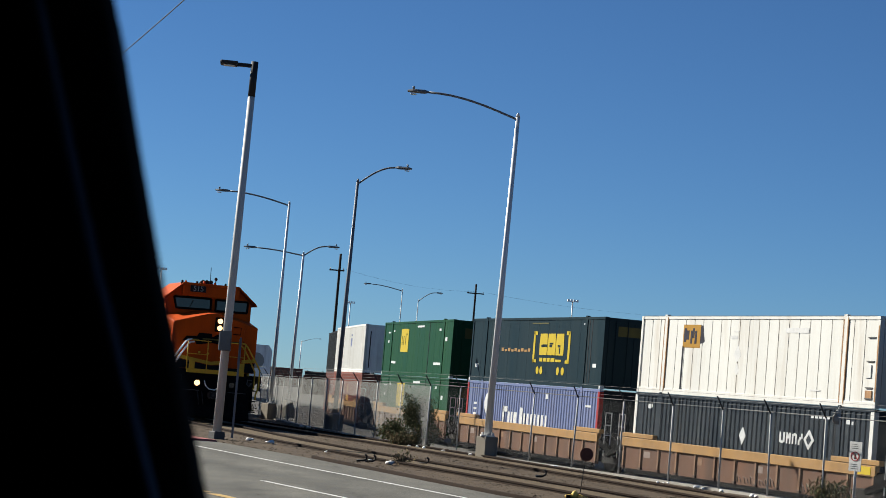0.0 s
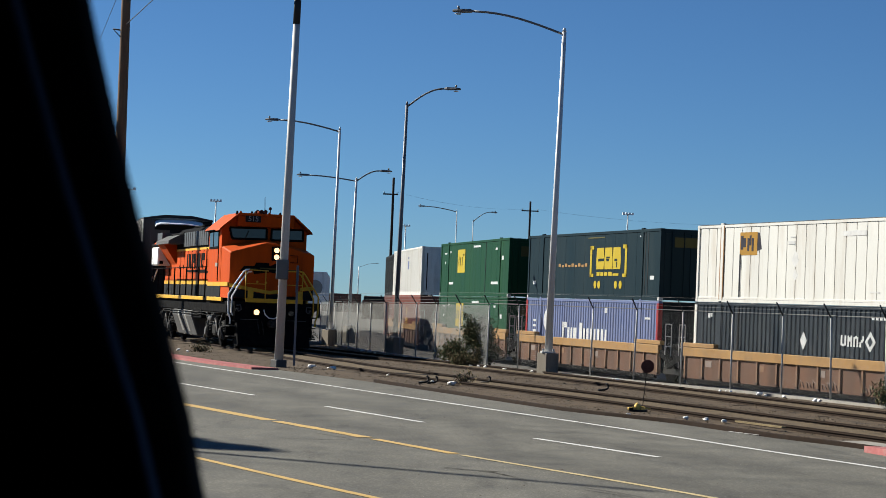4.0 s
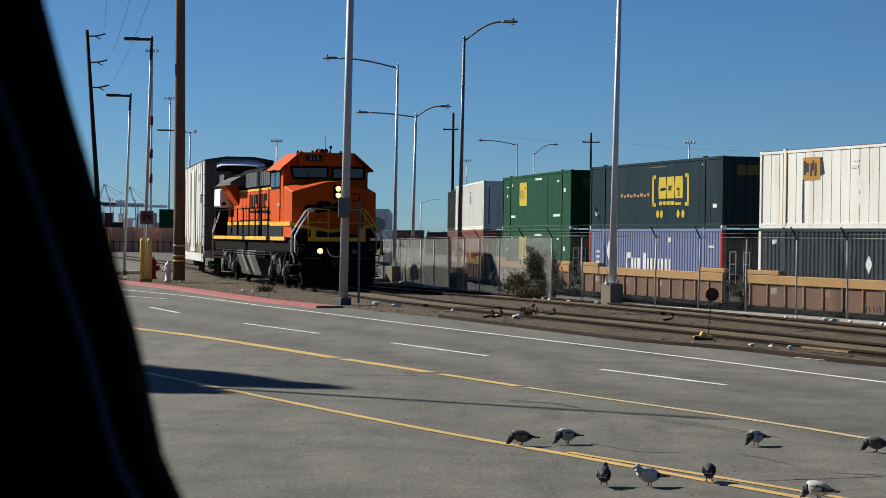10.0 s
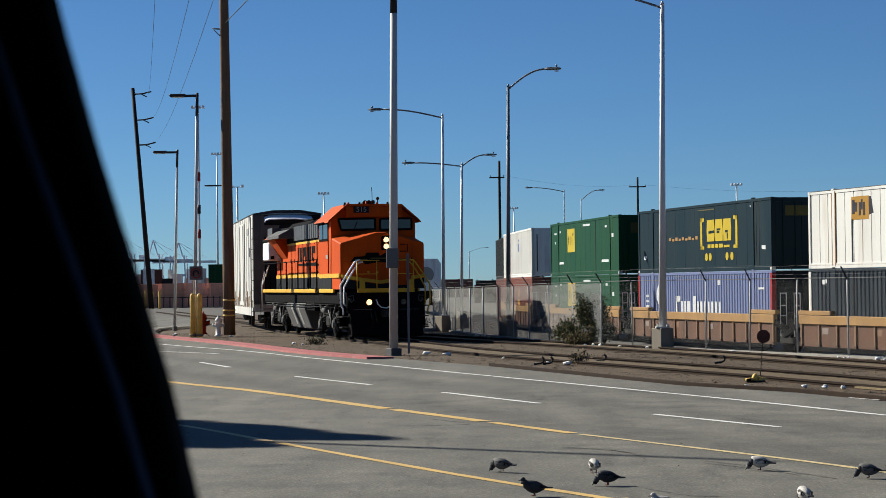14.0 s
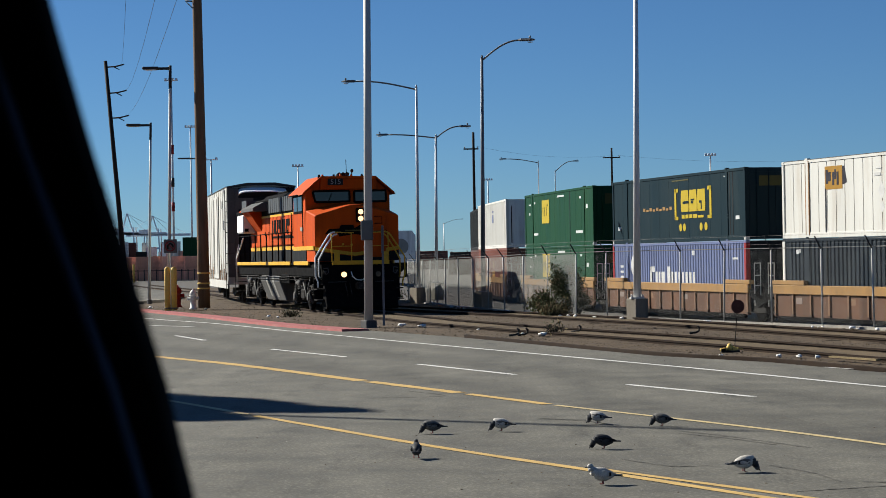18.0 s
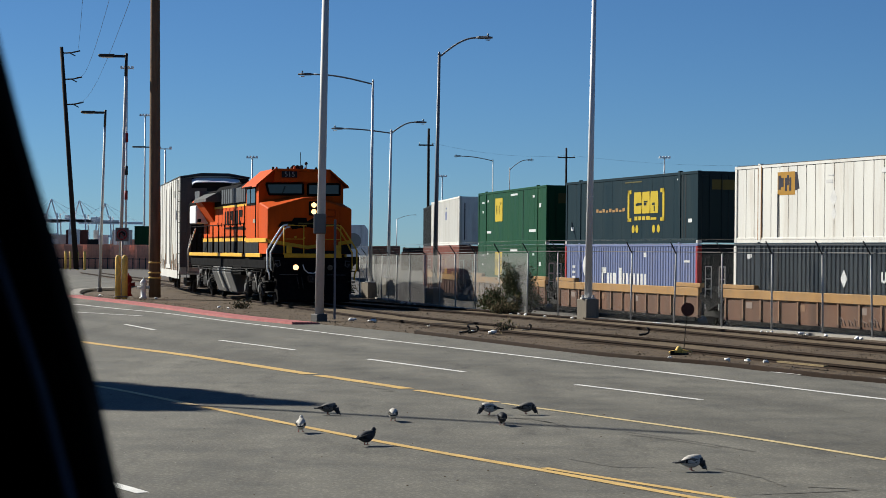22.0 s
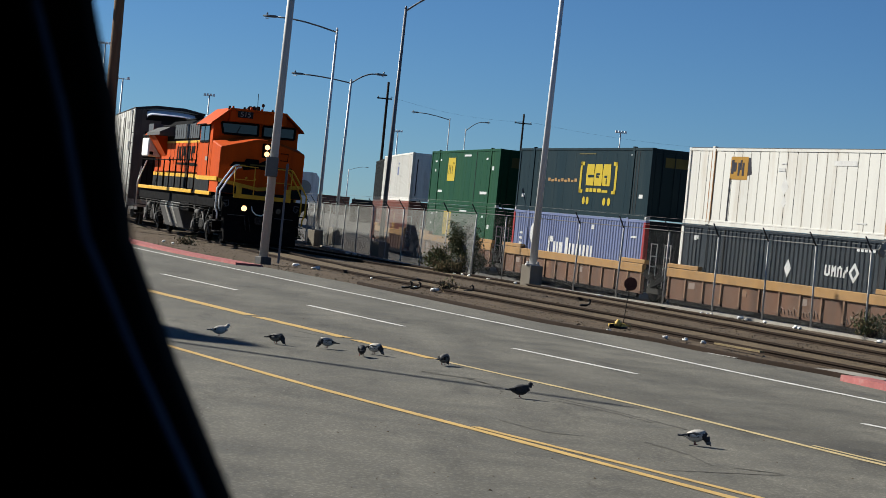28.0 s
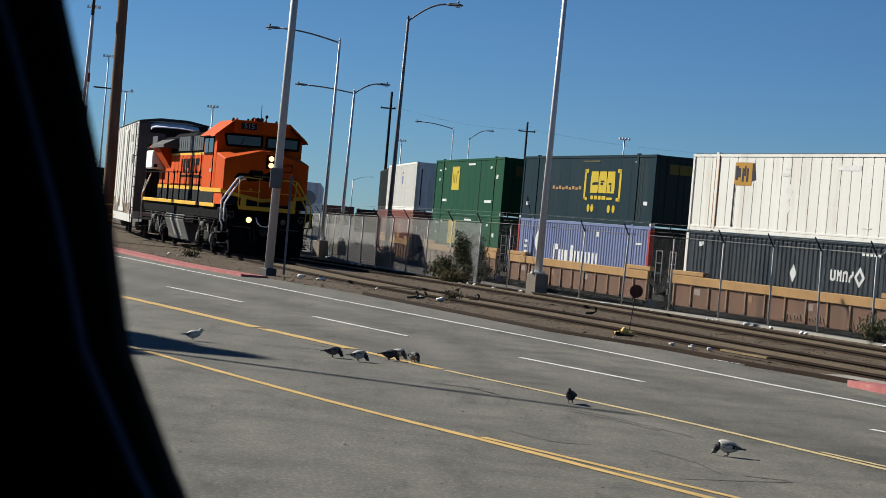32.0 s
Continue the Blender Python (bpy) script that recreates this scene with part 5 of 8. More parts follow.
    prism(bm, [(-1.12, 2.66), (-0.98, 2.84), (-0.62, 2.86), (-0.56, 2.98), (-0.12, 2.98), (-0.1, 2.86), (0.12, 2.98), (0.56, 2.98), (0.98, 2.84), (1.12, 2.66), (0.62, 2.74), (0.5, 2.58), (-0.08, 2.66), (-0.62, 2.58), (-0.7, 2.74)], -0.955, -0.93, "x")
    emb = part("nose_emblem", bm, "black", nose, "dark winged emblem shape")
    for y0, y1, z0 in ((-0.95, -0.55, 2.72), (-0.42, 0.3, 2.76), (0.48, 0.9, 2.72)):
        slab("emblem_inlay", -0.932, -0.924, y0, y1, z0, z0 + 0.05, "mark_dimmed", emb, "dull yellow inlay")
    slab("nose_door", -0.955, -0.925, 0.36, 1.0, 1.86, 3.2, "orange", nose, bevel=0.012)
    bm = BM()
    tube(bm, [(-0.93, 0.62, 3.02), (-0.87, 0.62, 3.02), (-0.87, 0.86, 3.02), (-0.87, 0.86, 3.26), (-0.87, 0.62, 3.26), (-0.93, 0.62, 3.26)], 0.016)
    part("grab_iron", bm, "black", nose)
    for yy, zz in ((-0.5, 2.32), (-0.2, 2.3), (0.25, 2.2)):
        bm = BM()
        rod(bm, (-0.95, yy, zz), (-0.9, yy, zz), 0.04, seg=8)
        part("nose_bolt", bm, "loco_yellow", nose)
    hb = slab("headlight_box", -1.0, -0.9, -0.04, 0.28, 3.06, 3.55, "black", nose, bevel=0.03)
    for zz in (3.42, 3.19):
        bm = BM()
        rod(bm, (-0.92, 0.12, zz), (-0.86, 0.12, zz), 0.08, 0.09, seg=18)
        part("headlight", bm, "hot", hb, "lit headlight")
    # front platform, rails, pilot
    slab("front_platform", -1.0, -0.45, -1.35, 1.35, 1.5, 1.63, "black", R)
    slab("platform_edge", -0.48, -0.42, -0.98, 1.0, 1.62, 1.76, "loco_yellow", R, "yellow front platform edge", 0.01)
    slab("platform_block", -0.5, -0.41, -0.9, -0.72, 1.76, 2.05, "loco_yellow", R)
    slab("platform_block", -0.5, -0.41, 0.78, 0.96, 1.76, 2.05, "loco_yellow", R)
    for s in (-1, 1):
        mt, lab = ("hand_white", "white curved step handrail") if s < 0 else ("loco_yellow", "yellow curved step handrail")
        bm = BM()
        tube(bm, [(-0.5, s * 1.47, 0.86), (-0.5, s * 1.47, 1.05), (-0.5, s * 1.55, 1.25), (-0.5, s * 1.55, 1.88), (-0.53, s * 1.3, 2.28), (-0.56, s * 1.06, 2.64), (-0.55, s * 0.98, 2.71), (-0.5, s * 0.86, 2.73)], 0.03)
        part("step_rail", bm, mt, R, lab)
        bm = BM()
        tube(bm, [(-0.62, s * 1.22, 1.14), (-0.62, s * 1.36, 1.16), (-0.62, s * 1.41, 1.26), (-0.62, s * 1.41, 1.80), (-0.62, s * 1.18, 2.22), (-0.6, s * 0.95, 2.58), (-0.6, s * 0.88, 2.64), (-0.52, s * 0.78, 2.66)], 0.028)
        part("step_rail", bm, mt, R, lab)
        bm = BM()
        tube(bm, [(-0.47, s * 0.30, 1.72), (-0.5, s * 0.30, 2.7)], 0.02)
        tube(bm, [(-0.47, s * 0.98, 1.72), (-0.5, s * 0.98, 2.68)], 0.022)
        tube(bm, [(-0.5, s * 0.2, 2.7), (-0.5, s * 0.9, 2.72)], 0.018)
        tube(bm, [(-0.5, s * 0.30, 2.25), (-0.5, s * 0.98, 2.25)], 0.014)
        part("front_rail", bm, "loco_yellow", R, "yellow front handrail")
        for k, zz in enumerate((0.42, 0.78, 1.14)):
            slab("step", -1.1, -0.52, min(s * 1.14, s * 1.5), max(s * 1.14, s * 1.5), zz, zz + 0.04, "grime", R)
        slab("step_side", -1.15, -1.1, min(s * 1.14, s * 1.5), max(s * 1.14, s * 1.5), 0.38, 1.5, "black", R)
        bm = BM()
        rod(bm, (-0.52, s * 0.59, 1.29), (-0.38, s * 0.59, 1.29), 0.12, seg=14)
        dl = part("ditch_light_can", bm, "black", R)
        bm = BM()
        rod(bm, (-0.38, s * 0.59, 1.29), (-0.35, s * 0.59, 1.29), 0.095, seg=14)
        part("ditch_light_lens", bm, "hot" if s < 0 else "window", dl, "lit ditch light" if s < 0 else "")
        bm = BM()
        tube(bm, [(-0.42, s * 1.3, 1.5), (-0.40, s * 1.14, 1.52), (-0.40, s * 1.12, 1.36), (-0.40, s * 1.2, 1.3), (-0.40, s * 1.28, 1.42)], 0.02)
        part("uncoupling_hook", bm, "tank_grey", R)
        bm = BM()
        rod(bm, (-0.46, s * 1.24, 1.36), (-0.40, s * 1.24, 1.36), 0.075, seg=12)
        part("air_connector", bm, "grime", R)
        slab("plough_lip", -0.47, -0.42, min(s * 0.5, s * 1.14), max(s * 0.5, s * 1.14), 1.03, 1.05, "tank_grey", R)
    slab("pilot_plate", -0.85, -0.45, -1.32, 1.32, 0.95, 1.55, "black", R, bevel=0.02)
    bm = BM()
    prism(bm, [(-0.45, 1.04), (-0.42, 0.78), (-0.15, 0.2), (-0.2, 0.12), (-0.75, 0.14), (-0.85, 1.04)], -1.24, 1.24, "y")
    part("pilot_plow", bm, "black", R, "black snow plough pilot", 0.02)
    slab("pilot_number_bar", -0.33, -0.29, -0.86, -0.66, 0.4, 0.5, "mark_grey", R)
    bm = BM()
    box(bm, -0.5, 0.02, -0.2, 0.04, 0.82, 1.0)
    box(bm, -0.05, 0.2, -0.24, 0.1, 0.78, 1.04)
    part("coupler", bm, "grime", R, bevel=0.03)
    bm = BM()
    tube(bm, [(-0.4, -0.34, 1.38), (-0.34, -0.3, 1.22), (-0.3, -0.18, 1.11), (-0.3, 0.0, 1.09), (-0.32, 0.14, 1.17), (-0.4, 0.2, 1.4)], 0.022)
    part("jumper_cable", bm, "hand_white", R, "pale looped cable")
    for yy in (-0.55, -0.4, 0.35):
        bm = BM()
        tube(bm, [(-0.4, yy, 1.0), (-0.22, yy, 0.85), (-0.2, yy + 0.05, 0.55)], 0.022)
        part("brake_hose", bm, "grime", R)
    # side handrails with stanchions
    for s in (-1, 1):
        bm = BM()
        tube(bm, [(-18.6, s * 1.5, 2.82), (-5.3, s * 1.5, 2.82)], 0.018)
        part("handrail", bm, "black", R)
        for i in range(10):
            xx = -18.3 + i * 1.42
            bm = BM()
            rod(bm, (xx, s * 1.5, 1.7), (xx, s * 1.5, 2.84), 0.028, seg=6)
            part("stanchion", bm, "black", R)
        bm = BM()
        tube(bm, [(-19.2, s * 1.52, 1.15), (-19.2, s * 1.52, 1.9), (-18.5, s * 1.5, 2.2), (-17.3, s * 1.5, 2.75)], 0.03)
        part("rear_step_rail", bm, "hand_white", R, "white rear step handrail")
        bm = BM()
        tube(bm, [(-19.6, s * 1.45, 0.9), (-19.6, s * 1.45, 2.0), (-18.9, s * 1.45, 2.5)], 0.028)
        part("rear_step_rail", bm, "hand_white", R, "white rear step handrail")
        for zz in (0.5, 0.9, 1.3):
            slab("rear_step", -19.6, -19.1, min(s * 1.1, s * 1.48), max(s * 1.1, s * 1.48), zz, zz + 0.04, "grime", R)
    # fuel tank
    bm = BM()
    prism(bm, [(-1.47, 1.22), (-1.47, 1.0), (-1.2, 0.26), (1.2, 0.26), (1.47, 1.0), (1.47, 1.22)], -12.9, -8.4, "x")
    tank = part("fuel_tank", bm, "tank_grey", R, "dusty grey fuel tank with sloped sides", 0.04)
    for xx in (-11.6, -10.1):
        bm = BM()
        prism(bm, [(-1.476, 1.2), (-1.476, 1.0), (-1.206, 0.28), (-1.19, 0.28), (-1.46, 1.0), (-1.46, 1.2)], xx, xx + 0.35, "x")
        part("tank_strap", bm, "mark_grey", tank, "paler strap on the tank")
    bm = BM()
    rod(bm, (-14.2, -1.15, 1.05), (-13.1, -1.15, 1.05), 0.16, seg=12)
    part("air_reservoir", bm, "grime", R)
    slab("battery_box", -8.2, -6.4, -1.44, -1.0, 0.95, 1.3, "black", R, bevel=0.03)
    # trucks
    for cx in (-4.2, -15.7):
        for s in (-1, 1):
            bm = BM()
            prism(bm, [(cx - 2.05, 0.62), (cx - 1.85, 1.0), (cx - 0.85, 0.92), (cx - 0.6, 0.82), (cx + 0.6, 0.82), (cx + 0.85, 0.92), (cx + 1.85, 1.0), (cx + 2.05, 0.62), (cx + 1.75, 0.64), (cx + 1.0, 0.6), (cx + 0.75, 0.38), (cx - 0.75, 0.38), (cx - 1.0, 0.6), (cx - 1.75, 0.64)], s * 1.14 - 0.1, s * 1.14 + 0.1, "y")
            tr = part("truck_frame", bm, "grime", R, "grimy cast truck frame", 0.02)
            for wx in (-1.37, 1.37):
                bm = BM()
                rod(bm, (cx + wx, s * 0.69, 0.51), (cx + wx, s * 0.83, 0.51), 0.51, seg=22)
                part("wheel", bm, "black", tr)
                slab("journal_box", cx + wx - 0.25, cx + wx + 0.25, s * 1.24 - 0.14, s * 1.24 + 0.14, 0.3, 0.76, "grime", tr, bevel=0.05)
                bm = BM()
                rod(bm, (cx + wx, s * 1.36, 0.52), (cx + wx, s * 1.43, 0.52), 0.16, 0.13, seg=12)
                part("bearing_cap", bm, "tank_grey", tr, "pale dusty bearing cap")
                for dx in (-0.42, 0.42):
                    bm = BM()
                    for zz in range(4):
                        rod(bm, (cx + wx + dx, s * 1.24, 0.56 + zz * 0.085), (cx + wx + dx, s * 1.24, 0.605 + zz * 0.085), 0.095, seg=10)
                    part("spring", bm, "grime", tr, "dusty coil spring")
            bm = BM()
            rod(bm, (cx - 0.75, s * 1.32, 1.0), (cx + 0.1, s * 1.32, 1.06), 0.13, seg=12)
            part("brake_cylinder", bm, "tank_grey", tr, "dusty brake cylinder")
            bm = BM()
            tube(bm, [(cx + 1.7, s * 1.34, 1.22), (cx + 1.2, s * 1.36, 0.82), (cx + 1.95, s * 1.34, 0.3)], 0.035)
            part("sand_pipe", bm, "tank_grey", tr)
            bm = BM()
            tube(bm, [(cx - 1.6, s * 1.34, 1.22), (cx - 1.1, s * 1.36, 0.87), (cx - 1.95, s * 1.34, 0.3)], 0.035)
            part("sand_pipe", bm, "tank_grey", tr)
            bm = BM()
            tube(bm, [(cx + 0.1, s * 1.34, 1.04), (cx + 0.7, s * 1.36, 0.7), (cx + 0.9, s * 1.36, 0.4)], 0.03)
            part("brake_rod", bm, "tank_grey", tr)
            slab("bolster", cx - 0.4, cx + 0.35, s * 1.24 - 0.1, s * 1.24 + 0.1, 0.42, 0.78, "grime", tr, bevel=0.04)
            slab("snubber", cx + 0.4, cx + 0.55, s * 1.28 - 0.06, s * 1.28 + 0.06, 0.5, 1.1, "grime", tr, bevel=0.02)
    # air lines under the deck
    for k in range(2):
        bm = BM()
        z = 1.2 - 0.09 * k
        tube(bm, [(-18.6, -1.44, z), (-13.5, -1.46, z), (-12.9, -1.5, z - 0.02), (-7.2, -1.5, z - 0.02), (-6.6, -1.46, z), (-2.4, -1.44, z)], 0.016)
        part("air_line", bm, "grime", R)
    return R


loco_head = 13.3
hx, hy = math.sin(radians(loco_head)), -math.cos(radians(loco_head))
locomotive(Matrix.LocRotScale((-1.96, 70.4, 0.03), Euler((0, 0, math.atan2(hy, hx))), None))


def truck_set(root, cx, w=1.0):
    for s in (-1, 1):
        bm = BM()
        prism(bm, [(cx - 1.2, 0.4), (cx - 1.0, 0.62), (cx + 1.0, 0.62), (cx + 1.2, 0.4), (cx, 0.25)], s * w - 0.1, s * w + 0.1, "y")
        tr = part("truck_frame", bm, "grime", root)
        for wx in (-0.85, 0.85):
            bm = BM()
            rod(bm, (cx + wx, s * 0.69, 0.42), (cx + wx, s * 0.83, 0.42), 0.42, seg=18)
            part("wheel", bm, "grime", tr)


def boxcar(m, L=15.0):
    R = thing("boxcar", m, "tall off-white boxcar with rust streaks coupled behind the locomotive", "boxcar")
    slab("body", -L, -0.3, -1.5, 1.5, 0.78, 5.05, "car_white", R, bevel=0.03)
    # end wall and ribs coloured dark for the shade they stand in
    slab("end_wall", -0.3, -0.22, -1.46, 1.46, 1.1, 5.0, "dark_box_and_shade", R, "corrugated end wall, darkened for shade")
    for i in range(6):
        slab("end_rib", -0.22, -0.14, -1.4, 1.4, 1.4 + i * 0.6, 1.58 + i * 0.6, "dark_box_and_shade", R, bevel=0.03)
    bm = BM()
    prism(bm, [(-1.55, 5.05), (-0.6, 5.2), (0.6, 5.2), (1.55, 5.05)], -L - 0.05, -0.2, "x")
    part("roof", bm, "galv", R)
    bm = BM()
    prism(bm, [(-1.5, 4.98), (-1.5, 5.06), (-0.6, 5.21), (0.6, 5.21), (1.5, 5.06), (1.5, 4.98), (0.6, 5.08), (-0.6, 5.08)], -0.2, -0.12, "x")
    part("roof_fascia", bm, "lamp_dark", R, "dark curved roof end")
    bm = BM()
    rows = []
    for yy, zz in ((-1.02, 4.84), (-0.98, 4.92), (-0.8, 4.97), (-0.3, 4.99), (0.3, 4.99), (0.8, 4.96), (1.06, 4.92)):
        rows.append([bm.verts.new((xx, yy, zz + dz)) for xx, dz in ((-0.2, 0.02), (0.34, -0.16), (0.34, -0.2), (-0.2, -0.05))])
    for a, b in zip(rows, rows[1:]):
        for k in range(4):
            bm.faces.new((a[k], a[(k + 1) % 4], b[(k + 1) % 4], b[k]))
    bm.faces.new(rows[0])
    bm.faces.new(rows[-1])
    part("roof_bow", bm, "crane", R, "pale sloped bow under the roof end")
    slab("end_panel", -0.16, -0.12, -1.02, -0.36, 4.05, 4.55, "tank_grey", R, "dusty grey panel on the end wall")
    slab("corner_panel", -0.16, -0.11, -1.5, -1.02, 1.1, 4.98, "tank_grey", R, "dusty grey corner sheet")
    slab("side_sill", -L, -0.3, -1.53, -1.5, 0.6, 0.95, "car_white", R)
    for i in range(11):
        xx = -0.5 - i * (L - 1.0) / 10
        slab("side_post", xx - 0.04, xx + 0.04, -1.518, -1.5, 0.95, 5.0, "car_white", R)
    d = slab("sliding_door", -L / 2 - 1.5, -L / 2 + 1.5, -1.55, -1.52, 1.0, 4.8, "car_white", R, bevel=0.02)
    for xx in (-L / 2 - 1.1, -L / 2 + 1.1):
        bm = BM()
        rod(bm, (xx, -1.56, 1.2), (xx, -1.56, 4.7), 0.025, seg=6)
        part("door_bar", bm, "car_white", d)
    bm = BM()
    for yy in (-1.6, -1.2):
        rod(bm, (-0.07, yy, 0.6), (-0.07, yy, 4.9), 0.018, seg=5)
    for k in range(9):
        rod(bm, (-0.07, -1.6, 0.8 + k * 0.45), (-0.07, -1.2, 0.8 + k * 0.45), 0.015, seg=5)
    part("ladder", bm, "tank_grey", R)
    for k in range(5):
        slab("rust_patch", -2.0 - k * 2.6, -1.88 - k * 2.6, -1.524, -1.5, 1.2, 1.7 + 0.4 * (k % 3), "rust", R)
    rr = random.Random(77)
    for k in range(16):
        xx = -0.7 - k * (L - 1.2) / 16 - rr.uniform(0, 0.3)
        top = 0.95 + rr.uniform(0.15, 0.75)
        slab("rust_run", xx - rr.uniform(0.04, 0.12), xx, -1.5255, -1.5, 0.66, top, "rust", R)
    slab("side_notice", -4.2, -3.0, -1.524, -1.5, 4.2, 4.5, "mark_grey", R)
    slab("side_notice", -2.6, -2.0, -1.524, -1.5, 3.2, 3.6, "mark_dark", R)
    slab("underframe", -L, 0.2, -0.4, 0.4, 0.75, 1.05, "grime", R)
    truck_set(R, -2.2)
    truck_set(R, -L + 2.0)
    return R


bh = 9.3
bx, by = math.sin(radians(bh)), -math.cos(radians(bh))
boxcar(Matrix.LocRotScale((-6.9, 90.9, 0.03), Euler((0, 0, math.atan2(by, bx))), None), 14.3)


def hopper(m, L=15.0):
    R = thing("hopper_car", m, "grey covered hopper car standing far behind the locomotive", "hopper car")
    bm = BM()
    prism(bm, [(-1.5, 1.4), (-1.55, 3.9), (-1.2, 4.4), (1.2, 4.4), (1.55, 3.9), (1.5, 1.4)], -L, -0.3, "x")
    part("body", bm, "car_grey", R, bevel=0.03)
    slab("side_sill", -L, -0.2, -1.58, -1.5, 1.2, 1.5, "car_grey", R)
    bm = BM()
    prism(bm, [(-1.5, 1.4), (1.5, 1.4), (0.5, 0.5), (-0.5, 0.5)], -L + 3, -3.5, "x")
    part("hopper_chute", bm, "grime", R)
    bm = BM()
    rod(bm, (-0.28, 0.1, 2.9), (-0.24, 0.1, 2.9), 0.75, seg=18)
    part("round_emblem", bm, "mark_grey", R)
    truck_set(R, -1.8)
    truck_set(R, -L + 1.8)
    return R


hopper(Matrix.LocRotScale((-2.0, 196.0, 0.0), Euler((0, 0, radians(-83))), None))
hopper(Matrix.LocRotScale((-4.1, 212.0, 0.0), Euler((0, 0, radians(-83))), None))

# ---- street lamps and poles ----
def cobra_head(bm, p, d, length=0.62):
    """Flattened lamp head from p along the flat direction d."""
    d = Vector(d).normalized()
    n = Vector((-d.y, d.x, 0))
    p = Vector(p)
    secs = ((0, 0.04, 0.03), (0.2, 0.10, 0.06), (0.75, 0.13, 0.055), (1.0, 0.07, 0.03))
    rows = []
    for t, w, hh in secs:
        c = p + d * (length * t)
        rows.append([bm.verts.new(c + n * (w * a) + Vector((0, 0, hh * b))) for a, b in ((-1, 0), (-0.6, 1), (0.6, 1), (1, 0), (0.7, -0.7), (-0.7, -0.7))])
    for a, b in zip(rows, rows[1:]):
        for i in range(6):
            bm.faces.new((a[i], a[(i + 1) % 6], b[(i + 1) % 6], b[i]))
    bm.faces.new(list(reversed(rows[0])))
    bm.faces.new(rows[-1])


def street_lamp(x, y, top, tips, label, base_h=0.0, base_r=0.3, r0=0.115, r1=0.07, paint="galv", arc=0.35, lean=(0, 0), head="lamp_grey", group="street lamps along the track"):
    """Tapered steel pole on a concrete footing with mast arms; tips are arm ends relative to the pole top."""
    R = thing("street_lamp", pose(x, y, 0), label, "street lamp", group)
    z0 = base_h
    if base_h:
        bm = BM()
        w = base_r * 0.74
        box(bm, -w, w, -w, w, -0.25, base_h)
        bmesh.ops.rotate(bm, verts=bm.verts, matrix=Matrix.Rotation(radians(33), 3, "Z"))
        part("concrete_footing", bm, "concrete", R, "weathered concrete footing", 0.02)
    bm = BM()
    box(bm, -0.2, 0.2, -0.2, 0.2, z0, z0 + 0.04)
    bp = part("base_plate", bm, "galv_old", R)
    for i in range(4):
        bm = BM()
        rod(bm, (0.15 * (1 if i % 2 else -1), 0.15 * (1 if i < 2 else -1), z0 + 0.02), (0.15 * (1 if i % 2 else -1), 0.15 * (1 if i < 2 else -1), z0 + 0.12), 0.02, seg=6)
        part("anchor_bolt", bm, "galv_old", bp)
    bm = BM()
    rod(bm, (0, 0, z0), (lean[0], lean[1], top), r0, r1, seg=14)
    part("pole", bm, paint, R)
    bm = BM()
    rod(bm, (lean[0], lean[1], top), (lean[0], lean[1], top + 0.12), r1 * 1.1, r1 * 0.5, seg=10)
    part("pole_cap", bm, paint, R)
    for dx, dy, dz in tips:
        d = Vector((dx, dy, 0))
        span = d.length
        d.normalize()
        pts = []
        for k in range(9):
            t = k / 8
            rise = dz * (math.sin(t * math.pi / 2) if arc > 0 else t)
            pts.append((lean[0] + d.x * span * t, lean[1] + d.y * span * t, top - 0.08 + rise))
        bm = BM()
        tube(bm, pts, 0.033, 8)
        part("mast_arm", bm, "lamp_grey", R)
        bm = BM()
        cobra_head(bm, pts[-1], d)
        hd = part("lamp_head", bm, head, R)
        bm = BM()
        c = Vector(pts[-1]) + d * 0.45
        lathe(bm, [(0.11, c.z - 0.075), (0.07, c.z - 0.10)], 10, (c.x, c.y))
        part("lens", bm, "lens", hd)
        bm = BM()
        rod(bm, (c.x, c.y, c.z + 0.07), (c.x, c.y, c.z + 0.15), 0.035, seg=8)
        part("photocell", bm, "lamp_grey", hd)
    return R


def box_lamp(x, y, top, side, label, reach=1.35, lean=(0, 0), paint="galv", head="lamp_dark", r0=0.10):
    """Straight pole with a flat rectangular luminaire on a short arm."""
    R = thing("street_lamp", pose(x, y, 0), label, "street lamp", "flat-headed street lamps")
    bm = BM()
    w = r0 * 1.35
    box(bm, -w, w, -w, w, -0.1, 0.14)
    bmesh.ops.rotate(bm, verts=bm.verts, matrix=Matrix.Rotation(radians(33), 3, "Z"))
    part("base_cover", bm, "tank_grey", R, "grimy square base cover", 0.02)
    bm = BM()
    rod(bm, (0, 0, 0.1), (lean[0], lean[1], top), r0, r0 * 0.75, seg=14)
    part("pole", bm, paint, R)
    bm = BM()
    rod(bm, (lean[0] * 0.9, lean[1] * 0.9, top * 0.91), (lean[0], lean[1], top + 0.05), r0 * 0.82, r0 * 0.8, seg=12)
    part("pole_top", bm, head, R)
    bm = BM()
    x0, x1 = sorted((lean[0], lean[0] + side * 0.5))
    box(bm, x0, x1, lean[1] - 0.05, lean[1] + 0.05, top - 0.12, top - 0.02)
    part("arm", bm, head, R)
    bm = BM()
    x0, x1 = sorted((lean[0] + side * 0.45, lean[0] + side * reach))
    box(bm, x0, x1, lean[1] - 0.22, lean[1] + 0.22, top - 0.11, top + 0.0)
    hd = part("lamp_head", bm, head, R, "flat dark luminaire", 0.03)
    slab("lens", x0 + 0.1, x1 - 0.1, lean[1] - 0.16, lean[1] + 0.16, top - 0.125, top - 0.11, "lens", hd)
    return R


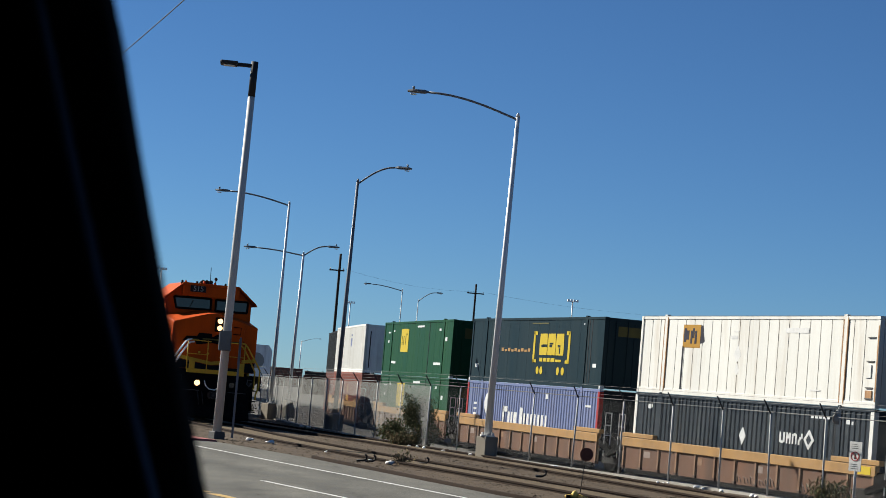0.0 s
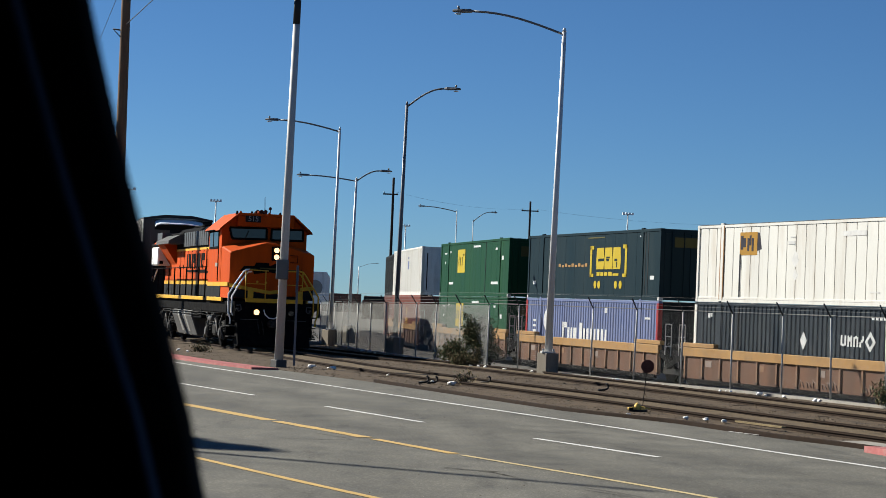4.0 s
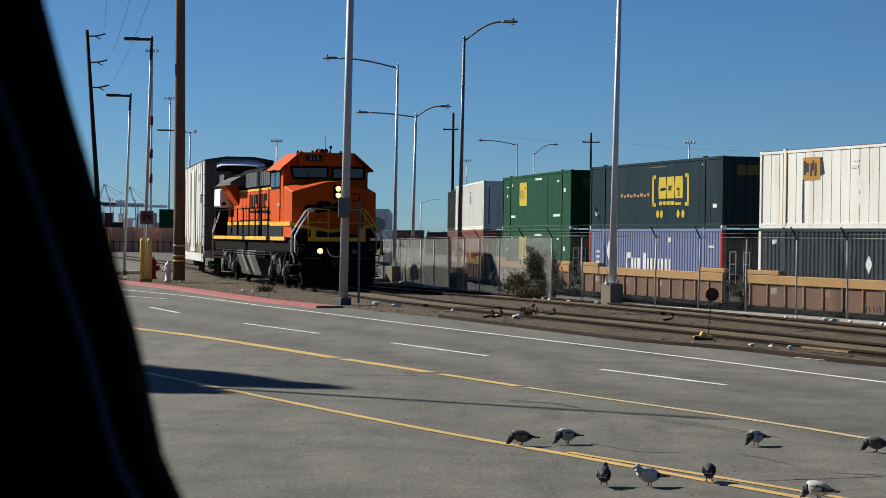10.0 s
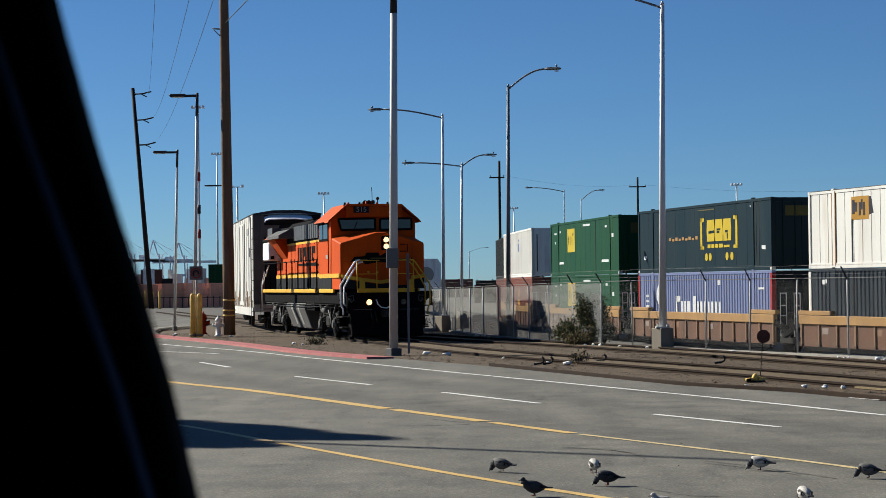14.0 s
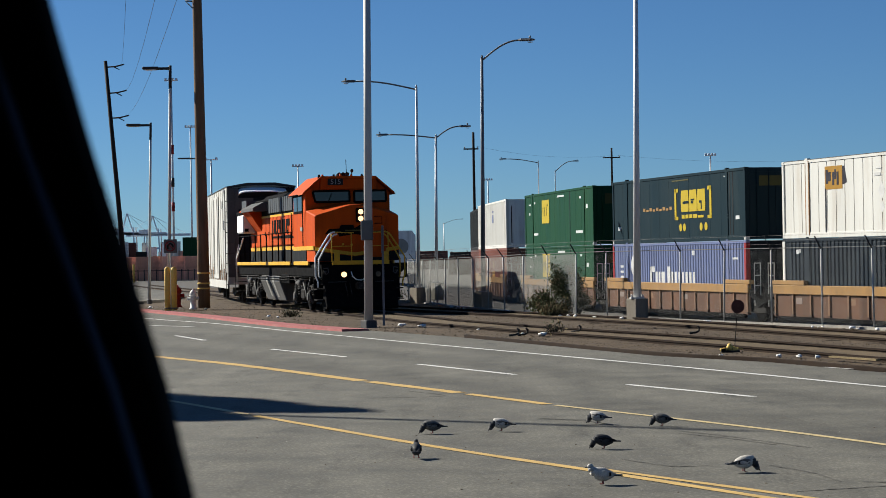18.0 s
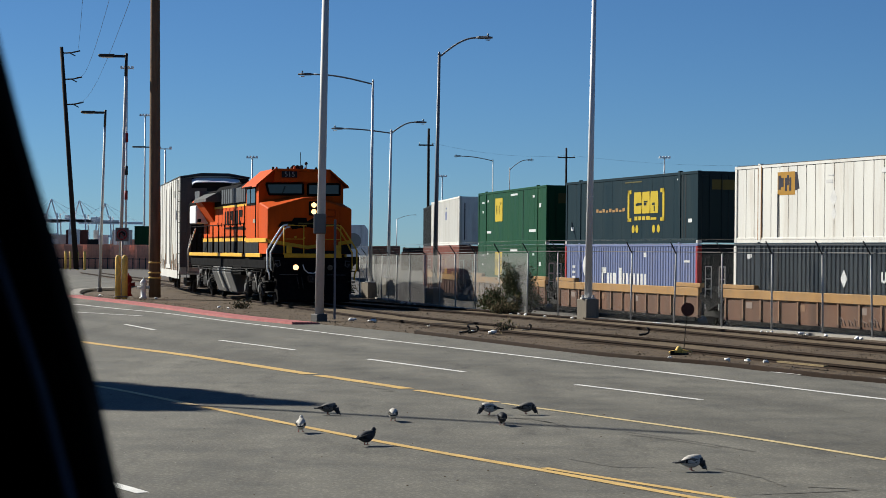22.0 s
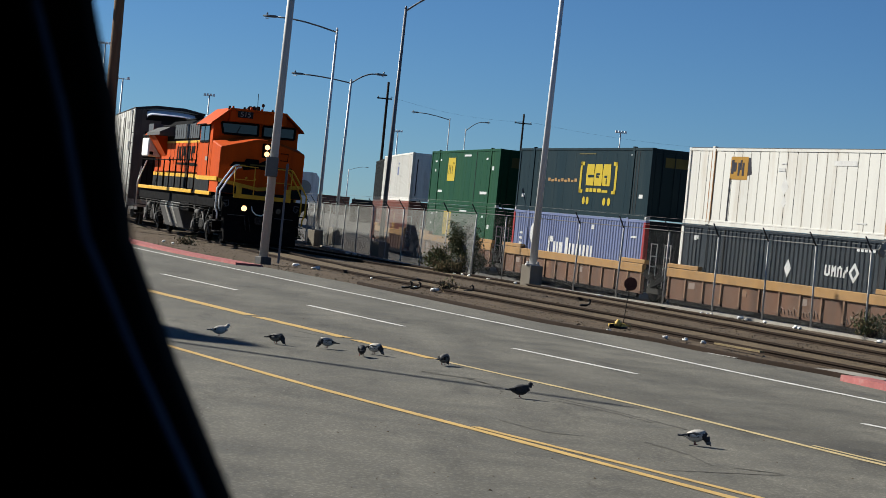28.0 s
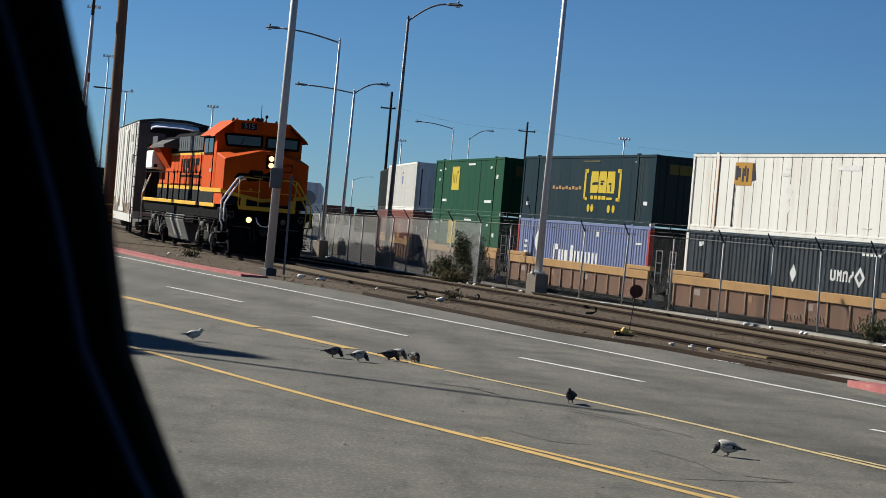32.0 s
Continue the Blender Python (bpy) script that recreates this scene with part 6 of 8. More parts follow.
street_lamp(6.19, 59.88, 9.85, [(-2.62, 0.45, 0.62)], "tall galvanised street lamp on a round concrete footing beside the fence", 0.56, 0.31, 0.105, 0.062, lean=(0.12, 0))
# this pole is coloured darker for its shaded side
street_lamp(2.25, 76.3, 9.1, [(1.32, -0.25, 0.7)], "galvanised street lamp with an upswept arm on a concrete footing", 0.55, 0.33, 0.09, 0.052, paint="galv_dim", lean=(0.1, 0))
street_lamp(-0.13, 86.5, 8.9, [(-2.5, 0.4, 0.42)], "galvanised street lamp with a long arm on a concrete footing", 0.6, 0.36, 0.08, 0.048, lean=(0.05, 0))
street_lamp(0.72, 101.8, 7.75, [(-2.3, 0, 0.2), (1.1, 0, 0.55)], "double-armed galvanised street lamp beside the fence", 0.6, 0.36, 0.085, 0.055, lean=(0.1, 0))
street_lamp(9.45, 166.0, 9.3, [(-2.5, 0, 0.35)], "far galvanised street lamp behind the containers", 0.0, 0.3, 0.05, 0.034, paint="galv_old")
street_lamp(11.95, 184.0, 9.3, [(1.5, 0, 0.9)], "far galvanised street lamp with an upswept arm", 0.0, 0.3, 0.05, 0.034, paint="galv_old")
street_lamp(4.6, 420.0, 8.6, [(3.3, 0, 0.9)], "very distant street lamp over the yard", 0.0, 0.3, 0.12, 0.08)
# main roadside pole with a sign box
ml = box_lamp(-1.48, 57.65, 10.35, -1, "galvanised street lamp with a flat dark head beside the red kerb", 0.95, (0.12, 0), "galv_old", r0=0.125)
slab("control_box", -0.17, 0.17, -0.26, -0.12, 2.35, 2.9, "sign_back", ml, "grey control box on the pole", 0.02)
bm = BM()
for zz in (2.45, 2.8):
    lathe(bm, [(0.13, zz), (0.135, zz + 0.01), (0.135, zz + 0.03), (0.13, zz + 0.04)], 14)
part("band_clamp", bm, "galv_old", ml)
box_lamp(-12.5, 95.7, 8.2, -1, "slim street lamp with a flat head on the corner island", 1.1, (0.2, 0), "galv_old", r0=0.07)
box_lamp(-10.1, 83.4, 9.65, -1, "dark street lamp with a flat head behind the bollards", 1.1, (0.2, 0), "galv_old", r0=0.075)
box_lamp(-18.75, 176.0, 10.6, -1, "distant street lamp with a flat head", 1.6)

# signpost seen edge-on beside the main pole
R = thing("sign_post", pose(-1.05, 57.3, 0), "weathered square signpost with its sign seen edge-on", "signpost")
slab("post", -0.03, 0.03, -0.03, 0.03, 0, 2.75, "galv_dim", R, bevel=0.005)
slab("sign_plate", -0.035, -0.03, -0.3, 0.3, 2.0, 2.7, "sign_back", R)


def wood_pole(x, y, top, r, label, arms=(), lean=(0, 0), paint="wood_dark", span=1.2, pins=True):
    R = thing("utility_pole", pose(x, y, 0), label, "utility pole", "utility poles")
    bm = BM()
    spar(bm, [(lean[0] * k / 6, lean[1] * k / 6, top * k / 6) for k in range(7)], [r * (1 - 0.05 * k) for k in range(7)])
    part("pole", bm, paint, R)
    for zz, w0, w1 in arms:
        t = zz / top
        bm = BM()
        box(bm, lean[0] * t + w0, lean[0] * t + w1, -0.06, 0.06, zz - 0.06, zz + 0.06)
        arm = part("crossarm", bm, "wood_dark", R)
        if pins:
            for w in (w0 + 0.1, w1 - 0.1):
                bm = BM()
                rod(bm, (lean[0] * t + w, 0, zz + 0.06), (lean[0] * t + w, 0, zz + 0.22), 0.04, 0.03, seg=8)
                part("insulator", bm, "lamp_grey", arm)
    return R


wp = wood_pole(-8.6, 82.4, 15.5, 0.24, "brown weathered timber utility pole on the corner island", lean=(-0.1, 0), paint="wood_pole")
bm = BM()
tube(bm, [(0.0, 0, 12.1), (-0.55, 0, 12.15)], 0.03)
tube(bm, [(0.0, 0, 11.6), (-0.5, 0, 12.1)], 0.02)
part("bracket", bm, "lamp_dark", wp)
for zz in (0.75, 0.95, 1.35):
    bm = BM()
    lathe(bm, [(0.245, zz), (0.25, zz + 0.01), (0.25, zz + 0.05), (0.245, zz + 0.06)], 16)
    part("reflective_band", bm, "bollard", wp)
# tall leaning pole with side arms, far left
R = thing("utility_pole", pose(-28.35, 200, 0), "tall dark leaning utility pole with three side arms", "utility pole", "utility poles")
bm = BM()
rod(bm, (0, 0, 0), (-1.6, 0, 21.2), 0.26, 0.17, seg=12)
part("pole", bm, "wood_dark", R)
for zz in (20.7, 18.2, 15.8):
    xx = -1.6 * zz / 21.2
    bm = BM()
    tube(bm, [(xx, 0, zz - 0.1), (xx + 0.9, 0, zz - 0.05), (xx + 1.75, 0, zz + 0.15)], 0.07)
    tube(bm, [(xx + 0.7, 0, zz - 0.05), (xx + 1.3, 0, zz - 0.35)], 0.05)
    part("side_arm", bm, "wood_dark", R)
wood_pole(4.85, 187, 13.0, 0.15, "dark utility pole with a crossarm behind the containers", [(11.5, -0.9, 0.45)])
wood_pole(20.2, 219, 13.0, 0.14, "dark utility pole with crossarms behind the containers", [(12.0, -0.9, 0.9)])


def flood_mast(x, y, top, label, n=4):
    R = thing("floodlight_mast", pose(x, y, 0), label, "floodlight mast", "yard floodlight masts")
    bm = BM()
    rod(bm, (0, 0, -1), (0, 0, top), 0.16, 0.09, seg=10)
    part("mast", bm, "galv", R)
    bm = BM()
    box(bm, -0.75, 0.75, -0.05, 0.05, top - 0.06, top + 0.04)
    part("head_frame", bm, "galv", R)
    for i in range(n):
        xx = -0.65 + 1.3 * i / (n - 1)
        bm = BM()
        prism(bm, [(xx - 0.16, top - 0.08), (xx + 0.16, top - 0.08), (xx + 0.11, top + 0.26), (xx - 0.11, top + 0.26)], -0.4, 0.1, "y")
        part("floodlight", bm, "crane" if i % 2 else "galv", R)
    return R


flood_mast(-17.2, 294, 15.0, "slim floodlight mast over the rail yard")
flood_mast(11.9, 365, 15.2, "slim floodlight mast over the rail yard")
flood_mast(41.2, 295, 15.6, "slim floodlight mast over the rail yard")
flood_mast(-30.2, 255, 24.0, "tall floodlight mast with red marker bands")
flood_mast(-34.0, 310, 21.8, "tall lattice-braced floodlight mast")
flood_mast(-107, 640, 22.0, "far floodlight mast near the harbour cranes")
flood_mast(-25.0, 250, 14.0, "slim mast beside the yard wall", 2)
for zz in (8, 11, 15):
    R = bpy.data.objects["floodlight_mast.003"]
    bm = BM()
    lathe(bm, [(0.2, zz), (0.2, zz + 1.1)], 10)
    part("marker_band", bm, "sign_red" if zz != 11 else "lamp_dark", R)

# cables
def cable(p, q, sag, r=0.02):
    bm = BM()
    P, Q = Vector(p), Vector(q)
    pts = []
    for k in range(13):
        t = k / 12
        c = P.lerp(Q, t)
        c.z -= sag * 4 * t * (1 - t)
        pts.append(c)
    tube(bm, pts, r, 4)
    ob = part("overhead_cable", bm, "wire")
    return tagged(ob, "thin dark overhead cable between poles", "cable", "overhead cables")


for zz, xx, nx_ in ((20.8, -28.5, -8.33), (18.4, -28.25, -7.4), (16.0, -28.1, -6.72)):
    # strung on past the near roadside, high above the road
    near_end = Vector((xx, 200, zz)).lerp(Vector((nx_, 60, 9.5)), 1.22)
    cable((xx, 200, zz), near_end + Vector((0, 0, 1.5)), 1.4, 0.008)
cable((5.2, 187, 11.7), (20.2, 219, 12.2), 0.5, 0.007)
cable((20.9, 219, 12.2), (52, 250, 13.0), 0.6, 0.007)
cable((-8.65, 82.4, 12.35), (5.07, 20, 12.6), 0.25, 0.016)


# ---- fence ----
def fence_height(y):
    """Full height near the road, lower along the far stretch."""
    return 1.88 - 0.16 * min(1.0, max(0.0, (y - 63.0) / 20.0))


def net_panel(R, run, y0, y1, weave):
    """Woven wire net hung on the posts; the far stretch is of a finer weave."""
    me = bpy.data.meshes.new("chain_link")
    v, f, uv = [], [], []
    dist = 0.0
    for (p, d), (q, e) in zip(run, run[1:]):
        if not y0 <= p.y < y1:
            continue
        s, hp, hq = (q - p).length, fence_height(p.y), fence_height(q.y)
        k = len(v)
        v += [(p.x, p.y, 0.03), (q.x, q.y, 0.03), (q.x, q.y, hq), (p.x, p.y, hp)]
        f.append((k, k + 1, k + 2, k + 3))
        uv += [(dist, 0), (dist + s, 0), (dist + s, hq), (dist, hp)]
        dist += s
    me.from_pydata(v, [], f)
    me.materials.append(M[weave])
    layer = me.uv_layers.new(name="net")
    for i, c in enumerate(uv):
        layer.data[i].uv = c
    net = new("chain_link", me)
    net.parent = R


def fence():
    R = thing("chain_link_fence", pose(0, 0, 0), "chain-link fence with barbed-wire arms along the rail yard", "fence")
    run = along(FENCE, 2.3)
    H = 1.86
    for y0, y1, weave in ((0, 66, "net"), (66, 999, "net_dense")):
        net_panel(R, run, y0, y1, weave)
    bm = BM()
    rod(bm, (0, 0, -0.05), (0, 0, H + 0.02), 0.023, seg=8)
    first = part("post", bm, "fence_steel", R)
    pm = first.data
    bm = BM()
    tube(bm, [(0, 0, H), (-0.22, -0.05, H + 0.32)], 0.018, 5)
    arm0 = part("barb_arm", bm, "lamp_dark", R)
    am = arm0.data
    for i, (p, d) in enumerate(run):
        lean = random.uniform(-1.2, 1.2) if i % 4 else random.uniform(-6, 6)
        size = Vector((1, 1, fence_height(p.y) / H))
        m = Matrix.LocRotScale((p.x, p.y, 0.0), Euler((radians(lean), radians(random.uniform(-1, 1)), math.atan2(d.y, d.x) + math.pi / 2)), size)
        if i == 0:
            first.matrix_basis = m
            arm0.matrix_basis = m
        else:
            twin("post", pm, R, m)
            twin("barb_arm", am, R, m)
    for (p, d), (q, e) in zip(run, run[1:]):
        bm = BM()
        rod(bm, (p.x, p.y, fence_height(p.y) + 0.05), (q.x, q.y, fence_height(q.y) + 0.05), 0.013, seg=5, caps=False)
        part("top_rail", bm, "fence_wire", R)
    for off, z in ((-0.08, 0.1), (-0.15, 0.2), (-0.22, 0.32)):
        bm = BM()
        tube(bm, [(p.x - d.y * off, p.y + d.x * off, fence_height(p.y) + z + 0.05) for p, d in run], 0.0045, 4)
        part("barbed_wire", bm, "fence_wire", R)
    return R



fence()


# ---- signs, hydrants, bollards ----
def warning_sign(x, y, label):
    R = thing("warning_sign", pose(x, y, 0, 0, 0, -64), label, "sign")
    bm = BM()
    rod(bm, (0, 0.02, 0), (0, 0.02, 1.42), 0.03, seg=8)
    part("post", bm, "fence_steel", R)
    s = slab("sign_plate", -0.2, 0.2, -0.012, 0.0, 0.95, 1.8, "sign_white", R, "white rectangular sign plate", 0.004)
    bm = BM()
    for k in range(20):
        a, b = 2 * math.pi * k / 20, 2 * math.pi * (k + 1) / 20
        rod(bm, (0.13 * math.cos(a), -0.018, 1.38 + 0.13 * math.sin(a)), (0.13 * math.cos(b), -0.018, 1.38 + 0.13 * math.sin(b)), 0.014, seg=4)
    rod(bm, (-0.09, -0.018, 1.47), (0.09, -0.018, 1.29), 0.012, seg=4)
    part("prohibition_ring", bm, "sign_red", s)
    bm = BM()
    box(bm, -0.025, 0.02, -0.02, -0.012, 1.30, 1.46)
    part("pictogram", bm, "sign_black", s)
    for k in range(3):
        slab("text_bar", -0.12, 0.12 - 0.04 * k, -0.018, -0.012, 1.60 + 0.06 * k, 1.614 + 0.06 * k, "sign_black", s)
    for k in range(3):
        slab("text_bar", -0.12, 0.1, -0.018, -0.012, 1.02 + 0.06 * k, 1.032 + 0.06 * k, "sign_black", s)
    s.scale, s.location = (1, 1, 0.765), (0, 0, 0.053)
    return R


warning_sign(12.88, 45.4, "white warning sign with a red ring on a fence-side post")

# round dark target sign on a thin stake by the switch
R = thing("switch_target", pose(6.0, 40.0, BED), "round dull-red switch target on a thin stake", "railway signal")
bm = BM()
rod(bm, (0, 0, 0.1), (0.07, 0, 0.95), 0.008, seg=6)
part("stake", bm, "grime", R)
bm = BM()
rod(bm, (0.07, -0.012, 0.87), (0.07, 0.012, 0.87), 0.13, seg=18)
part("target_disc", bm, "target_red", R, "dull dark-red round disc")
R = thing("switch_stand", pose(5.87, 39.8, BED), "small yellow ground-throw switch stand beside the rail", "switch stand")
bm = BM()
box(bm, -0.17, 0.18, -0.12, 0.12, 0.0, 0.04)
part("base", bm, "grime", R)
bm = BM()
lathe(bm, [(0.068, 0.04), (0.065, 0.11), (0.04, 0.15), (0.02, 0.17)], 12)
part("body", bm, "bollard", R, "yellow domed body")
bm = BM()
tube(bm, [(0.03, 0, 0.11), (0.18, 0.02, 0.07), (0.26, 0.02, 0.06)], 0.014)
part("throw_lever", bm, "bollard", R)
bm = BM()
rod(bm, (-0.19, -0.05, 0.05), (-0.06, -0.05, 0.07), 0.028, seg=8)
part("connecting_rod", bm, "bollard", R)
for xx in (-0.13, 0.1):
    slab("gear_block", xx - 0.04, xx + 0.04, -0.1, -0.02, 0.03, 0.08, "black" if xx < 0 else "bollard", R)


HOOKS = ((2.22, 49.6), (2.43, 49.6), (3.8, 51.0), (6.44, 49.0))


def ground_hook(x, y, label):
    R = thing("switch_lever", pose(x, y, BED), label, "track lever", "black track fittings")
    bm = BM()
    tube(bm, [(-0.12, 0, 0.04), (0.0, 0, 0.04), (0.07, 0, 0.08), (0.08, 0, 0.15), (0.03, 0, 0.19)], 0.026)
    part("lever", bm, "sign_black", R)
    bm = BM()
    box(bm, -0.16, -0.08, -0.07, 0.07, 0, 0.05)
    part("foot", bm, "sign_black", R)
    return R


for x, y in HOOKS:
    ground_hook(x, y, "black hooked iron fitting by the rails")

for x, y in ((-10.03, 82.3), (-9.75, 82.2)):
    R = thing("bollard", pose(x, y, 0), "yellow painted steel bollard on the corner island", "bollard", "bollards on the corner")
    bm = BM()
    lathe(bm, [(0.11, -0.1), (0.11, 1.55), (0.09, 1.62), (0.04, 1.66)], 16)
    part("post", bm, "bollard", R)
    bm = BM()
    lathe(bm, [(0.16, 0.0), (0.15, 0.05)], 16)
    part("footing_collar", bm, "concrete", R)
for i in range(4):
    R = thing("bollard", pose((-29.9, -29.3, -28.35, -27.45)[i], (203.4, 202.5, 200.7, 199.1)[i], 0), "far yellow bollard before the yard wall", "bollard", "far bollards")
    bm = BM()
    lathe(bm, [(0.115, -0.1), (0.115, 1.6), (0.08, 1.7)], 10)
    part("post", bm, "bollard", R)


def hydrant(x, y, paint, label, s=1.0):
    R = thing("fire_hydrant", pose(x, y, 0), label, "fire hydrant", "hydrants on the corner")
    bm = BM()
    lathe(bm, [(0.15 * s, 0), (0.15 * s, 0.05 * s), (0.105 * s, 0.07 * s), (0.105 * s, 0.5 * s), (0.14 * s, 0.52 * s), (0.14 * s, 0.56 * s)], 16)
    part("barrel", bm, paint, R)
    bm = BM()
    lathe(bm, [(0.14 * s, 0.56 * s), (0.12 * s, 0.66 * s), (0.06 * s, 0.73 * s), (0.03 * s, 0.74 * s), (0.03 * s, 0.8 * s)], 16)
    part("bonnet", bm, paint, R)
    for dx, dy in ((1, 0), (-1, 0), (0, -1)):
        bm = BM()
        rod(bm, (dx * 0.08 * s, dy * 0.08 * s, 0.42 * s), (dx * 0.2 * s, dy * 0.2 * s, 0.42 * s), 0.06 * s, seg=10)
        rod(bm, (dx * 0.2 * s, dy * 0.2 * s, 0.42 * s), (dx * 0.23 * s, dy * 0.23 * s, 0.42 * s), 0.075 * s, seg=10)
        part("outlet_cap", bm, paint, R)
    return R


hydrant(-9.88, 84.5, "hydrant_red", "red fire hydrant behind the bollards", 1.15)
hydrant(-8.84, 80.6, "hydrant_white", "white fire hydrant beside the timber pole", 1.0)

# no-turn sign by the bollards
R = thing("traffic_sign", pose(-9.92, 82.6, 0), "square white no-turn sign with a dark symbol on a post", "sign")
bm = BM()
rod(bm, (0, 0.03, 0), (0, 0.03, 2.7), 0.03, seg=8)
part("post", bm, "fence_steel", R)
s = slab("sign_plate", -0.26, 0.26, -0.012, 0.0, 2.2, 2.74, "sign_back", R, bevel=0.01)
bm = BM()
for k in range(20):
    a, b = 2 * math.pi * k / 20, 2 * math.pi * (k + 1) / 20
    rod(bm, (0.19 * math.cos(a), -0.02, 2.47 + 0.19 * math.sin(a)), (0.19 * math.cos(b), -0.02, 2.47 + 0.19 * math.sin(b)), 0.025, seg=4)
rod(bm, (-0.13, -0.02, 2.6), (0.13, -0.02, 2.34), 0.02, seg=4)
part("prohibition_ring", bm, "sign_red", s)
bm = BM()
tube(bm, [(-0.1, -0.016, 2.35), (-0.1, -0.016, 2.5), (0.0, -0.016, 2.58), (0.1, -0.016, 2.5), (0.1, -0.016, 2.42)], 0.04)
part("arrow_symbol", bm, "sign_black", s)


# ---- yard in the distance ----
def far_container(x, y, w, z, paint, label, rz=0.0, hgt=2.6):
    R = thing("container", pose(x, y, z, 0, 0, rz), label, "container", "far yard containers")
    slab("body", 0, w, 0, 2.4, 0, hgt, paint, R)
    bm = BM()
    prof = [(0.1, -0.005)]
    for i in range(int(w / 0.5)):
        prof += [(0.2 + i * 0.5, -0.005), (0.22 + i * 0.5, -0.04), (0.40 + i * 0.5, -0.04), (0.42 + i * 0.5, -0.005)]
    lo = [bm.verts.new((x, y, 0.12)) for x, y in prof]
    hi = [bm.verts.new((x, y, hgt - 0.12)) for x, y in prof]
    for i in range(len(prof) - 1):
        bm.faces.new((lo[i], lo[i + 1], hi[i + 1], hi[i]))
    part("side_sheet", bm, paint, R)
    for xx in (0, w - 0.15):
        slab("corner_post", xx, xx + 0.15, -0.05, 0.0, 0, hgt, paint, R)
    return R


rnd = random.Random(8)
for i in range(13):
    far_container(-46.0 + i * 2.46, 214 - 0.5 * i + rnd.uniform(0, 0.4), 2.42, -0.05, "brown_box", "rust-brown container end in the yard wall", hgt=2.45)
far_container(-32.6, 285.3, 6.06, -0.05, "brown_box", "rust-brown container under a green one", hgt=2.6)
far_container(-32.6, 285.3, 6.06, 2.55, "green", "dark green container above the yard wall", hgt=2.6)
R = thing("yard_fence", pose(-46, 211, 0, 0, 0, -12), "low dark steel fence before the yard containers", "fence")
for i in range(50):
    slab("picket", i * 0.65, i * 0.65 + 0.08, 0, 0.06, 0, 1.1, "lamp_dark", R)
slab("rail", 0, 32.4, 0.06, 0.1, 0.95, 1.02, "lamp_dark", R)
for i in range(9):
    far_container(-8.0 + i * 12.4, 330, 12.19, land(-8 + i * 12.4, 330), "maroon_box", "maroon container in the far yard row", hgt=2.9)
for bx, px, paint in ((-8.0, -6.5, "mark_grey"), (4.4, 4.6, "dark_box_and_shade"), (4.4, 10.9, "maroon_box")):
    far_container(px, 330, 5.6, land(bx, 330) + 2.9, paint, "low crate on top of the far yard row", hgt=0.7)


def gantry_crane(x, y, s, label):
    R = thing("harbour_crane", pose(x, y, 0, 0, 0, 0), label, "gantry crane", "harbour cranes")
    for dx in (-9, 9):
        for dy in (-8, 8):
            bm = BM()
            rod(bm, (dx * s, dy, 0), (dx * s * 0.8, dy, 38 * s), 1.0 * s, 0.8 * s, seg=4)
            part("leg", bm, "crane", R)
    slab("sill_beam", -9 * s, 9 * s, -9, -7, 16 * s, 18 * s, "crane", R)
    bm = BM()
    box(bm, -28 * s, 40 * s, -2, 2, 30 * s, 32.5 * s)
    part("boom", bm, "crane", R)
    bm = BM()
    rod(bm, (-6 * s, 0, 32 * s), (0, 0, 52 * s), 0.8 * s, seg=4)
    rod(bm, (6 * s, 0, 32 * s), (0, 0, 52 * s), 0.8 * s, seg=4)
    rod(bm, (0, 0, 52 * s), (36 * s, 0, 32 * s), 0.2 * s, seg=4)
    rod(bm, (0, 0, 52 * s), (20 * s, 0, 32 * s), 0.2 * s, seg=4)
    rod(bm, (0, 0, 52 * s), (-26 * s, 0, 32 * s), 0.2 * s, seg=4)
    part("stay_mast", bm, "crane", R)
    slab("machine_house", -14 * s, -4 * s, -4, 4, 32.5 * s, 37 * s, "crane", R)
    return R


for x, s in ((-254, 0.8), (-232, 0.78), (-212, 0.74), (-276, 0.76), (-300, 0.78), (-330, 0.8)):
    gantry_crane(x, 1650, s, "pale container crane on the far harbour edge")
# stacked yard boxes at the harbour edge
rnd = random.Random(31)
for i in range(76):
    hgt = 2.6 * rnd.choice((2, 2, 3, 3, 4, 4, 5))
    far_container(-250 + i * 1.95 + rnd.uniform(-1.5, 1.5), 1150 + 9 * rnd.randint(0, 9), rnd.choice((3.0, 6.06, 6.06, 12.0)), 0, rnd.choice(("brown_box", "red_box", "dark_box_and_shade", "emp_white", "crane", "pacer", "car_grey", "maroon_box", "emp_white")), "small stacked container at the harbour edge", hgt=hgt)


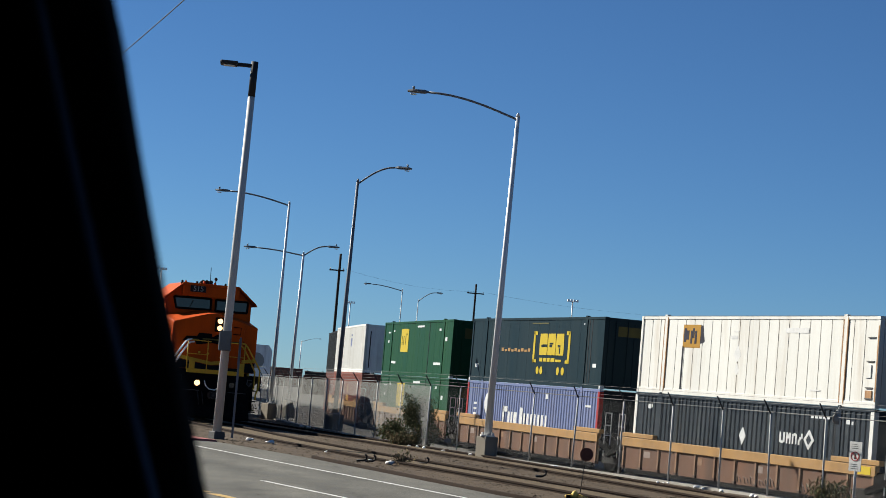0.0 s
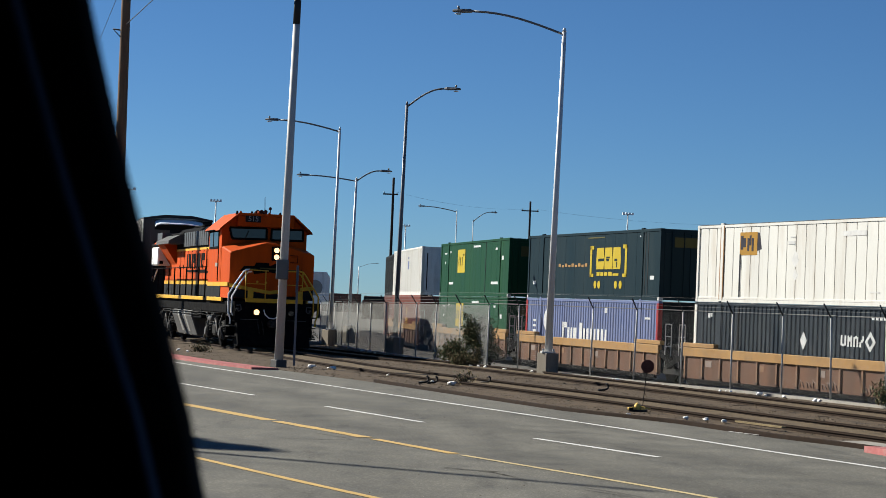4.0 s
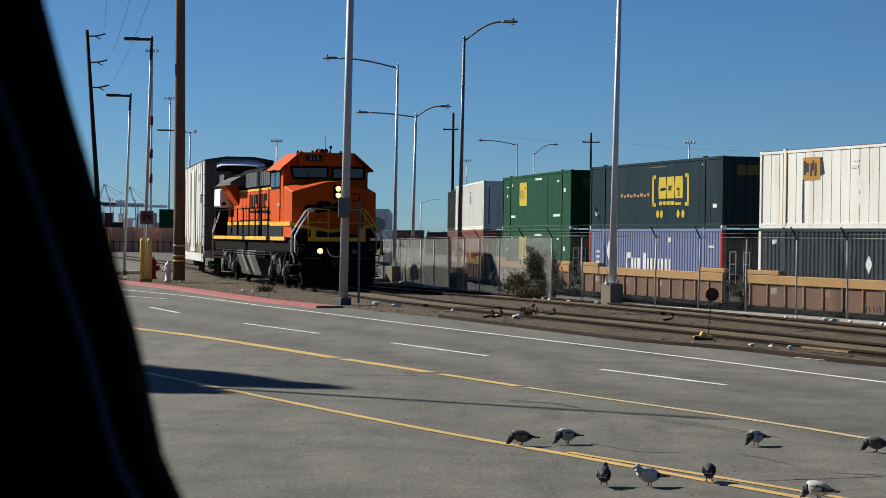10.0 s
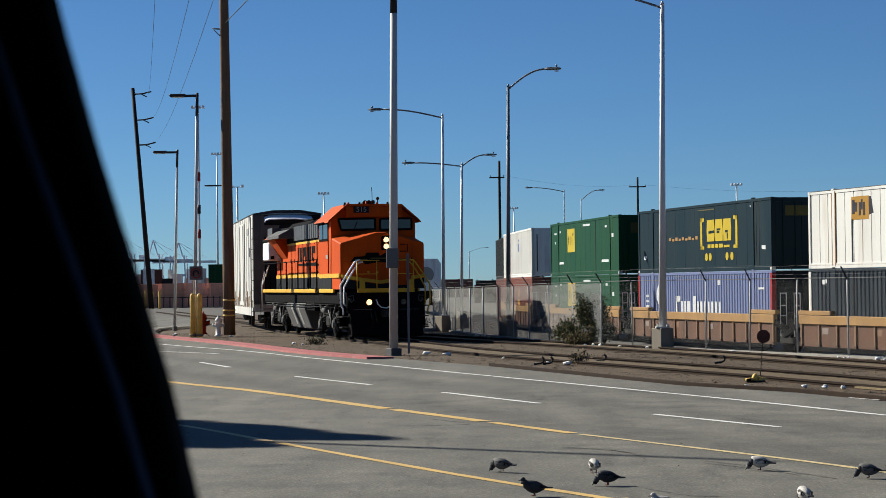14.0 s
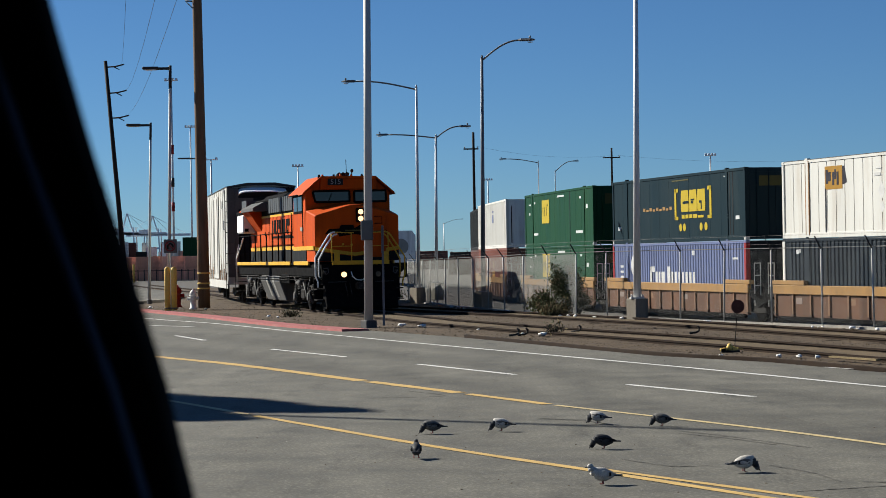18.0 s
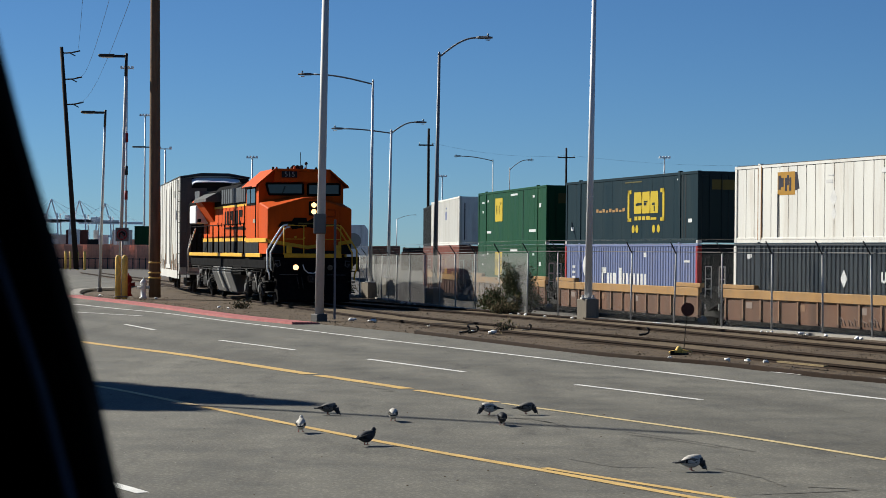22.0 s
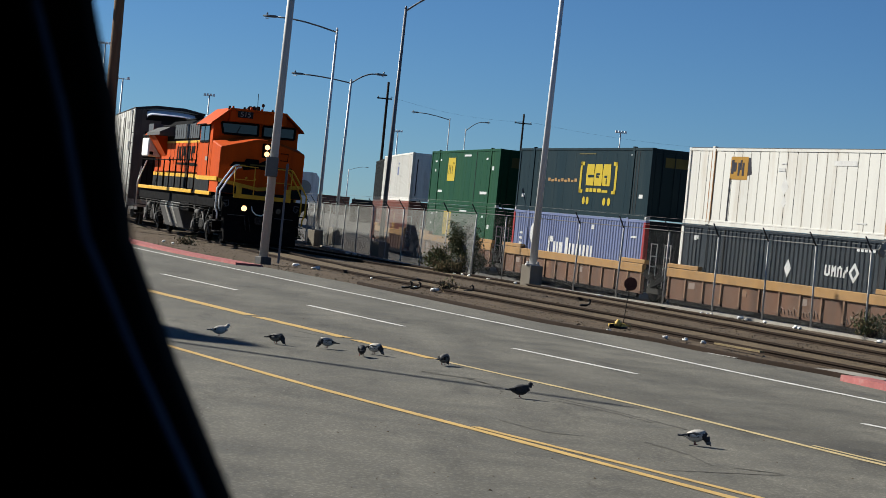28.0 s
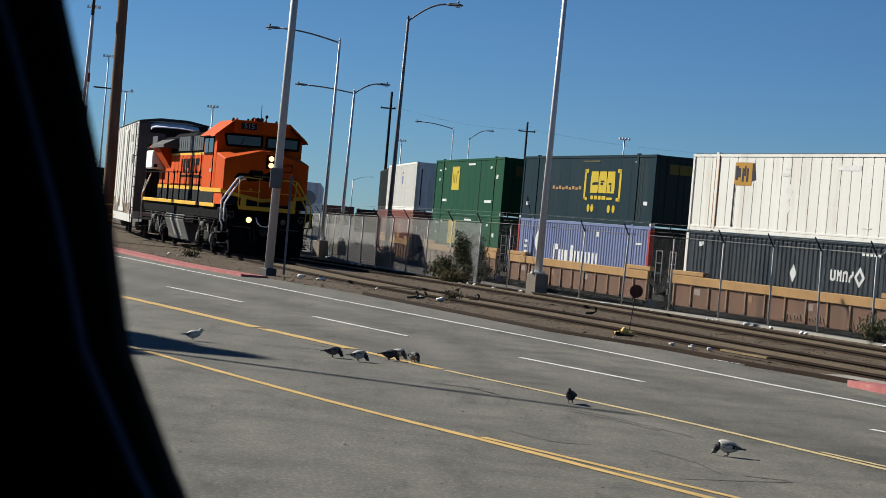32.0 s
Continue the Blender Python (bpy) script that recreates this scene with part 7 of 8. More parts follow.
# ---- plants and litter ----
def bush(x, y, r, hgt, label, count, dry=0.35, seed=1):
    rnd = random.Random(seed)
    R = thing("bush", pose(x, y, BED), label, "bush", "weeds by the fence")
    bm = BM()
    tips = []
    for k in range(26):
        a, l = rnd.uniform(0, 6.28), rnd.uniform(0.45, 1.0)
        tip = Vector((math.cos(a) * r * rnd.uniform(0.2, 1.0), math.sin(a) * r * rnd.uniform(0.2, 1.0), hgt * l))
        mid = tip * 0.5 + Vector((0, 0, 0.12 * hgt))
        rod(bm, (0, 0, 0.02), mid, 0.018, 0.011, seg=4, caps=False)
        rod(bm, mid, tip, 0.011, 0.004, seg=4, caps=False)
        tips.append((mid, tip))
    part("branching_stem", bm, "bark", R)
    for nm, mt, n in (("leaves", "leaf", int(count * (1 - dry))), ("dry_leaves", "leaf_dry", int(count * dry))):
        v, f = [], []
        for _ in range(n):
            mid, tip = rnd.choice(tips)
            c = mid.lerp(tip, rnd.uniform(0.0, 1.08)) + Vector((rnd.gauss(0, 0.11), rnd.gauss(0, 0.11), rnd.gauss(0, 0.09)))
            if c.z < 0.02:
                c.z = rnd.uniform(0.02, 0.1)
            q = Euler((rnd.uniform(0, 6.28), rnd.uniform(0, 6.28), rnd.uniform(0, 6.28))).to_matrix()
            s = rnd.uniform(0.018, 0.042)
            k = len(v)
            for p in ((-1.4, 0, 0), (0, -0.55, 0.1), (1.4, 0, 0), (0, 0.55, 0.1)):
                v.append(c + q @ (Vector(p) * s))
            f.append((k, k + 1, k + 2, k + 3))
        me = bpy.data.meshes.new(nm)
        me.from_pydata(v, [], f)
        me.materials.append(M[mt])
        ob = new(nm, me)
        ob.parent = R
    return R


bush(4.55, 65.6, 0.55, 1.6, "scraggly dark green bush at the fence", 5200, 0.12, 2)
bush(3.95, 66.1, 0.75, 0.75, "low spreading dark green bush at the fence", 3600, 0.3, 9)
bush(4.9, 65.0, 0.45, 0.8, "dusty green shoots beside the larger bush", 1600, 0.25, 8)
bush(4.2, 65.4, 0.8, 0.35, "low dry weeds at the fence foot", 2400, 0.6, 3)
bush(12.25, 45.1, 0.42, 0.55, "small dusty weed clump at the fence", 1100, 0.4, 4)
bush(3.1, 49.6, 0.35, 0.28, "tiny weed tuft between the rails", 140, 0.7, 5)
bush(-4.4, 69.5, 0.3, 0.2, "tiny dry weed tuft beside the track", 260, 0.6, 6)
bush(-1.15, 92.5, 0.5, 0.5, "low scrub at the far fence end", 500, 0.4, 7)


def tree(x, y, hgt, r, label, seed):
    """Narrow evergreen with a tapered trunk, limbs and leaf clumps."""
    rnd = random.Random(seed)
    R = thing("tree", pose(x, y, 0), label, "tree")
    bm = BM()
    for k in range(6):
        rod(bm, (0, 0, hgt * k / 6.5), (0, 0, hgt * (k + 1) / 6.5), 0.2 * (1 - k / 7), 0.2 * (1 - (k + 1) / 7), seg=8, caps=False)
    for k in range(40):
        z = hgt * rnd.uniform(0.12, 0.95)
        a = rnd.uniform(0, 6.28)
        l = r * (1 - z / hgt) ** 0.7 * rnd.uniform(0.5, 1.0)
        rod(bm, (0, 0, z), (math.cos(a) * l, math.sin(a) * l, z + 0.3 * l), 0.035, 0.01, seg=4, caps=False)
    part("trunk", bm, "bark", R)
    v, f = [], []
    for _ in range(15000):
        z = hgt * rnd.uniform(0.1, 1.0)
        a = rnd.uniform(0, 6.28)
        l = (r * (1 - z / hgt) ** 0.7 + 0.1) * math.sqrt(rnd.random()) * (1 + 0.25 * noise.noise(Vector((a * 2, z, 0))))
        c = Vector((math.cos(a) * l, math.sin(a) * l, z))
        q = Euler((rnd.uniform(0, 6.28), rnd.uniform(0, 6.28), rnd.uniform(0, 6.28))).to_matrix()
        s = rnd.uniform(0.06, 0.13)
        k = len(v)
        for p in ((-1.3, 0, 0), (0, -0.6, 0.1), (1.3, 0, 0), (0, 0.6, 0.1)):
            v.append(c + q @ (Vector(p) * s))
        f.append((k, k + 1, k + 2, k + 3))
    me = bpy.data.meshes.new("crown")
    me.from_pydata(v, [], f)
    me.materials.append(M["leaf"])
    ob = new("crown", me)
    ob.parent = R
    return R


# unseen trees and pole, added out of view to throw shadows onto the road
SH = Vector((-math.sin(radians(SUN_AZ)), -math.cos(radians(SUN_AZ)))) / math.tan(radians(SUN_EL))
tree(-0.75 - SH.x * 13.5, 25.3 - SH.y * 13.5, 13.5, 4.3, "evergreen tree out of view, added for its road shadow", 11)
tree(-1.75 - SH.x * 12.5, 26.75 - SH.y * 12.5, 12.5, 4.3, "evergreen tree out of view, added for its road shadow", 12)
tree(-2.1 - SH.x * 12.0, 24.4 - SH.y * 12.0, 12.0, 4.6, "evergreen tree out of view, added for its road shadow", 13)
wood_pole(3.4 - SH.x * 15.0, 21.5 - SH.y * 15.0, 15.0, 0.11, "slim pole out of view, added for its road shadow")

# litter along the fence and rails
def litter(x, y, s, seed, z=-0.04):
    rnd = random.Random(seed)
    R = thing("litter", pose(x, y, z, rnd.uniform(-8, 8), rnd.uniform(-8, 8), rnd.uniform(0, 360)), "crumpled white scrap of litter on the ground", "litter", "litter along the track")
    bm = BM()
    ball(bm, (0, 0, s * 0.35), s, 7, 5, (1.3, 0.8, 0.45))
    for vv in bm.verts:
        vv.co += Vector((rnd.uniform(-1, 1), rnd.uniform(-1, 1), rnd.uniform(-1, 1))) * s * 0.28
    part("scrap", bm, "litter", R)
    return R


R = thing("plastic_bag", pose(12.25, 44.9, 1.93), "crumpled beige plastic bag caught on the barbed wire", "plastic bag")
rnd = random.Random(5)
bm = BM()
ball(bm, (0, -0.05, 0), 0.13, 9, 7, (0.7, 0.5, 1.2))
for vv in bm.verts:
    vv.co += Vector((rnd.uniform(-1, 1), rnd.uniform(-1, 1), rnd.uniform(-1, 1))) * 0.03
part("bag", bm, "mark_grey", R)
bm = BM()
tube(bm, [(0, -0.03, 0.1), (0.03, -0.02, 0.2), (0.06, 0, 0.24)], 0.012)
part("torn_handle", bm, "mark_grey", R)
rnd = random.Random(21)
for i in range(34):
    y = rnd.uniform(43, 78)
    litter(at_y(FENCE, y) + rnd.uniform(-0.5, -0.2), y, rnd.uniform(0.03, 0.085), 100 + i)
for i, (x, y, s) in enumerate(((-0.55, 56.1, 0.13), (0.02, 55.0, 0.12), (2.75, 47.7, 0.12), (2.35, 48.7, 0.07), (5.3, 37.0, 0.05), (6.2, 36.2, 0.07), (6.5, 35.9, 0.08), (6.75, 35.6, 0.08), (-0.1, 55.5, 0.06), (1.4, 52.1, 0.06), (-4.6, 66.5, 0.07), (-5.0, 68.0, 0.08), (-8.2, 79.2, 0.09), (-10.8, 82.9, 0.13))):
    litter(x * 1.03, y * 1.03, s * 0.75, 300 + i)
bm = BM()
box(bm, -0.75, 0.75, -0.045, 0.045, 0, 0.03)
pl = part("timber_plank", bm, "leaf_dry")
pl.matrix_basis = pose(7.3, 35.2, 0.005, 0, 0, -70)
tagged(pl, "pale timber plank lying beside the rail", "plank")

# ---- pigeons ----
def pigeon(name_paint, belly, label, pecking):
    """Feral pigeon, local x forward, feet at z 0."""
    R = thing("pigeon", pose(0, 0, 0), label, "pigeon", "pigeons on the road")
    bm = BM()
    secs = [(-0.105, 0.125, 0.018), (-0.075, 0.132, 0.042), (-0.02, 0.135, 0.068), (0.04, 0.14, 0.072), (0.085, 0.15, 0.06), (0.115, 0.165, 0.038)]
    rows = []
    for x, z, r in secs:
        rows.append([bm.verts.new((x, r * 0.9 * math.cos(2 * math.pi * j / 10), z + r * math.sin(2 * math.pi * j / 10))) for j in range(10)])
    for a, b in zip(rows, rows[1:]):
        for j in range(10):
            k = (j + 1) % 10
            bm.faces.new((a[j], a[k], b[k], b[j])).smooth = True
    bm.faces.new(list(reversed(rows[0])))
    bm.faces.new(rows[-1])
    part("body", bm, belly, R)
    neck = [(0.085, 0, 0.16), (0.118, 0, 0.178), (0.125, 0, 0.212)] if not pecking else [(0.085, 0, 0.15), (0.125, 0, 0.135), (0.145, 0, 0.085)]
    bm = BM()
    rod(bm, neck[0], neck[1], 0.052, 0.042, seg=10)
    rod(bm, neck[1], neck[2], 0.042, 0.029, seg=10)
    part("neck", bm, "feather_dark" if name_paint != "feather_pale" else name_paint, R)
    hx_, hz_ = neck[2][0] + (0.008 if not pecking else 0.01), neck[2][2] + (0.008 if not pecking else -0.01)
    bm = BM()
    ball(bm, (hx_, 0, hz_), 0.027, 8, 6, (1.15, 0.9, 1))
    hd = part("head", bm, name_paint, R)
    bm = BM()
    rod(bm, (hx_ + 0.02, 0, hz_ - (0.003 if not pecking else 0.015)), (hx_ + (0.052 if not pecking else 0.038), 0, hz_ - (0.012 if not pecking else 0.04)), 0.008, 0.002, seg=5)
    part("beak", bm, "sign_black", hd)
    for s in (-1, 1):
        bm = BM()
        v = [bm.verts.new(p) for p in ((0.075, s * 0.052, 0.165), (0.0, s * 0.064, 0.18), (-0.12, s * 0.03, 0.145), (-0.145, s * 0.018, 0.132), (-0.06, s * 0.06, 0.118), (0.05, s * 0.064, 0.125))]
        v2 = [bm.verts.new((q.co.x, q.co.y - s * 0.014, q.co.z)) for q in v]
        bm.faces.new(v)
        bm.faces.new(list(reversed(v2)))
        for i in range(6):
            bm.faces.new((v[i], v[(i + 1) % 6], v2[(i + 1) % 6], v2[i]))
        w = part("wing", bm, name_paint, R)
        bm = BM()
        box(bm, -0.07, -0.05, s * 0.056 - 0.006, s * 0.056 + 0.008, 0.125, 0.16)
        part("wing_bar", bm, "feather_black", w)
    bm = BM()
    prism(bm, [(-0.08, -0.028), (-0.185, -0.036), (-0.19, 0.036), (-0.08, 0.028)], 0.118, 0.132, "z")
    part("tail", bm, "feather_dark", R).matrix_basis = pose(0, 0, 0.0, 0, 0, 0)
    for s in (-1, 1):
        bm = BM()
        rod(bm, (0.01, s * 0.025, 0.09), (0.005, s * 0.028, 0.024), 0.006, seg=5)
        for dy in (-0.012, 0, 0.012):
            rod(bm, (0.005, s * 0.028, 0.024), (0.035, s * 0.028 + dy, 0.023), 0.003, seg=4)
        part("leg", bm, "pigeon_leg", R)
    for o in R.children:
        o.matrix_basis = pose(0, 0, -0.02 if o.name.startswith("leg") else -0.038) @ o.matrix_basis
    R.scale = (0.8, 0.8, 0.8)
    return R


FLOCK = {
    "A": pigeon("feather_dark", "feather_grey", "slate-grey pigeon pecking at the asphalt", True),
    "B": pigeon("feather_dark", "feather_dark", "dark pigeon standing on the road", False),
    "C": pigeon("feather_grey", "feather_pale", "ash-grey pigeon with a whitish body", True),
    "D": pigeon("feather_black", "feather_dark", "nearly black pigeon on the road", True),
    "E": pigeon("feather_pale", "feather_pale", "pale pigeon with dark wing bars", False),
    "F": pigeon("feather_grey", "feather_pale", "pale-bellied grey pigeon pecking at the asphalt", True),
    "G": pigeon("feather_dark", "feather_grey", "slate pigeon near the thin yellow line", True),
    "H": pigeon("feather_grey", "feather_pale", "grey-winged pigeon with a pale belly", True),
}

# ---- vehicle cabin round the camera ----
PILLAR_EDGE = [(-0.115, 0.0103), (-0.095, -0.0000), (-0.075, -0.0104), (-0.055, -0.0208), (-0.035, -0.0302), (-0.015, -0.0347), (0.005, -0.0406), (0.025, -0.0467), (0.045, -0.0521), (0.065, -0.0572), (0.085, -0.0634), (0.105, -0.0696)]

EYE_Z = 1.85


def cabin():
    R = thing("vehicle_cabin", pose(0, 0, EYE_Z), "dark vehicle interior with a window pillar close to the lens", "vehicle interior")
    top, bottom = PILLAR_EDGE[-1], PILLAR_EDGE[0]
    st = (top[1] - PILLAR_EDGE[-3][1]) / (top[0] - PILLAR_EDGE[-3][0])
    sb = (PILLAR_EDGE[2][1] - bottom[1]) / (PILLAR_EDGE[2][0] - bottom[0])
    edge = [(bottom[0] - 0.35, bottom[1] - sb * 0.35)] + PILLAR_EDGE + [(top[0] + 0.4, top[1] + st * 0.4)]
    # pillar: rounded front edge, a raised strip coloured blue as a sky reflection, its distance from the edge growing
    # upwards
    D = 0.35

    def strip_offset(z):
        return -0.0095 - 0.05 * max(-0.10, min(0.08, z))
    for nm, mt, steps in (("pillar_trim", "trim", ((0.0, 0.004, 0), (-0.002, 0.0, 0), (0, -0.0015, 1))), ("pillar_piping", "trim_edge", ((0.0012, -0.0015, 1), (0.0002, -0.004, 1), (-0.0014, -0.0045, 1), (-0.0028, -0.002, 1))), ("pillar_panel", "trim", ((-0.0015, -0.0018, 1), (-0.03, -0.008, 1), (-0.30, -0.03, 1)))):
        bm = BM()
        rows = []
        for z, x in edge:
            rows.append([bm.verts.new((x + dx + k * strip_offset(z), D + dy, z)) for dx, dy, k in steps])
        for a, b in zip(rows, rows[1:]):
            for i in range(len(steps) - 1):
                bm.faces.new((a[i], a[i + 1], b[i + 1], b[i])).smooth = True
        part(nm, bm, mt, R)
    bm = BM()
    rows = [[bm.verts.new((x + dx, D + dy, z)) for dx, dy in ((0.0, 0.004), (-0.05, 0.06), (-0.3, 0.06))] for z, x in edge]
    for a, b in zip(rows, rows[1:]):
        for i in range(2):
            bm.faces.new((a[i], a[i + 1], b[i + 1], b[i]))
    part("pillar_outer", bm, "trim", R)
    slab("roof_lining", -0.9, 1.6, -1.2, 0.42, 0.33, 0.37, "trim", R)
    slab("door_panel", -0.9, 1.6, 0.36, 0.42, -0.95, -0.30, "trim", R)
    slab("floor_pan", -0.9, 1.6, -1.2, 0.42, -1.0, -0.95, "trim", R)
    slab("rear_wall", -0.9, 1.6, -1.25, -1.2, -1.0, 0.37, "trim", R)
    slab("side_wall", 1.6, 1.64, -1.2, 0.42, -1.0, 0.37, "trim", R)
    slab("side_wall", -0.94, -0.9, -1.2, 0.42, -1.0, 0.37, "trim", R)
    slab("seat_back", -0.35, 0.35, -0.62, -0.45, -0.9, -0.1, "trim", R, bevel=0.04)
    slab("chassis", -1.7, 2.7, -1.2, 0.42, -1.38, -1.0, "trim", R, bevel=0.03)
    for wx in (-1.25, 2.25):
        for wy in (-1.15, 0.17):
            bm = BM()
            rod(bm, (wx, wy, -EYE_Z + 0.35), (wx, wy + 0.2, -EYE_Z + 0.35), 0.35, seg=20)
            tyre = part("wheel", bm, "sign_black", R, "black tyre", 0.02)
            bm = BM()
            rod(bm, (wx, wy - 0.01, -EYE_Z + 0.35), (wx, wy + 0.21, -EYE_Z + 0.35), 0.2, seg=16)
            part("rim", bm, "galv_old", tyre)
    return R


cabin()

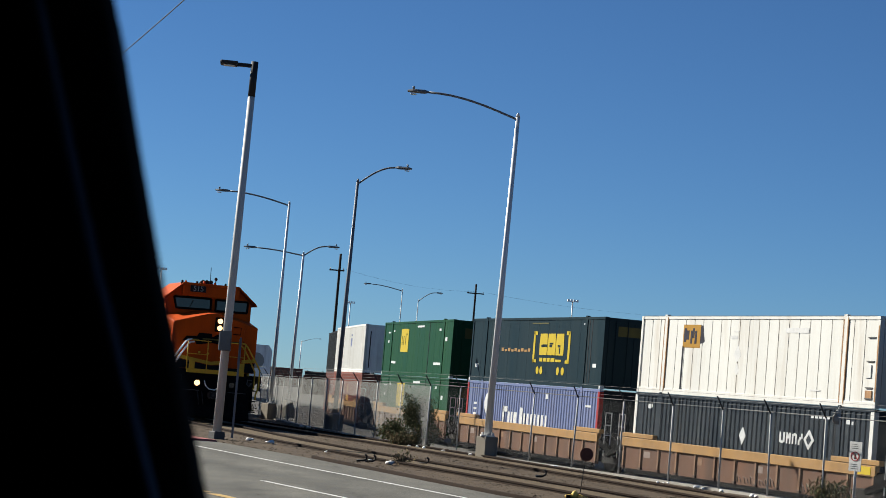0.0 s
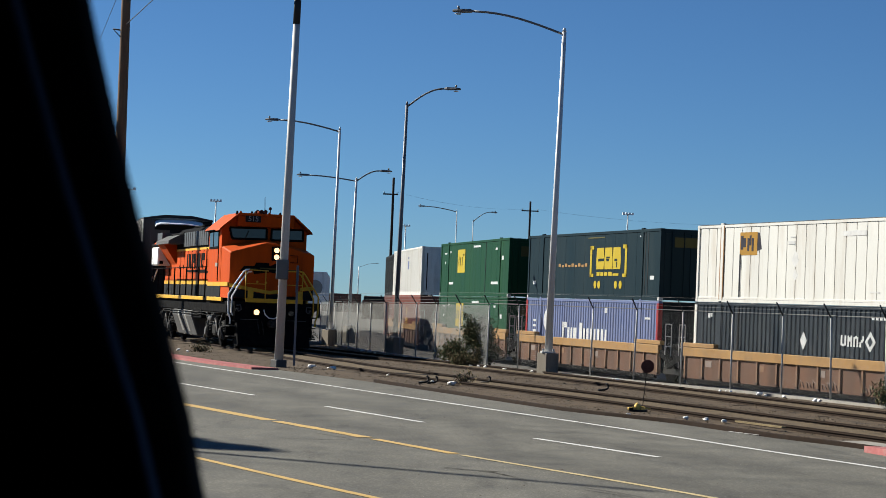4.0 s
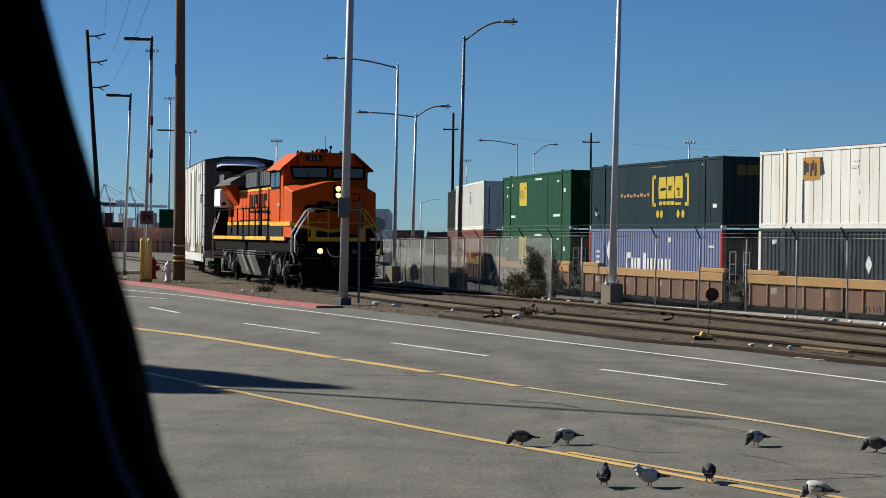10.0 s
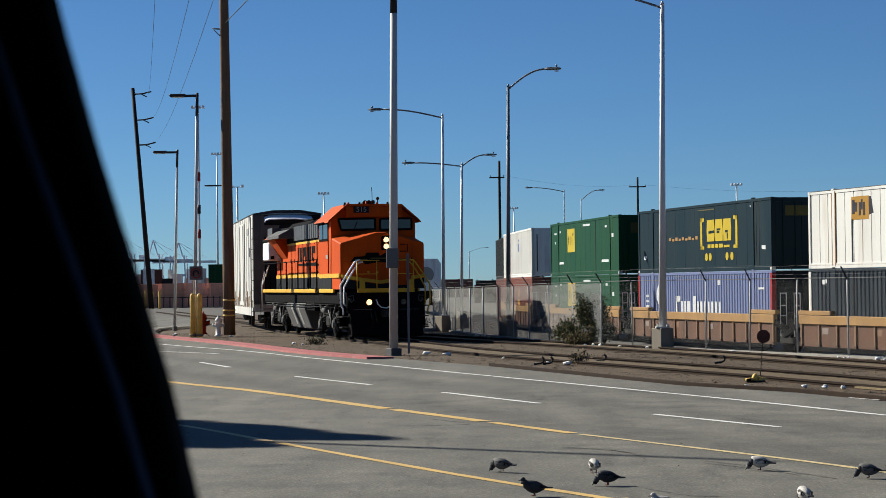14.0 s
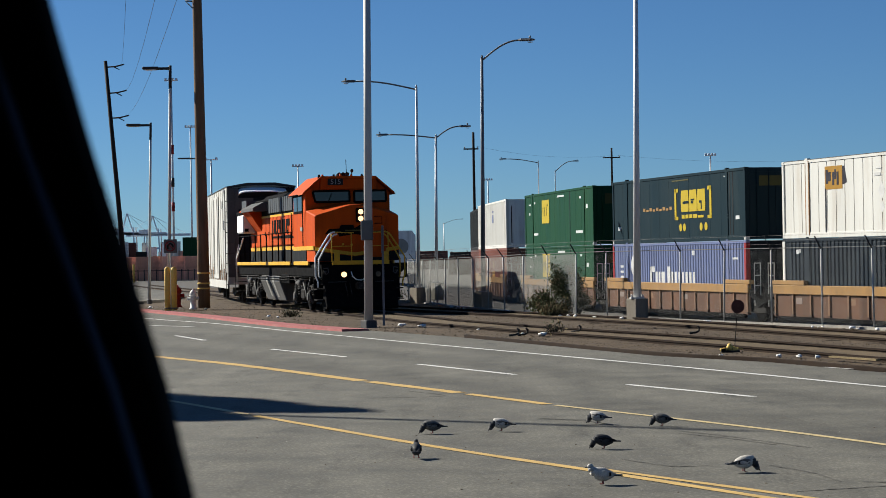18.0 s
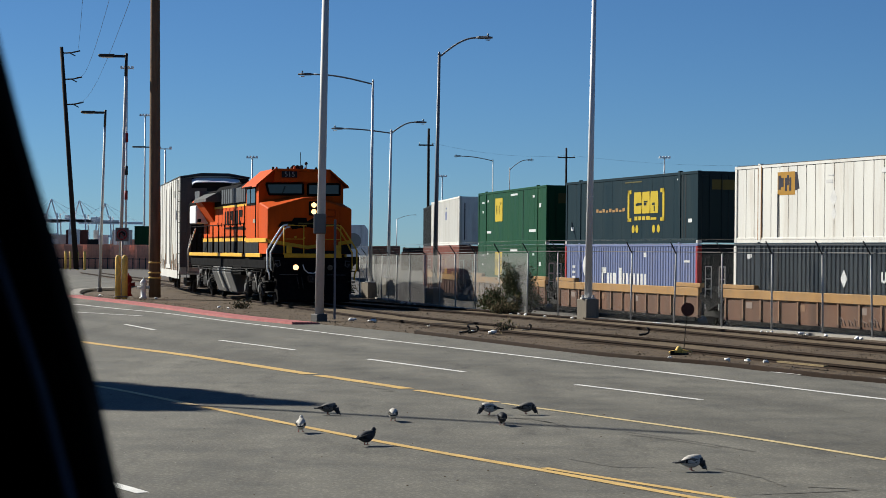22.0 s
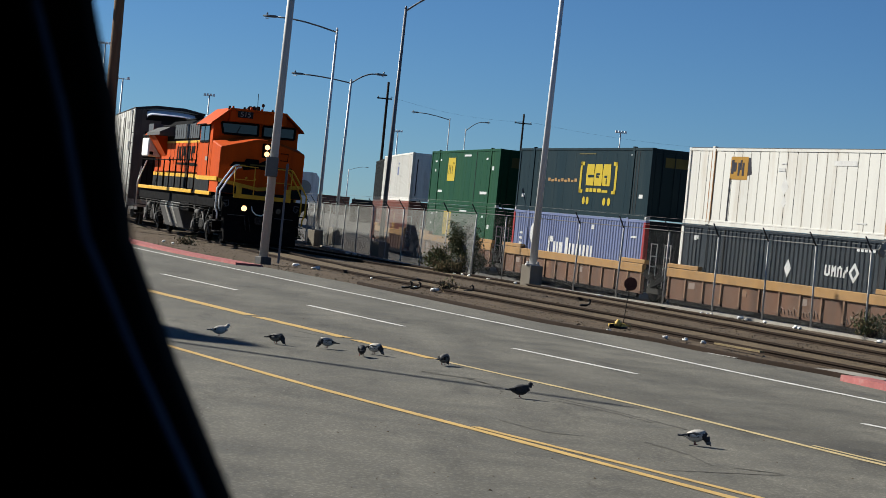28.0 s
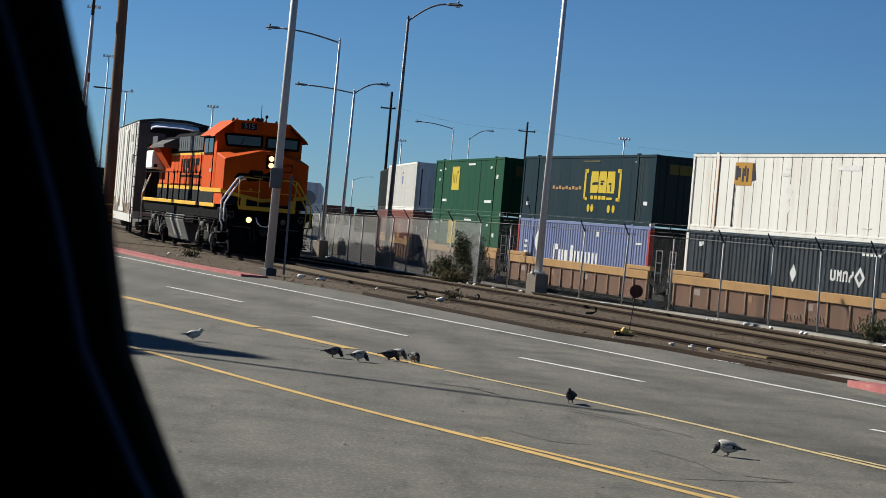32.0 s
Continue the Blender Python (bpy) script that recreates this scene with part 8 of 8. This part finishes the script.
PIGEON_ROWS = {
    'A': [
        (0, pose(1.48, 18.30, 0.008, 0, 0, 201)),
        (9, pose(1.48, 18.30, 0.008, 0, 0, 201)),
        (10, pose(1.14, 18.52, 0.008, 0, 0, 185)),
        (11, pose(0.90, 18.75, 0.008, 0, 0, 185)),
        (11.7, pose(0.72, 19.32, 0.008, 0, 0, 132)),
        (12, pose(0.64, 19.57, 0.008, 0, 0, 80)),
        (13, pose(0.64, 20.20, 0.008, 0, 0, 90)),
        (14, pose(0.54, 20.62, 0.008, 0, 0, 150)),
        (14.5, pose(0.38, 21.12, 0.008, 0, 0, 150)),
        (16.1, pose(0.16, 21.66, 0.008, 0, 0, 100)),
        (16.3, pose(0.13, 21.72, 0.008, 0, 0, 50)),
        (16.5, pose(0.10, 21.79, 0.008, 0, 0, 0)),
        (17, pose(0.13, 21.73, 0.008, 0, 0, 0)),
        (17.6, pose(0.11, 21.81, 0.008, 0, 0, -58)),
        (17.8, pose(0.11, 21.84, 0.008, 0, 0, -117)),
        (18, pose(0.10, 21.87, 0.008, 0, 0, -175)),
        (19, pose(-0.15, 22.48, 0.008, 0, 0, -185)),
        (20, pose(-0.43, 23.02, 0.008, 0, 0, -170)),
        (20.6, pose(-0.53, 23.16, 0.008, 0, 0, -123)),
        (20.8, pose(-0.56, 23.21, 0.008, 0, 0, -77)),
        (21, pose(-0.59, 23.26, 0.008, 0, 0, -30)),
        (22, pose(-0.50, 23.71, 0.008, 0, 0, -10)),
        (22.7, pose(-0.40, 23.76, 0.008, 0, 0, 40)),
        (23, pose(-0.36, 23.78, 0.008, 0, 0, 90)),
        (23.6, pose(-0.38, 23.98, 0.008, 0, 0, 40)),
        (23.8, pose(-0.38, 24.04, 0.008, 0, 0, -10)),
        (24, pose(-0.39, 24.11, 0.008, 0, 0, -60)),
        (25, pose(-0.20, 24.39, 0.008, 0, 0, 0)),
        (25.5, pose(-0.07, 24.42, 0.008, 0, 0, 0)),
        (27.5, pose(-0.30, 26.05, 0.008, 0, 0, -30)),
        (28, pose(-0.42, 25.90, 0.008, 0, 0, -30)),
        (29, pose(-0.58, 26.54, 0.008, 0, 0, -90)),
        (30, pose(-0.27, 27.02, 0.008, 0, 0, -90)),
        (30.7, pose(-0.16, 27.10, 0.008, 0, 0, -135)),
        (31, pose(-0.11, 27.14, 0.008, 0, 0, -180)),
        (31.6, pose(0.08, 26.69, 0.008, 0, 0, -237)),
        (31.8, pose(0.15, 26.54, 0.008, 0, 0, -293)),
        (32, pose(0.21, 26.39, 0.008, 0, 0, -350))],
    'B': [
        (0, pose(1.57, 15.53, 0.008, 0, 0, 80)),
        (10, pose(1.57, 15.53, 0.008, 0, 0, 80)),
        (11, pose(1.10, 17.25, 0.008, 0, 0, 110)),
        (11.7, pose(0.83, 17.85, 0.008, 0, 0, 150)),
        (12, pose(0.71, 18.11, 0.008, 0, 0, 190)),
        (13, pose(0.76, 18.24, 0.008, 0, 0, 195)),
        (14, pose(0.76, 18.22, 0.008, 0, 0, 190)),
        (14.5, pose(0.76, 18.23, 0.008, 0, 0, 190)),
        (16.5, pose(0.30, 19.06, 0.008, 0, 0, 195)),
        (17, pose(0.16, 19.10, 0.008, 0, 0, 195)),
        (17.7, pose(-0.00, 19.17, 0.008, 0, 0, 142)),
        (18, pose(-0.07, 19.20, 0.008, 0, 0, 90)),
        (19, pose(-0.08, 19.19, 0.008, 0, 0, 100)),
        (20, pose(-0.27, 19.58, 0.008, 0, 0, 90)),
        (21, pose(-0.30, 19.70, 0.008, 0, 0, 90)),
        (22, pose(-0.05, 19.99, 0.008, 0, 0, 45)),
        (23, pose(0.34, 20.97, 0.008, 0, 0, 20)),
        (24, pose(1.10, 21.47, 0.008, 0, 0, 5)),
        (25, pose(1.29, 21.30, 0.008, 0, 0, -30)),
        (25.5, pose(1.40, 21.35, 0.008, 0, 0, -30)),
        (27.5, pose(2.12, 21.31, 0.008, 0, 0, 0)),
        (28, pose(2.20, 21.35, 0.008, 0, 0, 0)),
        (29, pose(2.60, 21.02, 0.008, 0, 0, 0)),
        (29.7, pose(2.82, 21.14, 0.008, 0, 0, -45)),
        (30, pose(2.92, 21.19, 0.008, 0, 0, -90)),
        (30.6, pose(2.85, 21.53, 0.008, 0, 0, -140)),
        (30.8, pose(2.83, 21.64, 0.008, 0, 0, -190)),
        (31, pose(2.81, 21.75, 0.008, 0, 0, -240)),
        (31.7, pose(2.79, 22.14, 0.008, 0, 0, -175)),
        (32, pose(2.78, 22.31, 0.008, 0, 0, -110))],
    'C': [
        (0, pose(1.78, 18.43, 0.008, 0, 0, 207)),
        (9, pose(1.78, 18.43, 0.008, 0, 0, 207)),
        (10, pose(1.56, 18.71, 0.008, 0, 0, 204)),
        (11, pose(1.60, 18.81, 0.008, 0, 0, 200)),
        (11.7, pose(1.54, 19.37, 0.008, 0, 0, 145)),
        (12, pose(1.52, 19.61, 0.008, 0, 0, 90)),
        (13, pose(1.51, 19.91, 0.008, 0, 0, 90)),
        (14, pose(1.43, 20.38, 0.008, 0, 0, 100)),
        (14.5, pose(1.38, 20.15, 0.008, 0, 0, 100)),
        (16.5, pose(1.47, 20.89, 0.008, 0, 0, 165)),
        (17, pose(1.25, 21.24, 0.008, 0, 0, 165)),
        (18, pose(0.83, 22.00, 0.008, 0, 0, 170)),
        (19, pose(0.62, 22.09, 0.008, 0, 0, 200)),
        (20, pose(0.48, 22.39, 0.008, 0, 0, 185)),
        (21, pose(0.30, 22.59, 0.008, 0, 0, 190)),
        (21.7, pose(0.26, 22.80, 0.008, 0, 0, 140)),
        (22, pose(0.24, 22.89, 0.008, 0, 0, 90)),
        (23, pose(0.13, 23.62, 0.008, 0, 0, 90)),
        (23.6, pose(0.11, 24.20, 0.008, 0, 0, 33)),
        (23.8, pose(0.11, 24.40, 0.008, 0, 0, -23)),
        (24, pose(0.10, 24.59, 0.008, 0, 0, -80)),
        (24.7, pose(0.21, 24.83, 0.008, 0, 0, -35)),
        (25, pose(0.26, 24.93, 0.008, 0, 0, 10)),
        (25.5, pose(0.33, 24.80, 0.008, 0, 0, 10)),
        (27.1, pose(0.24, 25.59, 0.008, 0, 0, -47)),
        (27.3, pose(0.23, 25.69, 0.008, 0, 0, -103)),
        (27.5, pose(0.22, 25.79, 0.008, 0, 0, -160)),
        (28, pose(0.23, 25.93, 0.008, 0, 0, -160)),
        (29, pose(0.26, 26.25, 0.008, 0, 0, -160)),
        (30, pose(0.30, 26.76, 0.008, 0, 0, -160)),
        (30.6, pose(0.26, 26.82, 0.008, 0, 0, -110)),
        (30.8, pose(0.24, 26.84, 0.008, 0, 0, -60)),
        (31, pose(0.23, 26.86, 0.008, 0, 0, -10)),
        (32, pose(0.53, 26.04, 0.008, 0, 0, 10))],
    'D': [
        (0, pose(2.41, 15.88, 0.008, 0, 0, 80)),
        (10, pose(2.41, 15.88, 0.008, 0, 0, 80)),
        (11, pose(1.75, 17.30, 0.008, 0, 0, 100)),
        (11.7, pose(1.60, 18.35, 0.008, 0, 0, 145)),
        (12, pose(1.54, 18.80, 0.008, 0, 0, 190)),
        (12.6, pose(1.44, 19.09, 0.008, 0, 0, 240)),
        (12.8, pose(1.40, 19.19, 0.008, 0, 0, 290)),
        (13, pose(1.37, 19.29, 0.008, 0, 0, 340)),
        (13.6, pose(1.43, 19.18, 0.008, 0, 0, 288)),
        (13.8, pose(1.45, 19.15, 0.008, 0, 0, 237)),
        (14, pose(1.47, 19.11, 0.008, 0, 0, 185)),
        (14.5, pose(1.52, 19.16, 0.008, 0, 0, 185)),
        (16.1, pose(1.66, 19.62, 0.008, 0, 0, 130)),
        (16.3, pose(1.68, 19.67, 0.008, 0, 0, 75)),
        (16.5, pose(1.70, 19.73, 0.008, 0, 0, 20)),
        (17, pose(1.76, 19.56, 0.008, 0, 0, 20)),
        (17.6, pose(1.74, 19.70, 0.008, 0, 0, 73)),
        (17.8, pose(1.73, 19.75, 0.008, 0, 0, 127)),
        (18, pose(1.72, 19.80, 0.008, 0, 0, 180)),
        (19, pose(1.70, 20.03, 0.008, 0, 0, 190)),
        (19.7, pose(1.73, 20.11, 0.008, 0, 0, 140)),
        (20, pose(1.75, 20.14, 0.008, 0, 0, 90)),
        (21, pose(1.75, 20.45, 0.008, 0, 0, 90)),
        (22, pose(1.41, 22.44, 0.008, 0, 0, 90)),
        (23, pose(1.04, 23.07, 0.008, 0, 0, 90)),
        (23.6, pose(0.97, 23.63, 0.008, 0, 0, 33)),
        (23.8, pose(0.95, 23.82, 0.008, 0, 0, -23)),
        (24, pose(0.93, 24.01, 0.008, 0, 0, -80)),
        (24.7, pose(0.89, 24.37, 0.008, 0, 0, -32)),
        (25, pose(0.87, 24.52, 0.008, 0, 0, 15)),
        (25.5, pose(0.82, 24.71, 0.008, 0, 0, 15)),
        (27.5, pose(0.65, 25.16, 0.008, 0, 0, 90)),
        (28, pose(0.64, 25.10, 0.008, 0, 0, 90)),
        (29, pose(0.66, 25.74, 0.008, 0, 0, 90)),
        (30, pose(0.64, 25.88, 0.008, 0, 0, 60)),
        (31, pose(0.62, 25.83, 0.008, 0, 0, 60)),
        (31.7, pose(0.84, 26.43, 0.008, 0, 0, 20)),
        (32, pose(0.94, 26.69, 0.008, 0, 0, -20))],
    'E': [
        (0, pose(1.92, 15.56, 0.008, 0, 0, 201)),
        (10, pose(1.92, 15.56, 0.008, 0, 0, 201)),
        (11, pose(1.82, 15.64, 0.008, 0, 0, 190)),
        (12, pose(1.74, 15.76, 0.008, 0, 0, 195)),
        (13, pose(1.71, 16.27, 0.008, 0, 0, 190)),
        (14, pose(1.75, 16.75, 0.008, 0, 0, 190)),
        (14.5, pose(1.65, 16.43, 0.008, 0, 0, 190)),
        (16.2, pose(1.54, 16.57, 0.008, 0, 0, 140)),
        (16.5, pose(1.52, 16.59, 0.008, 0, 0, 90)),
        (17, pose(1.51, 16.56, 0.008, 0, 0, 90)),
        (17.7, pose(1.46, 16.69, 0.008, 0, 0, 138)),
        (18, pose(1.44, 16.74, 0.008, 0, 0, 185)),
        (19, pose(1.24, 16.86, 0.008, 0, 0, 180)),
        (20, pose(0.33, 18.24, 0.008, 0, 0, 150)),
        (21, pose(-0.70, 19.87, 0.008, 0, 0, 90)),
        (22, pose(-0.72, 21.39, 0.008, 0, 0, 90)),
        (23, pose(-0.80, 23.13, 0.008, 0, 0, 90)),
        (24, pose(-0.89, 24.23, 0.008, 0, 0, 20)),
        (25, pose(-0.84, 24.87, 0.008, 0, 0, 20)),
        (25.5, pose(-0.83, 24.90, 0.008, 0, 0, 20)),
        (27.5, pose(-1.06, 25.81, 0.008, 0, 0, 0)),
        (28, pose(-1.14, 26.30, 0.008, 0, 0, 0)),
        (29, pose(-1.26, 26.73, 0.008, 0, 0, 0)),
        (30, pose(-1.59, 27.01, 0.008, 0, 0, 0)),
        (31, pose(-1.76, 27.61, 0.008, 0, 0, 0)),
        (32, pose(-1.62, 27.41, 0.008, 0, 0, 0))],
    'F': [
        (0, pose(3.37, 18.48, 0.008, 0, 0, 207)),
        (9, pose(3.37, 18.48, 0.008, 0, 0, 207)),
        (10, pose(3.27, 18.73, 0.008, 0, 0, 215)),
        (10.7, pose(3.31, 19.02, 0.008, 0, 0, 168)),
        (11, pose(3.33, 19.14, 0.008, 0, 0, 120)),
        (12, pose(3.41, 19.59, 0.008, 0, 0, 90)),
        (13, pose(3.33, 20.04, 0.008, 0, 0, 160)),
        (14, pose(3.07, 20.47, 0.008, 0, 0, 165)),
        (14.5, pose(2.93, 20.60, 0.008, 0, 0, 165)),
        (16.5, pose(2.34, 21.86, 0.008, 0, 0, 170)),
        (17, pose(2.22, 22.04, 0.008, 0, 0, 170)),
        (18, pose(1.91, 22.72, 0.008, 0, 0, 150)),
        (19, pose(1.64, 23.10, 0.008, 0, 0, 90)),
        (20, pose(1.57, 23.30, 0.008, 0, 0, 90)),
        (20.7, pose(1.44, 23.71, 0.008, 0, 0, 140)),
        (21, pose(1.39, 23.89, 0.008, 0, 0, 190)),
        (22, pose(1.36, 23.85, 0.008, 0, 0, 185)),
        (22.7, pose(1.29, 24.01, 0.008, 0, 0, 138)),
        (23, pose(1.26, 24.08, 0.008, 0, 0, 90)),
        (23.6, pose(1.24, 24.22, 0.008, 0, 0, 30)),
        (23.8, pose(1.24, 24.26, 0.008, 0, 0, -30)),
        (24, pose(1.23, 24.31, 0.008, 0, 0, -90)),
        (25, pose(1.17, 24.49, 0.008, 0, 0, -90)),
        (25.5, pose(1.05, 24.57, 0.008, 0, 0, -90)),
        (27.5, pose(0.77, 25.68, 0.008, 0, 0, -30)),
        (28, pose(0.80, 25.67, 0.008, 0, 0, -30)),
        (29, pose(0.88, 26.29, 0.008, 0, 0, -30)),
        (30, pose(0.79, 26.33, 0.008, 0, 0, 10)),
        (31, pose(0.93, 26.63, 0.008, 0, 0, 10)),
        (32, pose(1.05, 27.01, 0.008, 0, 0, -20))],
    'G': [
        (0, pose(4.38, 18.33, 0.008, 0, 0, 187)),
        (9, pose(4.38, 18.33, 0.008, 0, 0, 187)),
        (10, pose(4.25, 18.24, 0.008, 0, 0, 160)),
        (11, pose(4.16, 18.70, 0.008, 0, 0, 150)),
        (12, pose(4.04, 18.92, 0.008, 0, 0, 130)),
        (13, pose(4.00, 19.14, 0.008, 0, 0, 180)),
        (14, pose(3.94, 19.51, 0.008, 0, 0, 165)),
        (14.5, pose(3.83, 19.97, 0.008, 0, 0, 165)),
        (16.5, pose(3.09, 21.27, 0.008, 0, 0, 165)),
        (17, pose(2.82, 21.52, 0.008, 0, 0, 165)),
        (18, pose(2.56, 22.27, 0.008, 0, 0, 160)),
        (19, pose(2.22, 22.76, 0.008, 0, 0, 130)),
        (20, pose(1.97, 23.32, 0.008, 0, 0, 160)),
        (20.7, pose(1.78, 23.61, 0.008, 0, 0, 215)),
        (21, pose(1.70, 23.73, 0.008, 0, 0, 270)),
        (21.7, pose(1.75, 23.89, 0.008, 0, 0, 320)),
        (22, pose(1.77, 23.96, 0.008, 0, 0, 370)),
        (23, pose(1.78, 23.93, 0.008, 0, 0, 345)),
        (24, pose(1.91, 24.18, 0.008, 0, 0, 370)),
        (24.6, pose(1.97, 24.24, 0.008, 0, 0, 310)),
        (24.8, pose(1.99, 24.26, 0.008, 0, 0, 250)),
        (25, pose(2.01, 24.28, 0.008, 0, 0, 190)),
        (25.5, pose(2.03, 24.16, 0.008, 0, 0, 190)),
        (27.2, pose(1.78, 24.77, 0.008, 0, 0, 125)),
        (27.5, pose(1.74, 24.88, 0.008, 0, 0, 60)),
        (28, pose(1.62, 24.91, 0.008, 0, 0, 60)),
        (29, pose(1.52, 25.16, 0.008, 0, 0, 60)),
        (29.6, pose(1.46, 25.59, 0.008, 0, 0, 107)),
        (29.8, pose(1.44, 25.74, 0.008, 0, 0, 153)),
        (30, pose(1.42, 25.88, 0.008, 0, 0, 200)),
        (30.6, pose(1.35, 26.07, 0.008, 0, 0, 153)),
        (30.8, pose(1.32, 26.14, 0.008, 0, 0, 107)),
        (31, pose(1.30, 26.20, 0.008, 0, 0, 60)),
        (31.7, pose(1.27, 26.50, 0.008, 0, 0, 0)),
        (32, pose(1.25, 26.63, 0.008, 0, 0, -60))],
    'H': [
        (0, pose(3.04, 14.80, 0.008, 0, 0, 145)),
        (10, pose(3.04, 14.80, 0.008, 0, 0, 145)),
        (11, pose(2.72, 15.43, 0.008, 0, 0, 100)),
        (12, pose(2.84, 16.45, 0.008, 0, 0, 90)),
        (13, pose(2.88, 16.73, 0.008, 0, 0, 90)),
        (14, pose(2.97, 17.39, 0.008, 0, 0, 100)),
        (14.5, pose(2.80, 16.99, 0.008, 0, 0, 100)),
        (16.5, pose(2.63, 17.35, 0.008, 0, 0, 90)),
        (17, pose(2.65, 17.28, 0.008, 0, 0, 90)),
        (17.7, pose(2.67, 17.43, 0.008, 0, 0, 50)),
        (18, pose(2.68, 17.49, 0.008, 0, 0, 10)),
        (18.6, pose(2.71, 17.47, 0.008, 0, 0, 68)),
        (18.8, pose(2.72, 17.47, 0.008, 0, 0, 127)),
        (19, pose(2.73, 17.46, 0.008, 0, 0, 185)),
        (19.7, pose(2.74, 17.54, 0.008, 0, 0, 142)),
        (20, pose(2.74, 17.58, 0.008, 0, 0, 100)),
        (20.7, pose(2.71, 17.63, 0.008, 0, 0, 145)),
        (21, pose(2.70, 17.65, 0.008, 0, 0, 190)),
        (21.6, pose(2.72, 17.73, 0.008, 0, 0, 130)),
        (21.8, pose(2.73, 17.76, 0.008, 0, 0, 70)),
        (22, pose(2.74, 17.79, 0.008, 0, 0, 10)),
        (23, pose(2.80, 17.89, 0.008, 0, 0, 15)),
        (23.7, pose(2.93, 17.95, 0.008, 0, 0, 82)),
        (24, pose(2.98, 17.98, 0.008, 0, 0, 150)),
        (25, pose(2.99, 18.43, 0.008, 0, 0, 90)),
        (25.5, pose(3.00, 18.43, 0.008, 0, 0, 90)),
        (27.2, pose(3.38, 18.29, 0.008, 0, 0, 35)),
        (27.5, pose(3.45, 18.26, 0.008, 0, 0, -20)),
        (28, pose(3.45, 18.13, 0.008, 0, 0, -20)),
        (29, pose(3.52, 18.20, 0.008, 0, 0, -20)),
        (30, pose(3.63, 18.09, 0.008, 0, 0, -20)),
        (31, pose(3.66, 17.95, 0.008, 0, 0, -80)),
        (31.7, pose(3.67, 18.01, 0.008, 0, 0, -140)),
        (32, pose(3.67, 18.03, 0.008, 0, 0, -200))],
}


def motions():
    for key, rows in PIGEON_ROWS.items():
        walk(FLOCK[key], rows)


motions()
